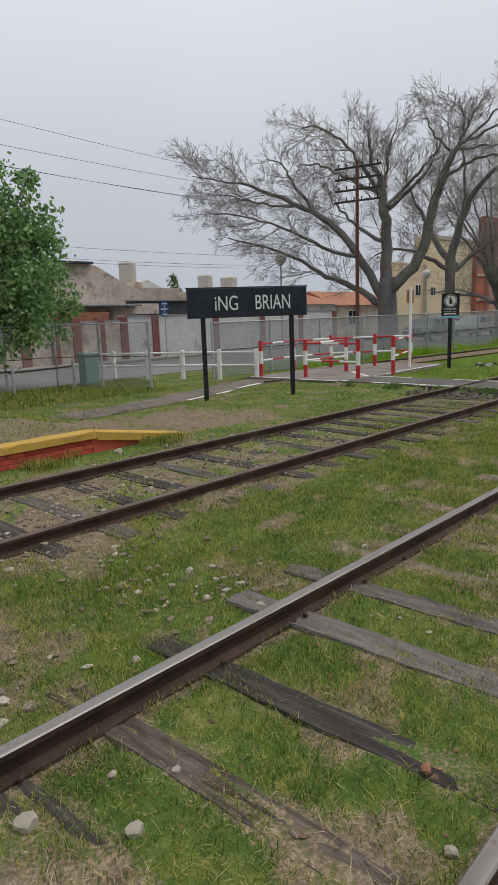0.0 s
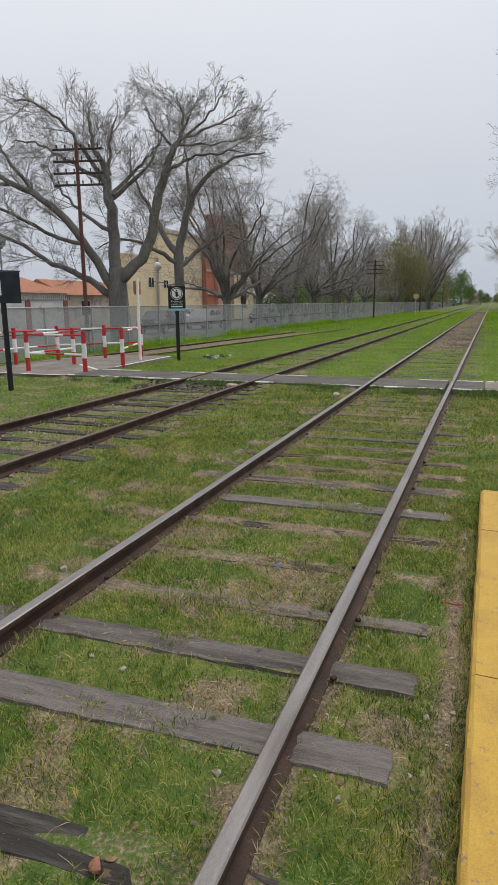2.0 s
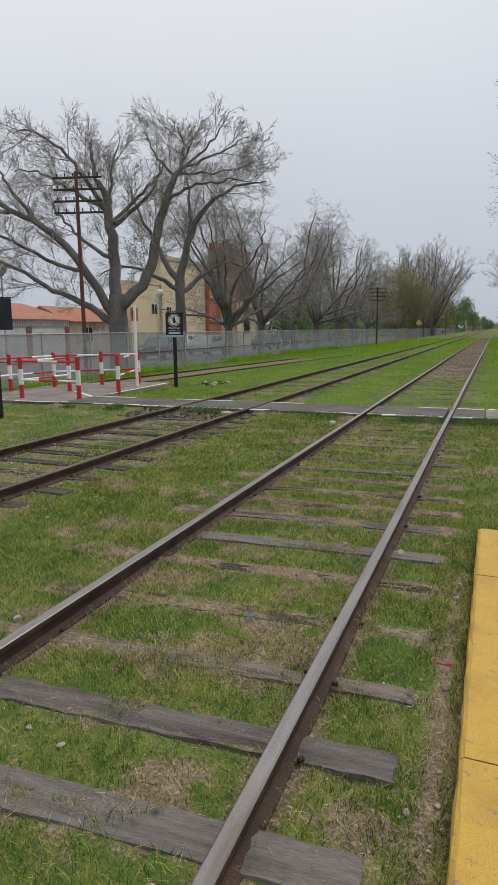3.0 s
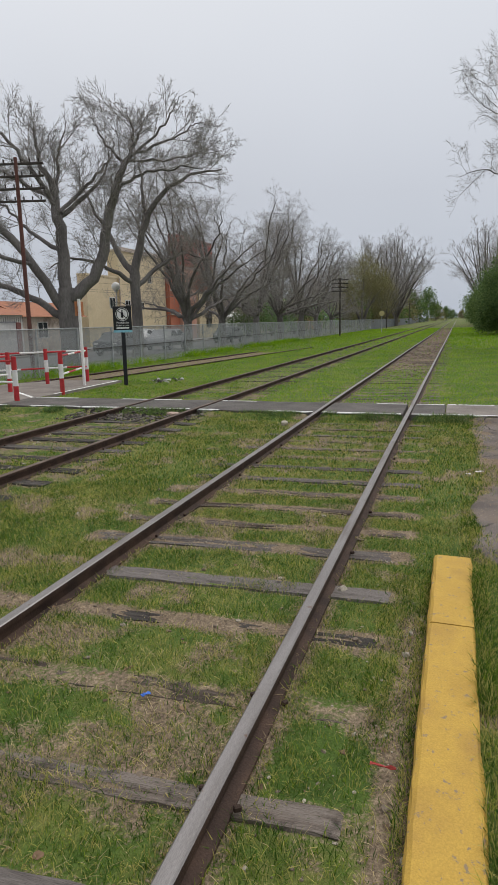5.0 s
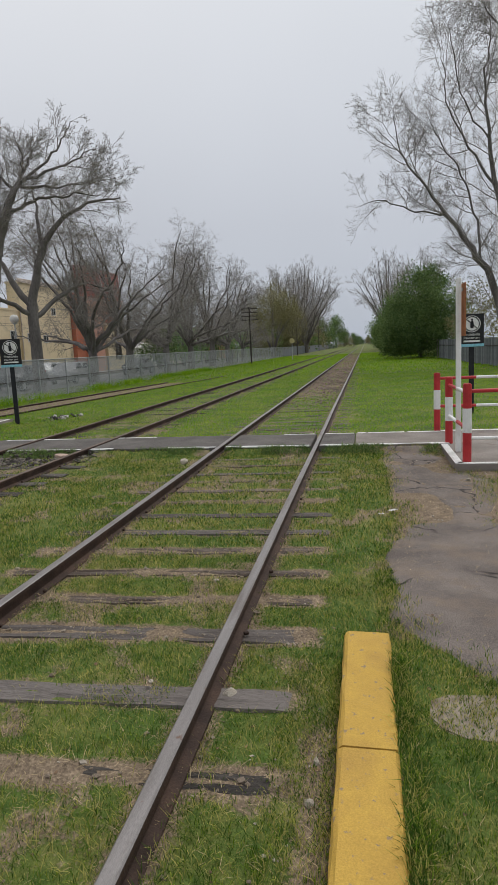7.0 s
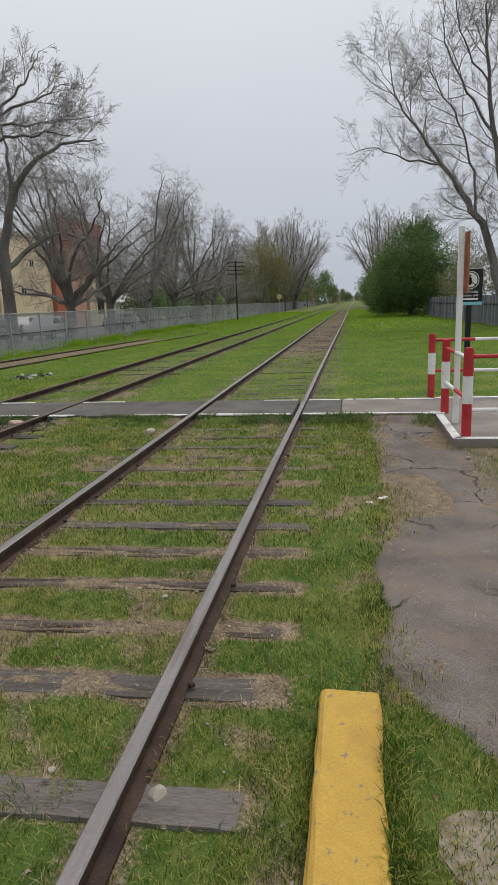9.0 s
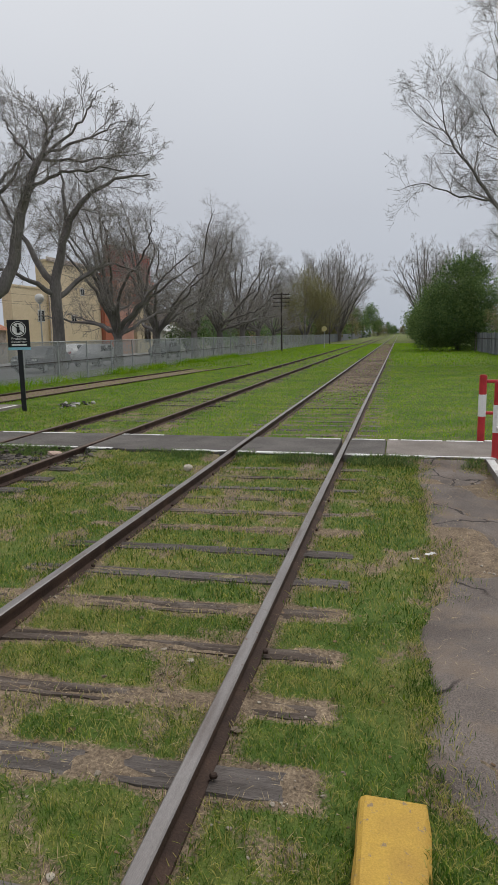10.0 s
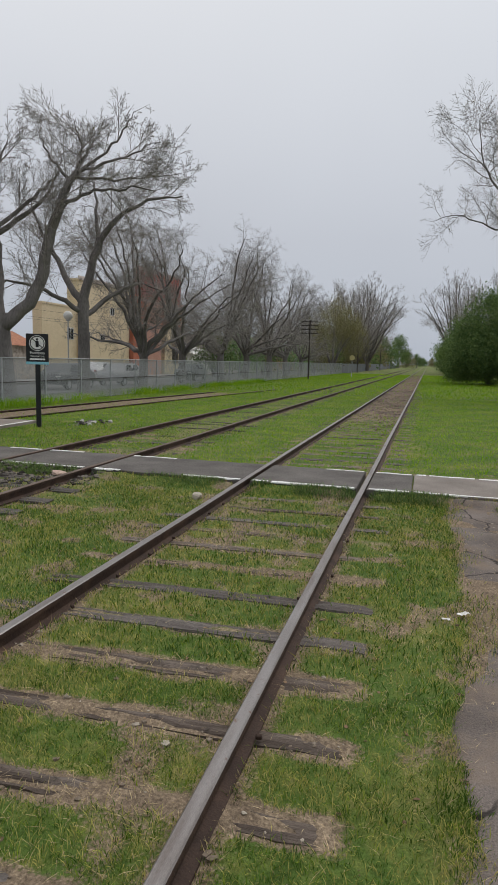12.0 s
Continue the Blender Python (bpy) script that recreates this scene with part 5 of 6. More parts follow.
for a, b in ((R1, (15.75, -7.3)), (R3, (12.42, -7.3)), (R2, R3)):
    barrier_bar(maze_right, a, b, 1.12 if a != R2 else 1.1)
    barrier_bar(maze_right, a, b, 0.58 if a != R3 else 0.44, a == R1)


# ---- signs ----
def lettering(name, text, size, m, mat, parent, depth=0.004, align="CENTER"):
    cu = bpy.data.curves.new(name, "FONT")
    cu.body, cu.size, cu.extrude, cu.align_x, cu.align_y = text, size, depth, align, "CENTER"
    tmp = bpy.data.objects.new(name, cu)
    me = bpy.data.meshes.new_from_object(tmp)
    bpy.data.objects.remove(tmp)
    me.name = name
    me.materials.clear()
    me.materials.append(mat)
    ob = new(name, me)
    ob.parent = parent
    ob.matrix_basis = m
    return ob


def squeezed(name, text, height, width, x, z, y, mat, parent):
    """Block letters fitted to a width and height, facing -y, with thickened strokes."""
    ob = lettering(name, text, 1.0, Matrix(), mat, parent, 0.006)
    co = np.array([v.co[:] for v in ob.data.vertices])
    lo, hi = co.min(0), co.max(0)
    sx, sy = width / (hi[0] - lo[0]), height / (hi[1] - lo[1])
    for v in ob.data.vertices:
        v.co = ((v.co.x - (lo[0] + hi[0]) / 2) * sx, (v.co.y - (lo[1] + hi[1]) / 2) * sy, v.co.z)
    ob.matrix_basis = pose(x, y, z, 90)
    return ob


name_dir = math.degrees(math.atan2(9.2 - 10.3, 11.8 - 9.9))
board = empty("station_name_board", (10.85, 9.75, 0), name_dir)
tagged(board, "dark blue station name board with white letters on two black posts", "sign")
part("panel", box((2.92, 0.05, 0.67), (0, 0, 2.25), 0.008), M_BOARD, board)
part("frame_edge", box((2.96, 0.03, 0.03), (0, 0.005, 2.595)), M_BLACKPOST, board)
for x in (-1.09, 1.09):
    part("post", box((0.1, 0.09, 2.7), (x, 0.072, 1.25), 0.01), M_BLACKPOST, board)
squeezed("lettering", "iNG", 0.33, 0.55, -0.535, 2.245, -0.03, M_LETTER, board)
squeezed("lettering", "BRIAN", 0.33, 0.86, 0.6, 2.25, -0.03, M_LETTER, board)


def warning_sign(x, y, rz, label):
    root = empty("warning_sign", (x, y, 0), rz)
    tagged(root, label, "sign")
    part("post", box((0.12, 0.1, 2.45), (0, 0.06, 1.2), 0.008), M_BLACKPOST, root)
    panel = part("panel", box((0.56, 0.02, 0.72), (0, 0, 2.08), 0.006), M_SIGNBLACK, root)
    part("strip", box((0.57, 0.022, 0.07), (0, -0.001, 1.685), 0.004), M_SIGNBLUE, root)
    disc = bmesh.new()
    bmesh.ops.create_cone(disc, cap_ends=True, segments=40, radius1=0.2, radius2=0.2, depth=0.006)
    disc.transform(pose(0, -0.014, 2.2, 90))
    part("disc", disc, M_LETTER, panel)
    ring = bmesh.new()
    k = 40
    for i in range(k):
        a0, a1 = 2 * math.pi * i / k, 2 * math.pi * (i + 1) / k
        ring.faces.new([ring.verts.new((r * math.cos(a), -0.0195, 2.2 + r * math.sin(a))) for r, a in ((0.16, a0), (0.185, a0), (0.185, a1), (0.16, a1))])
    part("ring", ring, M_SIGNBLACK, panel)
    part("pictogram", merge(box((0.075, 0.004, 0.17), (0, -0.0195, 2.18), 0.02), box((0.05, 0.004, 0.05), (0, -0.0195, 2.3), 0.015)), M_SIGNBLACK, panel)
    bar = box((0.34, 0.004, 0.022), (0, 0, 0))
    bar.transform(pose(0, -0.0235, 2.2, 0, 42))
    part("slash", bar, M_SIGNBLACK, panel)
    lettering("lettering", "Prohibido", 0.095, pose(0, -0.0125, 1.945, 90), M_LETTER, panel, 0.002)
    lettering("lettering", "transitar por", 0.075, pose(0, -0.0125, 1.865, 90), M_LETTER, panel, 0.002)
    part("text_bar", box((0.38, 0.004, 0.04), (0, -0.0125, 1.785)), M_LETTER, panel)
    return root


warning_sign(19.6, 9.0, -64, "black warning sign with a white round symbol on a post")
warning_sign(19.4, -3.45, -93, "black warning sign on a post behind the barriers")


def crossing_pole(x, y, z, side, plate, label):
    root = empty("crossing_pole", (x, y, z))
    tagged(root, label, "post")
    part("pole", box((0.075, 0.075, 2.75), (0, 0, 1.3), 0.008), M_WHITE, root)
    part("plate", box((0.5, 0.012, plate), (0.1, side, 2.6 - plate / 2), 0.004, rz=3), M_RUST, root)
    part("bracket", box((0.06, 0.04, 0.05), (0, side * 0.5, 2.5)), M_GALV, root)


crossing_pole(18.9, 10.05, 0, 0.07, 0.42, "white square post with the edge of a rusty orange plate")
crossing_pole(13.3, -2.3, 0.1, -0.07, 0.8, "white square post with a rusty orange plate seen edge on")

# ---- poles and wires ----
def telegraph_pole(x, y, height, arms, mat, label, width=1.6, r=0.09):
    root = empty("telegraph_pole", (x, y, 0), -75)
    tagged(root, label, "pole")
    part("pole", rod((0, 0, -0.2), (0, 0, height), r, 10, taper=0.75), mat, root)
    for i in range(arms):
        z = height - 0.2 - 0.42 * i
        arm = part("crossarm", box((width, 0.07, 0.075), (0, 0.09, z), 0.01), M_DARKWOOD, root)
        for k in range(6):
            xx = (k - 2.5) * width / 6
            part("insulator", rod((xx, 0.09, z + 0.05), (xx, 0.09, z + 0.16), 0.028, 8), M_DARKWOOD, arm)
    return root


telegraph_pole(22.0, 14.2, 7.75, 4, M_POLE, "slim dark red telegraph pole with four crossarms by the fence", 1.9, 0.085)
telegraph_pole(75.2, 12.0, 6.5, 4, M_DARKWOOD, "dark wooden telegraph pole with crossarms along the line", 1.9, 0.1)
for x, y in ((128, 12.2), (185, 12.0)):
    telegraph_pole(x, y, 6.5, 3, M_DARKWOOD, "dark wooden telegraph pole with crossarms along the line", 1.9, 0.1)
track_sign = empty("track_sign", (92.5, 9.2, 0), -80)
tagged(track_sign, "small yellow track sign on a pale post far along the line", "sign")
part("post", rod((0, 0, -0.1), (0, 0, 2.6), 0.05, 8), M_GALV, track_sign)
part("plate", rod((0, -0.05, 2.6), (0, -0.08, 2.6), 0.36, 20), surface("faded_yellow", [(0.5, 0.42, 0.2), (0.56, 0.48, 0.25)], 4, 40, 0.6, 0.1), track_sign)


def cable(a, b, sag, radius=0.008, label="thin black overhead cable across the sky"):
    pts = np.array([np.array(a) * (1 - t) + np.array(b) * t - np.array([0, 0, 4 * sag * t * (1 - t)]) for t in np.linspace(0, 1, 18)])
    ob = tubes("overhead_cable", [(pts, np.full(18, radius), 4)], M_BLACKPOST, None)
    return tagged(ob, label, "cable", "overhead cables")


for k, (za, zb, y) in enumerate([(10.0, 9.3, 23.5), (8.6, 8.6, 23.0), (8.1, 8.1, 24.0), (7.8, 7.7, 22.6), (5.6, 5.7, 27.0), (5.0, 5.1, 26.6), (4.9, 4.95, 26.8)]):
    cable((-4, y, za + 0.6), (30, y + 0.6, zb), 0.35)
    cable((30, y + 0.6, zb), (62, y + 0.9, zb), 0.4)


def street_lamp(x, y, h):
    root = empty("street_lamp", (x, y, 0))
    tagged(root, "old street lamp with a milky globe on a slim pole", "street lamp", "globe street lamps")
    part("pole", rod((0, 0, 0), (0, 0, h - 0.2), 0.055, 10, taper=0.7), M_GALV, root)
    g = bmesh.new()
    bmesh.ops.create_uvsphere(g, u_segments=16, v_segments=10, radius=0.3)
    g.transform(pose(0, 0, h))
    part("globe", g, M_GLOBE, root, smooth=True)
    part("collar", rod((0, 0, h - 0.34), (0, 0, h - 0.22), 0.13, 10), M_GALV, root)


street_lamp(26.4, 22.0, 4.9)
street_lamp(42.3, 22.0, 4.5)
street_lamp(87.0, 21.0, 4.6)

# ---- street and houses behind the fence ----
road = finish("road", box((260, 6.6, 0.12), (100, 20.6, -0.04)), M_ROAD)
tagged(road, "pale grey asphalt street behind the fence", "road", kind="structure")
pave = finish("pavement", box((260, 3.4, 0.3), (100, 25.65, 0.0), 0.02), M_PAVE)
tagged(pave, "concrete pavement in front of the houses", "pavement", kind="structure")


def window(parent, x, y, z, w, h, rail=False, shutter=False):
    f = part("window", box((w + 0.16, 0.1, h + 0.16), (x, y + 0.01, z), 0.01), M_WALLWHITE, parent)
    part("pane", box((w, 0.06, h), (x, y - 0.02, z)), M_GLASS, f)
    part("glazing_bar", box((0.05, 0.08, h), (x, y - 0.03, z)), M_WALLWHITE, f)
    if rail:
        for k in range(9):
            part("railing_bar", box((0.025, 0.025, 0.8), (x - w / 2 - 0.1 + (w + 0.2) * k / 8, y - 0.5, z - h / 2 + 0.25)), M_BLACKPOST, f)
        part("railing_top", box((w + 0.3, 0.04, 0.04), (x, y - 0.5, z - h / 2 + 0.66)), M_BLACKPOST, f)
        part("balcony", box((w + 0.5, 0.6, 0.14), (x, y - 0.28, z - h / 2 - 0.2)), M_PLASTER, f)


def house(x0, x1, y0, y1, h, mat, label, roof="flat", roof_mat=None, windows=(), name="house", parapet=0.0):
    root = empty(name, (0, 0, 0))
    tagged(root, label, "building")
    part("wall", box((x1 - x0, y1 - y0, h + 0.2), ((x0 + x1) / 2, (y0 + y1) / 2, h / 2 - 0.1)), mat, root)
    if roof == "flat":
        part("roof", box((x1 - x0 + 0.16, y1 - y0 + 0.16, 0.18), ((x0 + x1) / 2, (y0 + y1) / 2, h + 0.1)), roof_mat or mat, root)
    else:
        b = bmesh.new()
        rise = roof
        e = 0.35
        v = [b.verts.new(p) for p in ((x0 - e, y0 - e, h), (x1 + e, y0 - e, h), (x1 + e, y1 + e, h), (x0 - e, y1 + e, h),
                                      (x0 - e, (y0 + y1) / 2, h + rise), (x1 + e, (y0 + y1) / 2, h + rise))]
        for f in ((0, 1, 5, 4), (2, 3, 4, 5), (0, 4, 3), (1, 2, 5), (0, 3, 2, 1)):
            b.faces.new([v[i] for i in f])
        bmesh.ops.recalc_face_normals(b, faces=b.faces[:])
        part("roof", b, roof_mat or M_TILE, root)
    for w in windows:
        window(root, *w)
    return root


cream_block = house(57.2, 67.3, 30, 31.2, 8.7, M_CREAM, "large plain cream rendered building with a lower wing", windows=[(58.6, 30, 3.8, 0.9, 0.7), (61.5, 30, 3.7, 0.8, 0.6), (63.5, 30, 6.4, 0.7, 0.6)], name="apartment_building")
part("wing_wall", box((5.5, 0.9, 6.3), (54.45, 30.65, 3.05)), M_CREAM, cream_block)
part("wing_roof", box((5.6, 1.0, 0.16), (54.45, 30.65, 6.28)), M_CREAM, cream_block)
part("parapet", box((10.2, 0.16, 0.35), (62.2, 29.95, 8.95), 0.01), M_PLASTER, cream_block)
part("downpipe", rod((57.0, 29.9, 0.1), (57.0, 29.9, 6.2), 0.06, 8), M_PLASTER, cream_block)
window(cream_block, 56.0, 30.2, 3.9, 0.9, 0.9)
red_house = house(67.5, 81.6, 29.6, 30.8, 8.4, M_TERRA, "orange and red apartment building with railed balconies", windows=[(72.0, 29.3, 2.2, 1.3, 1.9), (72.0, 29.3, 4.8, 1.3, 1.9, True), (72.0, 29.3, 7.2, 1.3, 1.5, True),
                  (77.8, 29.1, 2.2, 2.0, 1.9), (77.8, 29.1, 4.8, 2.0, 1.9, True), (77.8, 29.1, 7.3, 1.6, 1.4, True)], name="apartment_building")
part("upper_storey", box((11.0, 1.0, 3.4), (75.6, 30.2, 10.1)), M_REDDARK, red_house)
part("pink_bay", box((4.0, 0.5, 8.0), (72.0, 29.45, 4.0), 0.02), surface("faded_pink_render", [(0.5, 0.27, 0.2), (0.56, 0.32, 0.25), (0.46, 0.24, 0.18)], 0.5, 8, 0.95, 0.1, grain=0.3), red_house)
part("pale_bay", box((6.6, 0.9, 5.4), (77.9, 29.5, 2.7), 0.02), M_CREAM, red_house)
for z in (2.9, 5.5, 8.2):
    part("floor_band", box((14.0, 0.16, 0.22), (74.6, 29.53, z), 0.01), M_PLASTER, red_house)
house(86.0, 96.5, 30, 40, 2.6, M_WALLWHITE, "white house with a low gable", 1.6, M_WALLWHITE, [(89, 30, 1.5, 1.0, 1.0)])
house(97.5, 108, 30, 40, 3.2, M_PLASTER, "low pale house with a flat roof", windows=[(100, 30, 1.6, 1.2, 1.2), (104, 30, 1.6, 1.2, 1.2)])
house(109, 122, 29, 40, 5.8, M_PLASTER, "two-storey pale house behind the trees", windows=[(112, 29, 1.6, 1.4, 1.3), (112, 29, 4.2, 1.4, 1.3), (118, 29, 4.2, 1.4, 1.3)])
house(124, 150, 29, 40, 4.2, M_TILE, "low brown house far along the street", 1.6, M_DARKROOF, [(130, 29, 1.8, 1.4, 1.3), (140, 29, 1.8, 1.4, 1.3)])
house(41.5, 49.5, 29.5, 34, 2.6, M_PLASTER, "small pale house with a tiled roof behind the big tree", 1.2, M_TILE, [(44, 29.5, 1.6, 1.1, 1.1)])
house(33.5, 41.0, 29.0, 38, 2.7, M_WALLWHITE, "low white house with a red tiled roof", 1.3, M_TILE, [(36, 29, 1.5, 1.1, 1.1)])
house(27.8, 33.3, 28.4, 38, 3.2, M_PLASTER, "grey plaster house with a flat roof", windows=[(30, 28.4, 1.7, 1.0, 1.0)])


def facade(outline, y, depth, mat, parent, name="wall"):
    """An upright wall with the outline given in x and z, facing the line."""
    b = prism(outline, 0, depth)
    b.transform(Matrix.Translation((0, y + depth, 0)) @ Matrix.Rotation(radians(90), 4, "X"))
    return part(name, b, mat, parent)


beige = empty("house")
tagged(beige, "stained beige house with a weathered sloping gable", "building")
facade([(14.6, -0.1), (21.9, -0.1), (21.9, 3.5), (20.6, 4.0), (19.1, 4.75), (18.6, 4.9), (14.6, 4.85)], 28.2, 3.0, M_PLASTER, beige)
part("roof_edge", box((4.1, 0.5, 0.1), (16.6, 28.1, 4.92), 0.01), M_DARKROOF, beige)
part("leaning_roof", box((3.4, 2.0, 0.1), (18.6, 27.2, 2.75), 0.02, rz=4), M_GREYROOF, beige)
part("broken_wall", box((3.0, 0.25, 0.55), (20.4, 27.0, 2.55), 0.03), M_PLASTER, beige)
part("porch_wall", box((3.6, 0.2, 2.45), (16.4, 26.3, 1.2)), M_TILE, beige)
dark = empty("workshop")
tagged(dark, "dark sheet-metal workshop below a weathered plaster parapet", "building")
facade([(21.6, -0.1), (28.6, -0.1), (28.6, 3.6), (25.6, 3.6), (25.5, 3.8), (21.6, 3.8)], 29.4, 2.0, M_PLASTER, dark)
part("fascia", box((6.6, 0.2, 0.75), (23.4, 27.3, 2.6), 0.01), M_DARKROOF, dark)
part("fascia_edge", box((6.7, 0.3, 0.07), (23.4, 27.25, 3.0)), M_GREYROOF, dark)
part("workshop_wall", box((6.4, 0.2, 2.3), (23.4, 27.5, 1.15)), M_WALLWHITE, dark)
shed = facade([(23.0, 3.6), (26.4, 3.6), (26.4, 3.9), (25.0, 4.45)], 31.8, 2.0, M_WALLWHITE, dark, "white_gable")
conifer = leafy_tree("conifer", (29.0, 34.0, 0), "small dark conifer behind the roofs", [(0, 0, 4.9 - 0.0, 0.25), (0, 0, 4.4, 0.4), (0, 0, 3.8, 0.6), (0, 0, 3.0, 0.8)], 1500, 0.14, M_BUSH, 91, 2.0, 0.08)


def water_tank(x, y, z, r, h, label):
    root = empty("water_tank", (x, y, z))
    tagged(root, label, "water tank", "roof water tanks")
    part("drum", rod((0, 0, 0.5), (0, 0, 0.5 + h), r, 18), M_TANK, root)
    part("lid", rod((0, 0, 0.5 + h), (0, 0, 0.62 + h), r * 0.9, 18, taper=0.4), M_TANK, root)
    part("stand", box((r * 2.2, r * 2.2, 0.5), (0, 0, 0.25)), M_PLASTER, root)


water_tank(23.0, 31.0, 3.7, 0.5, 1.1, "pale cylindrical water tank on a block stand")
water_tank(29.2, 31.0, 3.2, 0.5, 1.0, "pale cylindrical water tank on a block stand")
water_tank(32.4, 32.0, 3.2, 0.6, 1.0, "pale cylindrical water tank on a block stand")

street_wall = empty("street_wall")
tagged(street_wall, "grubby white street wall divided by oxblood pillars", "wall")
xs = [11.0, 13.0, 14.4, 15.5, 16.8, 18.1, 20.0, 24.2, 28.0, 31.6, 35.2]
for i, (a, b) in enumerate(zip(xs, xs[1:])):
    part("wall_panel", box((b - a - 0.4, 0.18, 1.95 if i < 5 else 2.15), ((a + b) / 2, 25.0, 0.95 if i < 5 else 1.05)), M_PLASTER if i < 5 else M_WALLWHITE, street_wall)
    part("pillar", box((0.42, 0.3, 2.2), (b, 25.0, 1.05), 0.01), M_PILLAR, street_wall)
    part("coping", box((b - a - 0.4, 0.26, 0.08), ((a + b) / 2, 25.0, 1.97 if i < 5 else 2.17)), M_GREYROOF, street_wall)
for k in range(50):
    if 29.6 < 26.2 + 0.2 * k < 36:
        part("spike", rod((26.2 + 0.2 * k, 25.0, 2.15), (26.2 + 0.2 * k, 25.0, 2.55), 0.014, 4, taper=0.2), M_DARKWOOD, street_wall)

street_sign = empty("street_sign", (19.6, 23.6, 0), 20)
tagged(street_sign, "slim post with small blue street name plates", "sign")
part("pole", rod((0, 0, 0), (0, 0, 2.75), 0.03, 8), M_GALV, street_sign)
for z, rz in ((2.7, 0), (2.45, 80), (2.2, 0)):
    p = part("plate", box((0.62, 0.02, 0.2), (0, 0, z), 0.004, rz=rz), M_BLUE, street_sign)
    part("text_bar", box((0.4, 0.03, 0.05), (0, 0, z), rz=rz), M_LETTER, p)
bin_box = empty("utility_box", (10.75, 16.6, 0))
tagged(bin_box, "green-grey metal utility box beside the wire fence", "utility box")
part("cabinet", box((0.5, 0.4, 0.95), (0, 0, 0.47), 0.02), M_GREENBOX, bin_box)
part("lid", box((0.56, 0.46, 0.06), (0, 0, 0.97), 0.01), M_GREENBOX, bin_box)


def car(x, y, rz, paint, label):
    root = empty("parked_car", (x, y, 0.03), rz)
    tagged(root, label, "car", "cars parked in the street")
    b = bmesh.new()
    prof = [(-2.0, 0.3), (-2.05, 0.75), (-1.9, 0.92), (-1.35, 0.98), (-0.7, 1.42), (0.9, 1.46), (1.6, 1.02), (1.95, 0.9), (2.05, 0.6), (2.0, 0.3)]
    left = [b.verts.new((px, -0.82 + (0.1 if pz > 1.2 else 0), pz)) for px, pz in prof]
    right = [b.verts.new((px, 0.82 - (0.1 if pz > 1.2 else 0), pz)) for px, pz in prof]
    b.faces.new(left)
    b.faces.new(right[::-1])
    for i in range(len(prof)):
        j = (i + 1) % len(prof)
        b.faces.new((left[i], right[i], right[j], left[j]))
    bmesh.ops.recalc_face_normals(b, faces=b.faces[:])
    bmesh.ops.bevel(b, geom=b.edges[:], offset=0.05, segments=2, affect="EDGES")
    part("body", b, paint, root, smooth=True)
    for s in (-1, 1):
        for x0, x1 in ((-1.05, -0.1), (0.0, 1.0)):
            q = bmesh.new()
            q.faces.new([q.verts.new(p) for p in ((x0 - 0.1, s * 0.832, 1.0), (x1 + 0.2, s * 0.832, 1.0), (x1 - 0.1, s * 0.75, 1.36), (x0 + 0.25, s * 0.75, 1.36))])
            part("window", q, M_GLASS, root)
        for xx in (-1.25, 1.3):
            w = part("wheel", rod((xx, s * 0.68, 0.3), (xx, s * 0.86, 0.3), 0.3, 20), M_TYRE, root)
            part("rim", rod((xx, s * 0.8, 0.3), (xx, s * 0.87, 0.3), 0.18, 14), M_GALV, w)
    for s in (-1, 1):
        part("headlight", box((0.06, 0.32, 0.14), (-2.0, s * 0.6, 0.72), 0.02), M_LETTER, root)
        part("tail_light", box((0.06, 0.2, 0.2), (2.0, s * 0.66, 0.78), 0.02), M_RED, root)


car(37.5, 19.2, 3, M_CARDARK, "dark small car parked behind the wire fence")
car(44.5, 19.3, 2, M_CARGREY, "silver small car parked behind the wire fence")
car(58.0, 19.4, 1, M_CARDARK, "dark car parked further along behind the fence")
car(50.5, 24.2, 181, M_CARWHITE, "white car parked by the far pavement")
car(5.6, 19.0, 85, M_CARWHITE, "pale car parked behind the leafy tree")

# board fence on the platform side
board_fence = empty("board_fence")
tagged(board_fence, "weathered blue-grey board fence at the edge of the verge", "fence")
r = random.Random(77)
n_boards = 120
board_mesh = bpy.data.meshes.new("board")
bb = box((0.3, 0.03, 1.85), (0, 0, 0.9), 0.006)
bb.to_mesh(board_mesh)
bb.free()
board_mesh.materials.append(M_SHEET)
for k in range(n_boards):
    f = k / n_boards
    o = new("board", board_mesh)
    o.parent = board_fence
    o.matrix_basis = pose(32 + 38 * f, -9.7 + 1.5 * f, r.uniform(-0.06, 0.03), r.uniform(-1, 1), r.uniform(-1, 1), 2.3)
for a, b in ((32, 45), (45, 58), (58, 70)):
    fa, fb = (a - 32) / 38, (b - 32) / 38
    part("fence_rail", rod((a, -9.64 + 1.5 * fa, 1.3), (b, -9.64 + 1.5 * fb, 1.3), 0.03, 6), M_DARKWOOD, board_fence)
end_post = finish("fence_post", box((0.12, 0.12, 2.0), (70.3, -8.1, 0.9), 0.01), M_CONCRETE)
tagged(end_post, "pale concrete fence post at the end of the boards", "post")

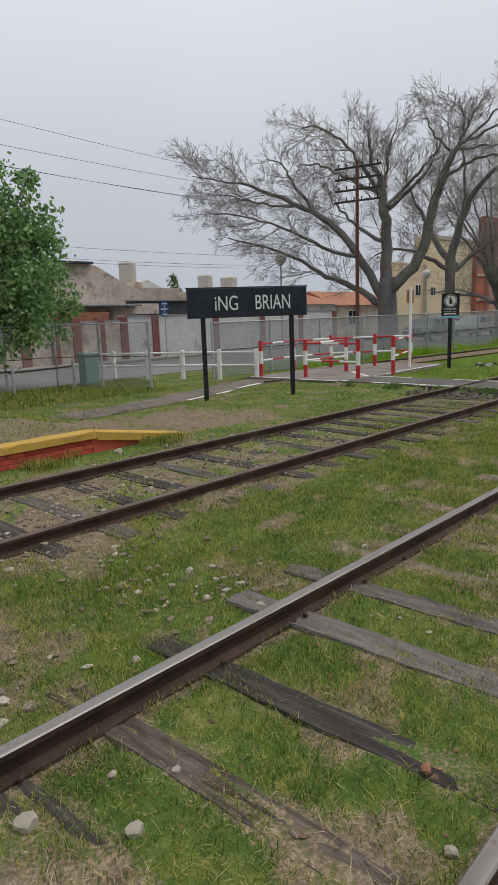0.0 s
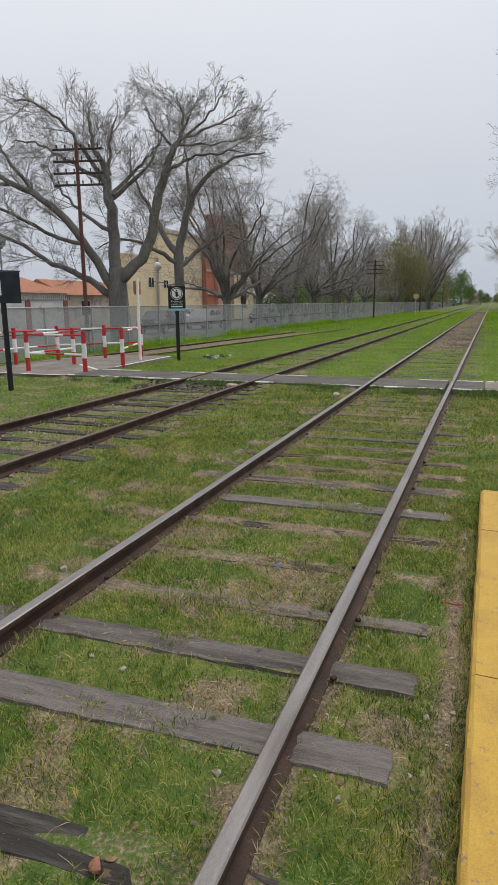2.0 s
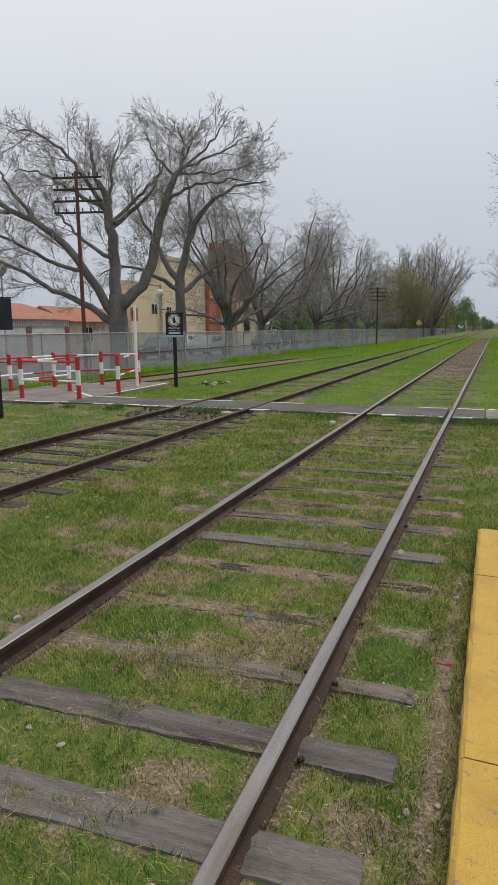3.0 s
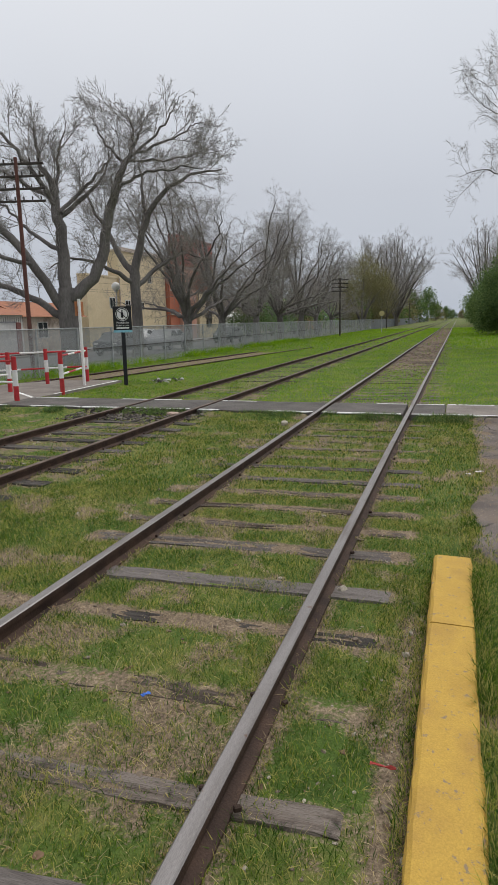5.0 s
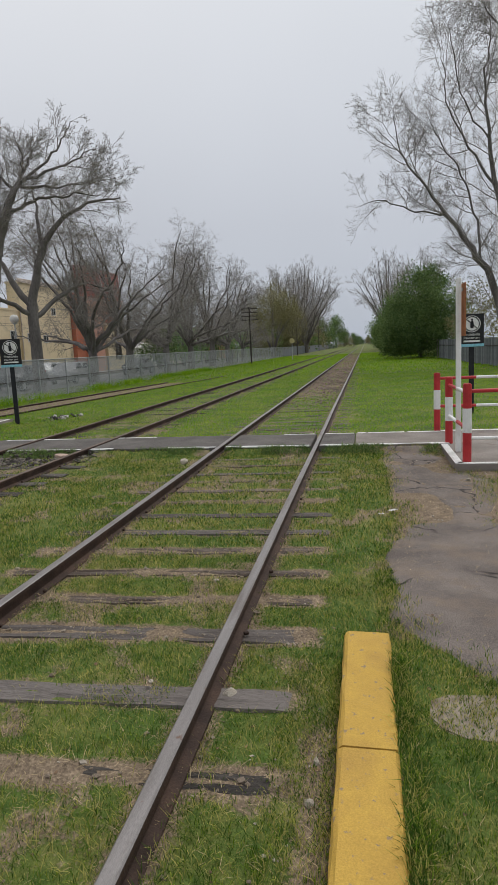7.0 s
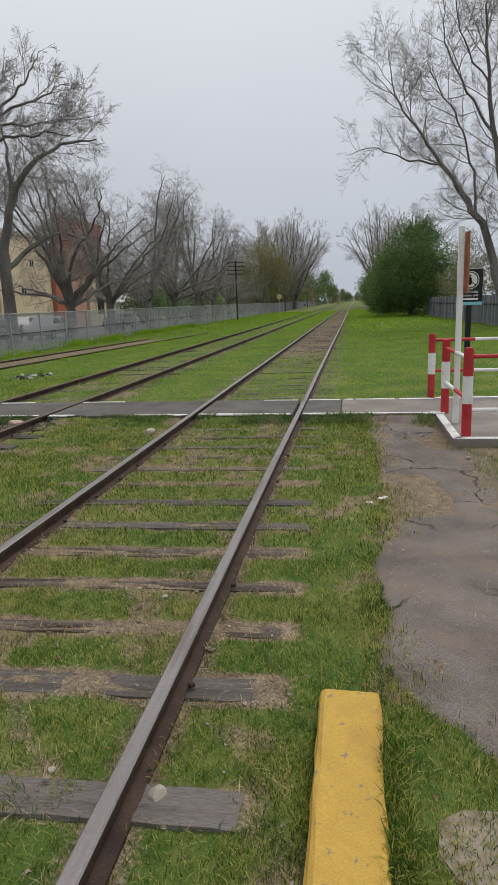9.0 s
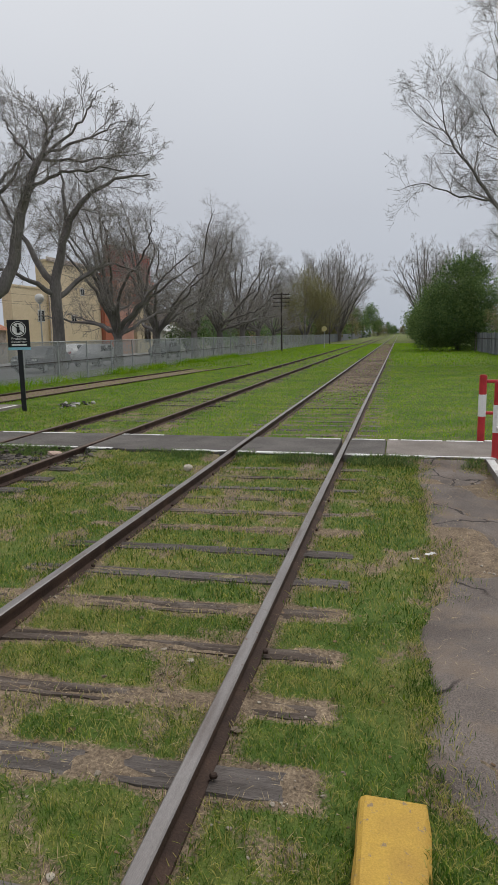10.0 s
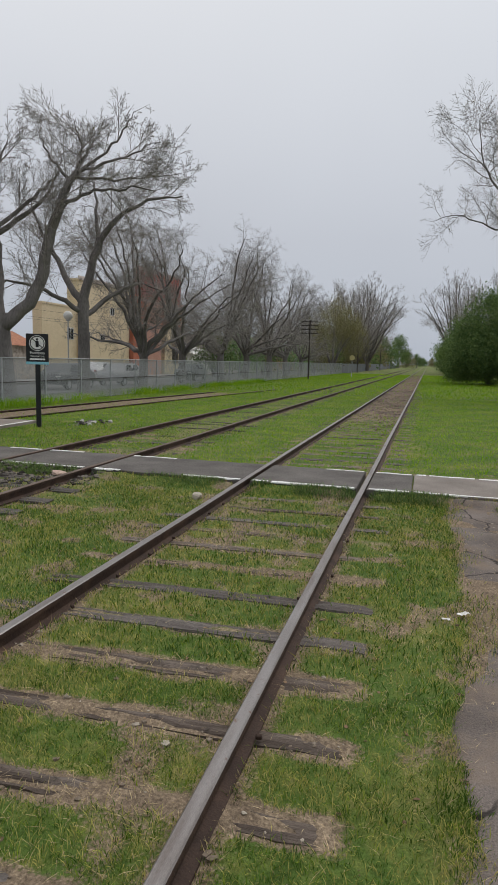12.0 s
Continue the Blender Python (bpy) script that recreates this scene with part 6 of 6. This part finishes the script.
# ---- far platform with painted brick face ----
far_platform = empty("brick_platform")
tagged(far_platform, "old low platform with a yellow kerb and red painted brick face", "platform", kind="structure")
PLAT_Y = 7.36
for i, (a, b) in enumerate([(-8, -5.5), (-5.5, -3), (-3, -0.6), (-0.6, 1.9), (1.9, 4.95)]):
    kerb_block(a, b, far_platform, PLAT_Y + 0.14, 0.3, 0.33, 50 + i, 0.11)
b = bmesh.new()
rings = []
for i in range(9):
    t = i / 8
    x, top, yy = 4.95 + 1.65 * t, 0.33 - 0.27 * t, PLAT_Y + 0.14 - 0.05 * t
    rings.append([b.verts.new((x, yy + p, top + z)) for p, z in ((-0.15, -0.14), (-0.15, -0.02), (-0.1, 0), (0.1, 0), (0.15, -0.03), (0.15, -0.14))])
for a, c in zip(rings, rings[1:]):
    for j in range(5):
        b.faces.new((a[j], c[j], c[j + 1], a[j + 1]))
b.faces.new(rings[0])
b.faces.new(rings[-1][::-1])
bmesh.ops.recalc_face_normals(b, faces=b.faces[:])
part("kerb_ramp", b, M_YELLOW, far_platform)
part("mortar", box((13.2, 0.1, 0.5), (-1.55, PLAT_Y + 0.092, -0.05)), M_MORTAR, far_platform)
facade([(4.9, -0.06), (6.4, -0.06), (6.4, -0.02), (4.9, 0.21)], PLAT_Y + 0.03, 0.1, M_BRICKRED, far_platform, "ramp_wall")
brick_mesh = bpy.data.meshes.new("brick")
bb = box((0.245, 0.11, 0.062), (0, 0, 0), 0.006)
bb.to_mesh(brick_mesh)
bb.free()
brick_mesh.materials.append(M_BRICKRED)
for row in range(4):
    for k in range(32):
        x = -2.6 + 0.262 * k + (0.13 if row % 2 else 0)
        if x > 4.95 + (0.35 if row < 2 else 0.0) - 0.0:
            continue
        o = new("brick", brick_mesh)
        o.parent = far_platform
        o.matrix_basis = pose(x, PLAT_Y + 0.085 + r.uniform(-0.004, 0.004), 0.175 - 0.074 * row, 0, r.uniform(-0.6, 0.6), r.uniform(-0.8, 0.8))


# ---- stones and litter ----
def stone_mesh(seed, flat=0.6, mat=None):
    r = np.random.RandomState(seed)
    b = bmesh.new()
    bmesh.ops.create_icosphere(b, subdivisions=2, radius=0.42)
    k = r.normal(0, 1, (5, 3))
    for v in b.verts:
        d = np.array(v.co)
        s = 1 + 0.2 * sum(math.sin(3 * (q @ d) + i) for i, q in enumerate(k)) / 2 + r.uniform(-0.07, 0.07)
        v.co = Vector((d[0] * s, d[1] * s * 0.8, max(-0.3, d[2] * s * flat)))
    for q in range(11):
        d = Vector(r.normal(0, 1, 3)).normalized()
        cut = r.uniform(0.2, 0.34)
        for v in b.verts:
            over = v.co.dot(d) - cut
            if over > 0:
                v.co -= d * over
    me = bpy.data.meshes.new("stone")
    b.to_mesh(me)
    b.free()
    me.materials.append(mat or M_STONE)
    return me


STONES = [stone_mesh(s, 0.75) for s in range(7)]
r = random.Random(12)
for x, y, s, lab in [(2.7, 2.02, 0.13, ""), (1.68, 0.16, 0.1, "white rounded stone between the rails"), (3.04, 0.97, 0.07, ""), (1.74, 2.1, 0.09, ""), (0.72, 1.42, 0.16, "large pale stone beside the rail"),
                     (0.98, 1.08, 0.12, ""), (1.11, 1.42, 0.08, ""), (4.0, 2.05, 0.11, ""), (13.05, 2.14, 0.29, "whitish rounded stone leaning on the rail"), (6.13, -0.12, 0.15, ""), (5.35, -0.62, 0.08, ""),
                     (3.1, 1.2, 0.06, ""), (1.3, 1.22, 0.07, ""), (0.9, 0.75, 0.08, ""), (2.2, 2.5, 0.07, ""), (5.1, 7.05, 0.22, "pale stone by the brick platform"),
                     (2.55, -0.28, 0.05, ""), (3.2, -0.55, 0.06, ""), (7.4, 2.3, 0.08, ""), (9.0, 3.2, 0.06, ""), (6.0, 3.4, 0.07, ""), (11.6, -2.2, 0.12, "")]:
    o = new("stone", r.choice(STONES))
    tagged(o, lab or "small pale grey stone lying in the grass", "stone")
    o.matrix_basis = pose(x, y, float(ground_height(np.array(x), np.array(y))) + s * 0.08, 0, 0, r.uniform(0, 360)) @ Matrix.Diagonal((s * 0.85, s * 0.85, s * 0.8, 1))
chunk = new("concrete_chunk", stone_mesh(61, 0.6, M_TERRAPIPE))
tagged(chunk, "long chunk of pinkish concrete lying against the rail", "concrete")
chunk.matrix_basis = pose(13.75, 4.72, 0.06, 0, 4, 62) @ Matrix.Diagonal((0.6, 0.34, 0.16, 1))
bit = new("brick_fragment", stone_mesh(30, 0.6, M_BRICKBIT))
tagged(bit, "broken piece of red brick in the grass", "brick")
bit.matrix_basis = pose(1.98, 0.42, 0.03, 0, 0, 30) @ Matrix.Diagonal((0.09, 0.07, 0.09, 1))
for x, y, w, mt, name, lab in [(9.95, -1.15, 0.1, M_LITTER, "paper_litter", "crumpled piece of white litter on the grass"), (9.8, -1.02, 0.06, M_LITTER, "paper_litter", "small scrap of white litter on the grass"),
                               (4.55, 0.62, 0.05, surface("blue_plastic", [(0.03, 0.12, 0.5), (0.04, 0.15, 0.55)], 5, 30, 0.4, 0.0), "bottle_cap", "small blue plastic scrap in the grass"),
                               (4.35, -0.6, 0.11, surface("red_plastic", [(0.36, 0.045, 0.04), (0.42, 0.055, 0.045)], 5, 30, 0.4, 0.0), "plastic_strip", "thin red plastic strip by the kerb")]:
    b = bmesh.new()
    bmesh.ops.create_grid(b, x_segments=5, y_segments=3, size=0.5)
    rr = random.Random(int(x * 10))
    for v in b.verts:
        v.co.x *= w
        v.co.y *= w * (0.12 if "strip" in name else 0.5)
        v.co.z = rr.uniform(0, 0.16) * w
    o = finish(name, bmesh.ops.solidify(b, geom=b.faces[:], thickness=0.003) and b, mt)
    o.matrix_basis = pose(x, y, float(ground_height(np.array(x), np.array(y))) + 0.03, 0, 0, rr.uniform(0, 180))
    tagged(o, lab, "litter")


def scatter(name, n, region, sizes, mat, seed, chance=None, label="", flat=0.55):
    """Loose small pieces lying on the soil, as one heap of separate bits."""
    rr = np.random.RandomState(seed)
    x = rr.uniform(region[0], region[1], n)
    y = rr.uniform(region[2], region[3], n)
    if chance is not None:
        k = rr.rand(n) < chance(x, y)
        x, y = x[k], y[k]
    n = len(x)
    s = rr.uniform(0, 1, n) ** 2.2 * (sizes[1] - sizes[0]) + sizes[0]
    b = bmesh.new()
    bmesh.ops.create_icosphere(b, subdivisions=1, radius=0.5)
    base = np.array([v.co[:] for v in b.verts])
    faces = np.array([[v.index for v in f.verts] for f in b.faces])
    b.free()
    m = len(base)
    jit = 1 + 0.35 * rr.uniform(-1, 1, (n, m, 1))
    a = rr.uniform(0, 2 * math.pi, n)
    shape = base[None] * jit * np.stack([np.ones(n), rr.uniform(0.5, 1, n), rr.uniform(0.3, 0.8, n) * flat / 0.55], -1)[:, None, :]
    c, sn = np.cos(a)[:, None], np.sin(a)[:, None]
    V = np.stack([shape[..., 0] * c - shape[..., 1] * sn, shape[..., 0] * sn + shape[..., 1] * c, shape[..., 2]], -1) * s[:, None, None]
    V += np.stack([x, y, ground_height(x, y) + s * 0.12], -1)[:, None, :]
    F = (faces[None] + (np.arange(n) * m)[:, None, None]).reshape(-1, 3)
    ob = arrays(name, V.reshape(-1, 3), F, mat)
    return tagged(ob, label, name.replace("_", " "), kind="stuff")


scatter("gravel", 9000, (-1, 15, -0.7, 7.2), (0.01, 0.05), M_STONE, 1, lambda x, y: 0.05 + 0.9 * step(0.5, 0.8, bare(x, y)), "scattered grey and pale ballast stones in the earth")
scatter("gravel", 1800, (0, 7, -0.78, -0.08), (0.007, 0.03), M_STONE, 2, lambda x, y: 0.25 + 0.7 * step(0.4, 0.8, bare(x, y)), "small grey chips of ballast beside the kerb")
scatter("gravel", 2400, (-1.5, 5.0, 2.1, 4.4), (0.02, 0.085), M_STONE, 6, lambda x, y: step(5.2, 2.4, x + 0.35 * y) * (0.25 + 0.75 * step(0.42, 0.6, fractal(x, y, 1.2, 200, 3))), "pale ballast stones in a stony patch between the tracks")
scatter("gravel", 4200, (-1, 12, FAR_Y - 0.3, FAR_Y + GAUGE + 0.9), (0.018, 0.08), M_STONE, 7, lambda x, y: (0.45 + 0.55 * step(9, 3, x)) * step(0.34, 0.5, fractal(x, y, 1.4, 210, 3)), "loose grey ballast among the sleepers of the far track")
scatter("gravel", 1500, (8, 13.6, -3.0, -1.2), (0.008, 0.035), M_STONE, 8, lambda x, y: 0.3 + 0.7 * step(0.5, 0.62, fractal(x, y, 1.5, 220, 3)), "grit and small stones on the worn path")
scatter("gravel", 5200, (22, 120, 0.1, 1.65), (0.03, 0.1), M_BALLAST, 3, None, "brownish ballast between the rails in the distance")
scatter("rubble", 420, (20.2, 22.2, 7.9, 8.9), (0.04, 0.2), surface("charred_rubble", [(0.03, 0.027, 0.024), (0.09, 0.08, 0.07), (0.42, 0.4, 0.37)], 9, 50, 0.95, 0.3, island=1.1), 9, lambda x, y: np.exp(-((x - 21.1) ** 2 / 0.2 + (y - 8.4) ** 2 / 0.09)), "heap of dark rubble with pale scraps in the grass", 0.6)
scatter("rubble", 900, (12.9, 14.0, FAR_Y - 0.3, FAR_Y + GAUGE + 0.9), (0.03, 0.13), M_DARKRUBBLE, 14, None, "dark broken timber and stones before the crossing", 0.5)
scatter("leaf_litter", 2600, (-1, 13, -3.2, 6.8), (0.01, 0.05), surface("dead_leaves", [(0.16, 0.1, 0.06), (0.26, 0.17, 0.1), (0.12, 0.08, 0.05)], 9, 50, 0.9, 0.0, island=0.8), 5, None, "scattered brown dead leaves and chips", 0.1)


# ---- grass ----
def grass(name, n, region, height, width, mat, seed, label, density, lean=0.9):
    """Separate blades, each one bent once; thinner where the soil is bare."""
    rr = np.random.RandomState(seed)
    x = rr.uniform(region[0], region[1], n)
    y = rr.uniform(region[2], region[3], n)
    k = rr.rand(n) < density(x, y)
    x, y = x[k], y[k]
    n = len(x)
    tuft = fractal(x, y, 2.6, 101, 3)
    h = height * (0.45 + 0.9 * rr.rand(n)) * (0.55 + 0.9 * tuft)
    a = rr.uniform(0, 2 * math.pi, n)
    b = a + rr.normal(0, 0.7, n) + math.pi / 2
    out = h * lean * rr.uniform(0.1, 1.0, n)
    z = ground_height(x, y) - 0.004
    w = width * (0.6 + 0.8 * rr.rand(n))
    cx, sx, cb, sb = np.cos(b) * w / 2, np.sin(b) * w / 2, np.cos(a), np.sin(a)
    m0 = np.stack([x + cb * out * 0.35 - cx * 0.8, y + sb * out * 0.35 - sx * 0.8, z + h * 0.5], -1)
    m1 = np.stack([x + cb * out * 0.35 + cx * 0.8, y + sb * out * 0.35 + sx * 0.8, z + h * 0.5], -1)
    tip = np.stack([x + cb * out, y + sb * out, z + h * rr.uniform(0.75, 1.0, n)], -1)
    V = np.stack([np.stack([x, y, z], -1), m1, tip, m0], 1).reshape(-1, 3)
    F = np.arange(4 * n).reshape(n, 4)
    ob = arrays(name, V, F, mat)
    return tagged(ob, label, "grass", kind="stuff")


def clear(x, y):
    """0 on rails, sleepers, slabs and the asphalt, 1 elsewhere."""
    c = np.ones_like(x)
    for yc in (NEAR_Y, NEAR_Y + GAUGE, FAR_Y, FAR_Y + GAUGE):
        c = c * (np.abs(y - yc) > 0.055)
    k, d = timber_at(x, y)
    grown = np.where(y > NEAR_Y + GAUGE + 0.1, np.maximum(T_COVER[k], 0.85), T_COVER[k])
    limit = 0.66 - 0.32 * grown
    c = c * np.where((np.abs(y - NEAR_Y - GAUGE / 2) < 1.36) & (d < T_W[k] / 2 + 0.005), 0.02 + 0.9 * step(limit - 0.03, limit + 0.03, fractal(x, y, 2.3, 120, 3)), 1.0)
    d = np.abs((x - SLEEPERS[0] - 0.21 + 0.3275) % 0.655 - 0.3275)
    c = c * np.where((np.abs(y - FAR_Y - GAUGE / 2) < 1.36) & (d < 0.095), 0.12 + 0.8 * step(0.46, 0.6, fractal(x, y, 1.7, 122, 3)), 1.0)
    c = c * np.where((y > FAR_Y - 0.5) & (y < FAR_Y + GAUGE + 0.5), 0.4 + 0.6 * step(0.45, 0.6, fractal(x, y, 1.0, 171, 3)), 1.0)
    c = c * ~((x > CROSS_X0 - 0.03) & (x < CROSS_X1 + 0.03) & (y > -2.3) & (y < 9.5))
    c = c * ~((x > 12.2) & (x < 15.75) & (y < -2.1))
    c = c * ~((x > 14.2) & (x < 20.5) & (y > 9.45) & (y < 13.0))
    c = c * ~((x > 8.2) & (x < 14.3) & (y > 9.3 + 0.17 * x) & (y < 10.1 + 0.2 * x))
    c = c * ~((y > -1.0) & (y < -0.72) & (x < KERB_END))
    c = c * np.where(inside_path(x, y) & (x > 5.6) & (x < 13.95) & (y < -1.0), 0.0, 1.0)
    c = c * ~((y > PLAT_Y - 0.01) & (y < PLAT_Y + 0.3) & (x < 6.4))
    return c


def lawn(x, y):
    b = bare(x, y)
    patchy = 0.55 + 0.45 * step(0.36, 0.55, fractal(x, y, 2.2, 130))
    return clear(x, y) * (1 - 0.95 * step(0.35, 0.85, b)) * patchy


grass("grass", 430000, (0.6, 8.5, -2.4, 4.4), 0.04, 0.0042, M_GRASS, 1, "short patchy green grass between and beside the rails", lawn, 1.25)
grass("grass", 150000, (8.5, 15, -3.2, 5.2), 0.045, 0.0075, M_GRASS, 2, "short green grass between and beside the rails", lawn)
grass("grass", 95000, (0, 21, 3.8, 13.6), 0.05, 0.009, M_GRASS, 3, "short green grass round the far track", lawn)
grass("grass", 120000, (15.5, 42, -9, 13.8), 0.06, 0.016, M_GRASS_FAR, 4, "fresh green grass beyond the crossing", lambda x, y: clear(x, y) * (1 - 0.9 * step(0.3, 0.8, bare(x, y))))
grass("grass", 55000, (42, 120, -9.5, 13.8), 0.12, 0.05, M_GRASS_FAR, 5, "fresh green grass along the railway verge", lambda x, y: clear(x, y) * (1 - 0.9 * step(0.3, 0.8, bare(x, y))))
grass("grass", 16000, (13.8, 60, 12.9, 14.2), 0.36, 0.02, M_GRASS_FAR, 6, "tall green grass along the foot of the wire fence", lambda x, y: step(0.4, 0.65, fractal(x, y, 0.5, 140)))
grass("grass", 22000, (4.5, 13.8, 12.9, 16.8), 0.13, 0.012, M_GRASS, 7, "long green grass by the entrance path", lambda x, y: step(11.4, 10.6, x - 0.4 * (y - 13)))
grass("grass", 14000, (1.0, 6.6, -0.74, -0.42), 0.038, 0.004, M_GRASS, 8, "tufts of grass along the kerb", lambda x, y: clear(x, y) * step(0.42, 0.6, fractal(x, y, 1.1, 150)))
grass("grass", 55000, (1.0, 8.6, -2.2, -0.93), 0.036, 0.0042, M_GRASS, 9, "lush grass behind the platform kerb", lambda x, y: clear(x, y))
grass("weeds", 15000, (13.72, 14.03, -2.2, 9.4), 0.085, 0.01, M_BUSH, 11, "dark weeds along the edge of the crossing", lambda x, y: step(0.42, 0.6, fractal(x, y, 1.3, 180, 3)) * np.prod([np.abs(y - q) > 0.09 for q in (NEAR_Y, NEAR_Y + GAUGE, FAR_Y, FAR_Y + GAUGE)], axis=0))
grass("grass", 40000, (5.6, 14.0, -2.8, -0.98), 0.055, 0.0048, M_GRASS, 12, "ragged grass creeping over the edge of the path", lambda x, y: step(0.3, 0.08, np.abs(path_margin(x, y))) * step(0.35, 0.55, fractal(x, y, 1.5, 190, 3)))
grass("grass", 9000, (1.0, 6.9, -1.09, -0.985), 0.075, 0.0046, M_GRASS, 13, "longer grass leaning against the back of the kerb", lambda x, y: 0.2 + 0.8 * step(0.4, 0.6, fractal(x, y, 1.8, 230, 3)), 1.2)
grass("grass", 5000, (1.0, 6.8, -0.735, -0.66), 0.05, 0.0046, M_GRASS, 14, "grass at the foot of the kerb", lambda x, y: step(0.42, 0.62, fractal(x, y, 1.6, 240, 3)), 1.2)
grass("weeds", 5200, (3.2, 6.9, PLAT_Y - 0.5, PLAT_Y - 0.02), 0.16, 0.009, M_GRASS, 15, "tall tufts of grass at the foot of the brick platform", lambda x, y: step(0.5, 0.66, fractal(x, y, 1.3, 260, 3)))
grass("weeds", 9000, (-1, 12, FAR_Y - 0.4, FAR_Y + GAUGE + 0.6), 0.1, 0.007, M_GRASS, 16, "loose tufts of grass between the sleepers of the far track", lambda x, y: step(0.55, 0.66, fractal(x, y, 1.7, 270, 3)) * (np.abs(y - FAR_Y) > 0.08) * (np.abs(y - FAR_Y - GAUGE) > 0.08))
grass("dry_straw", 90000, (0.6, 13, -2.4, 4.4), 0.03, 0.0034, M_STRAW, 10, "dry straw lying among the grass and along the sleepers", lambda x, y: np.maximum(clear(x, y), 0.25) * np.clip(0.12 + 0.4 * step(0.5, 0.64, fractal(x, y, 1.6, 160)) + 0.9 * step(0.3, 0.6, bare(x, y)), 0, 1), 3.2)
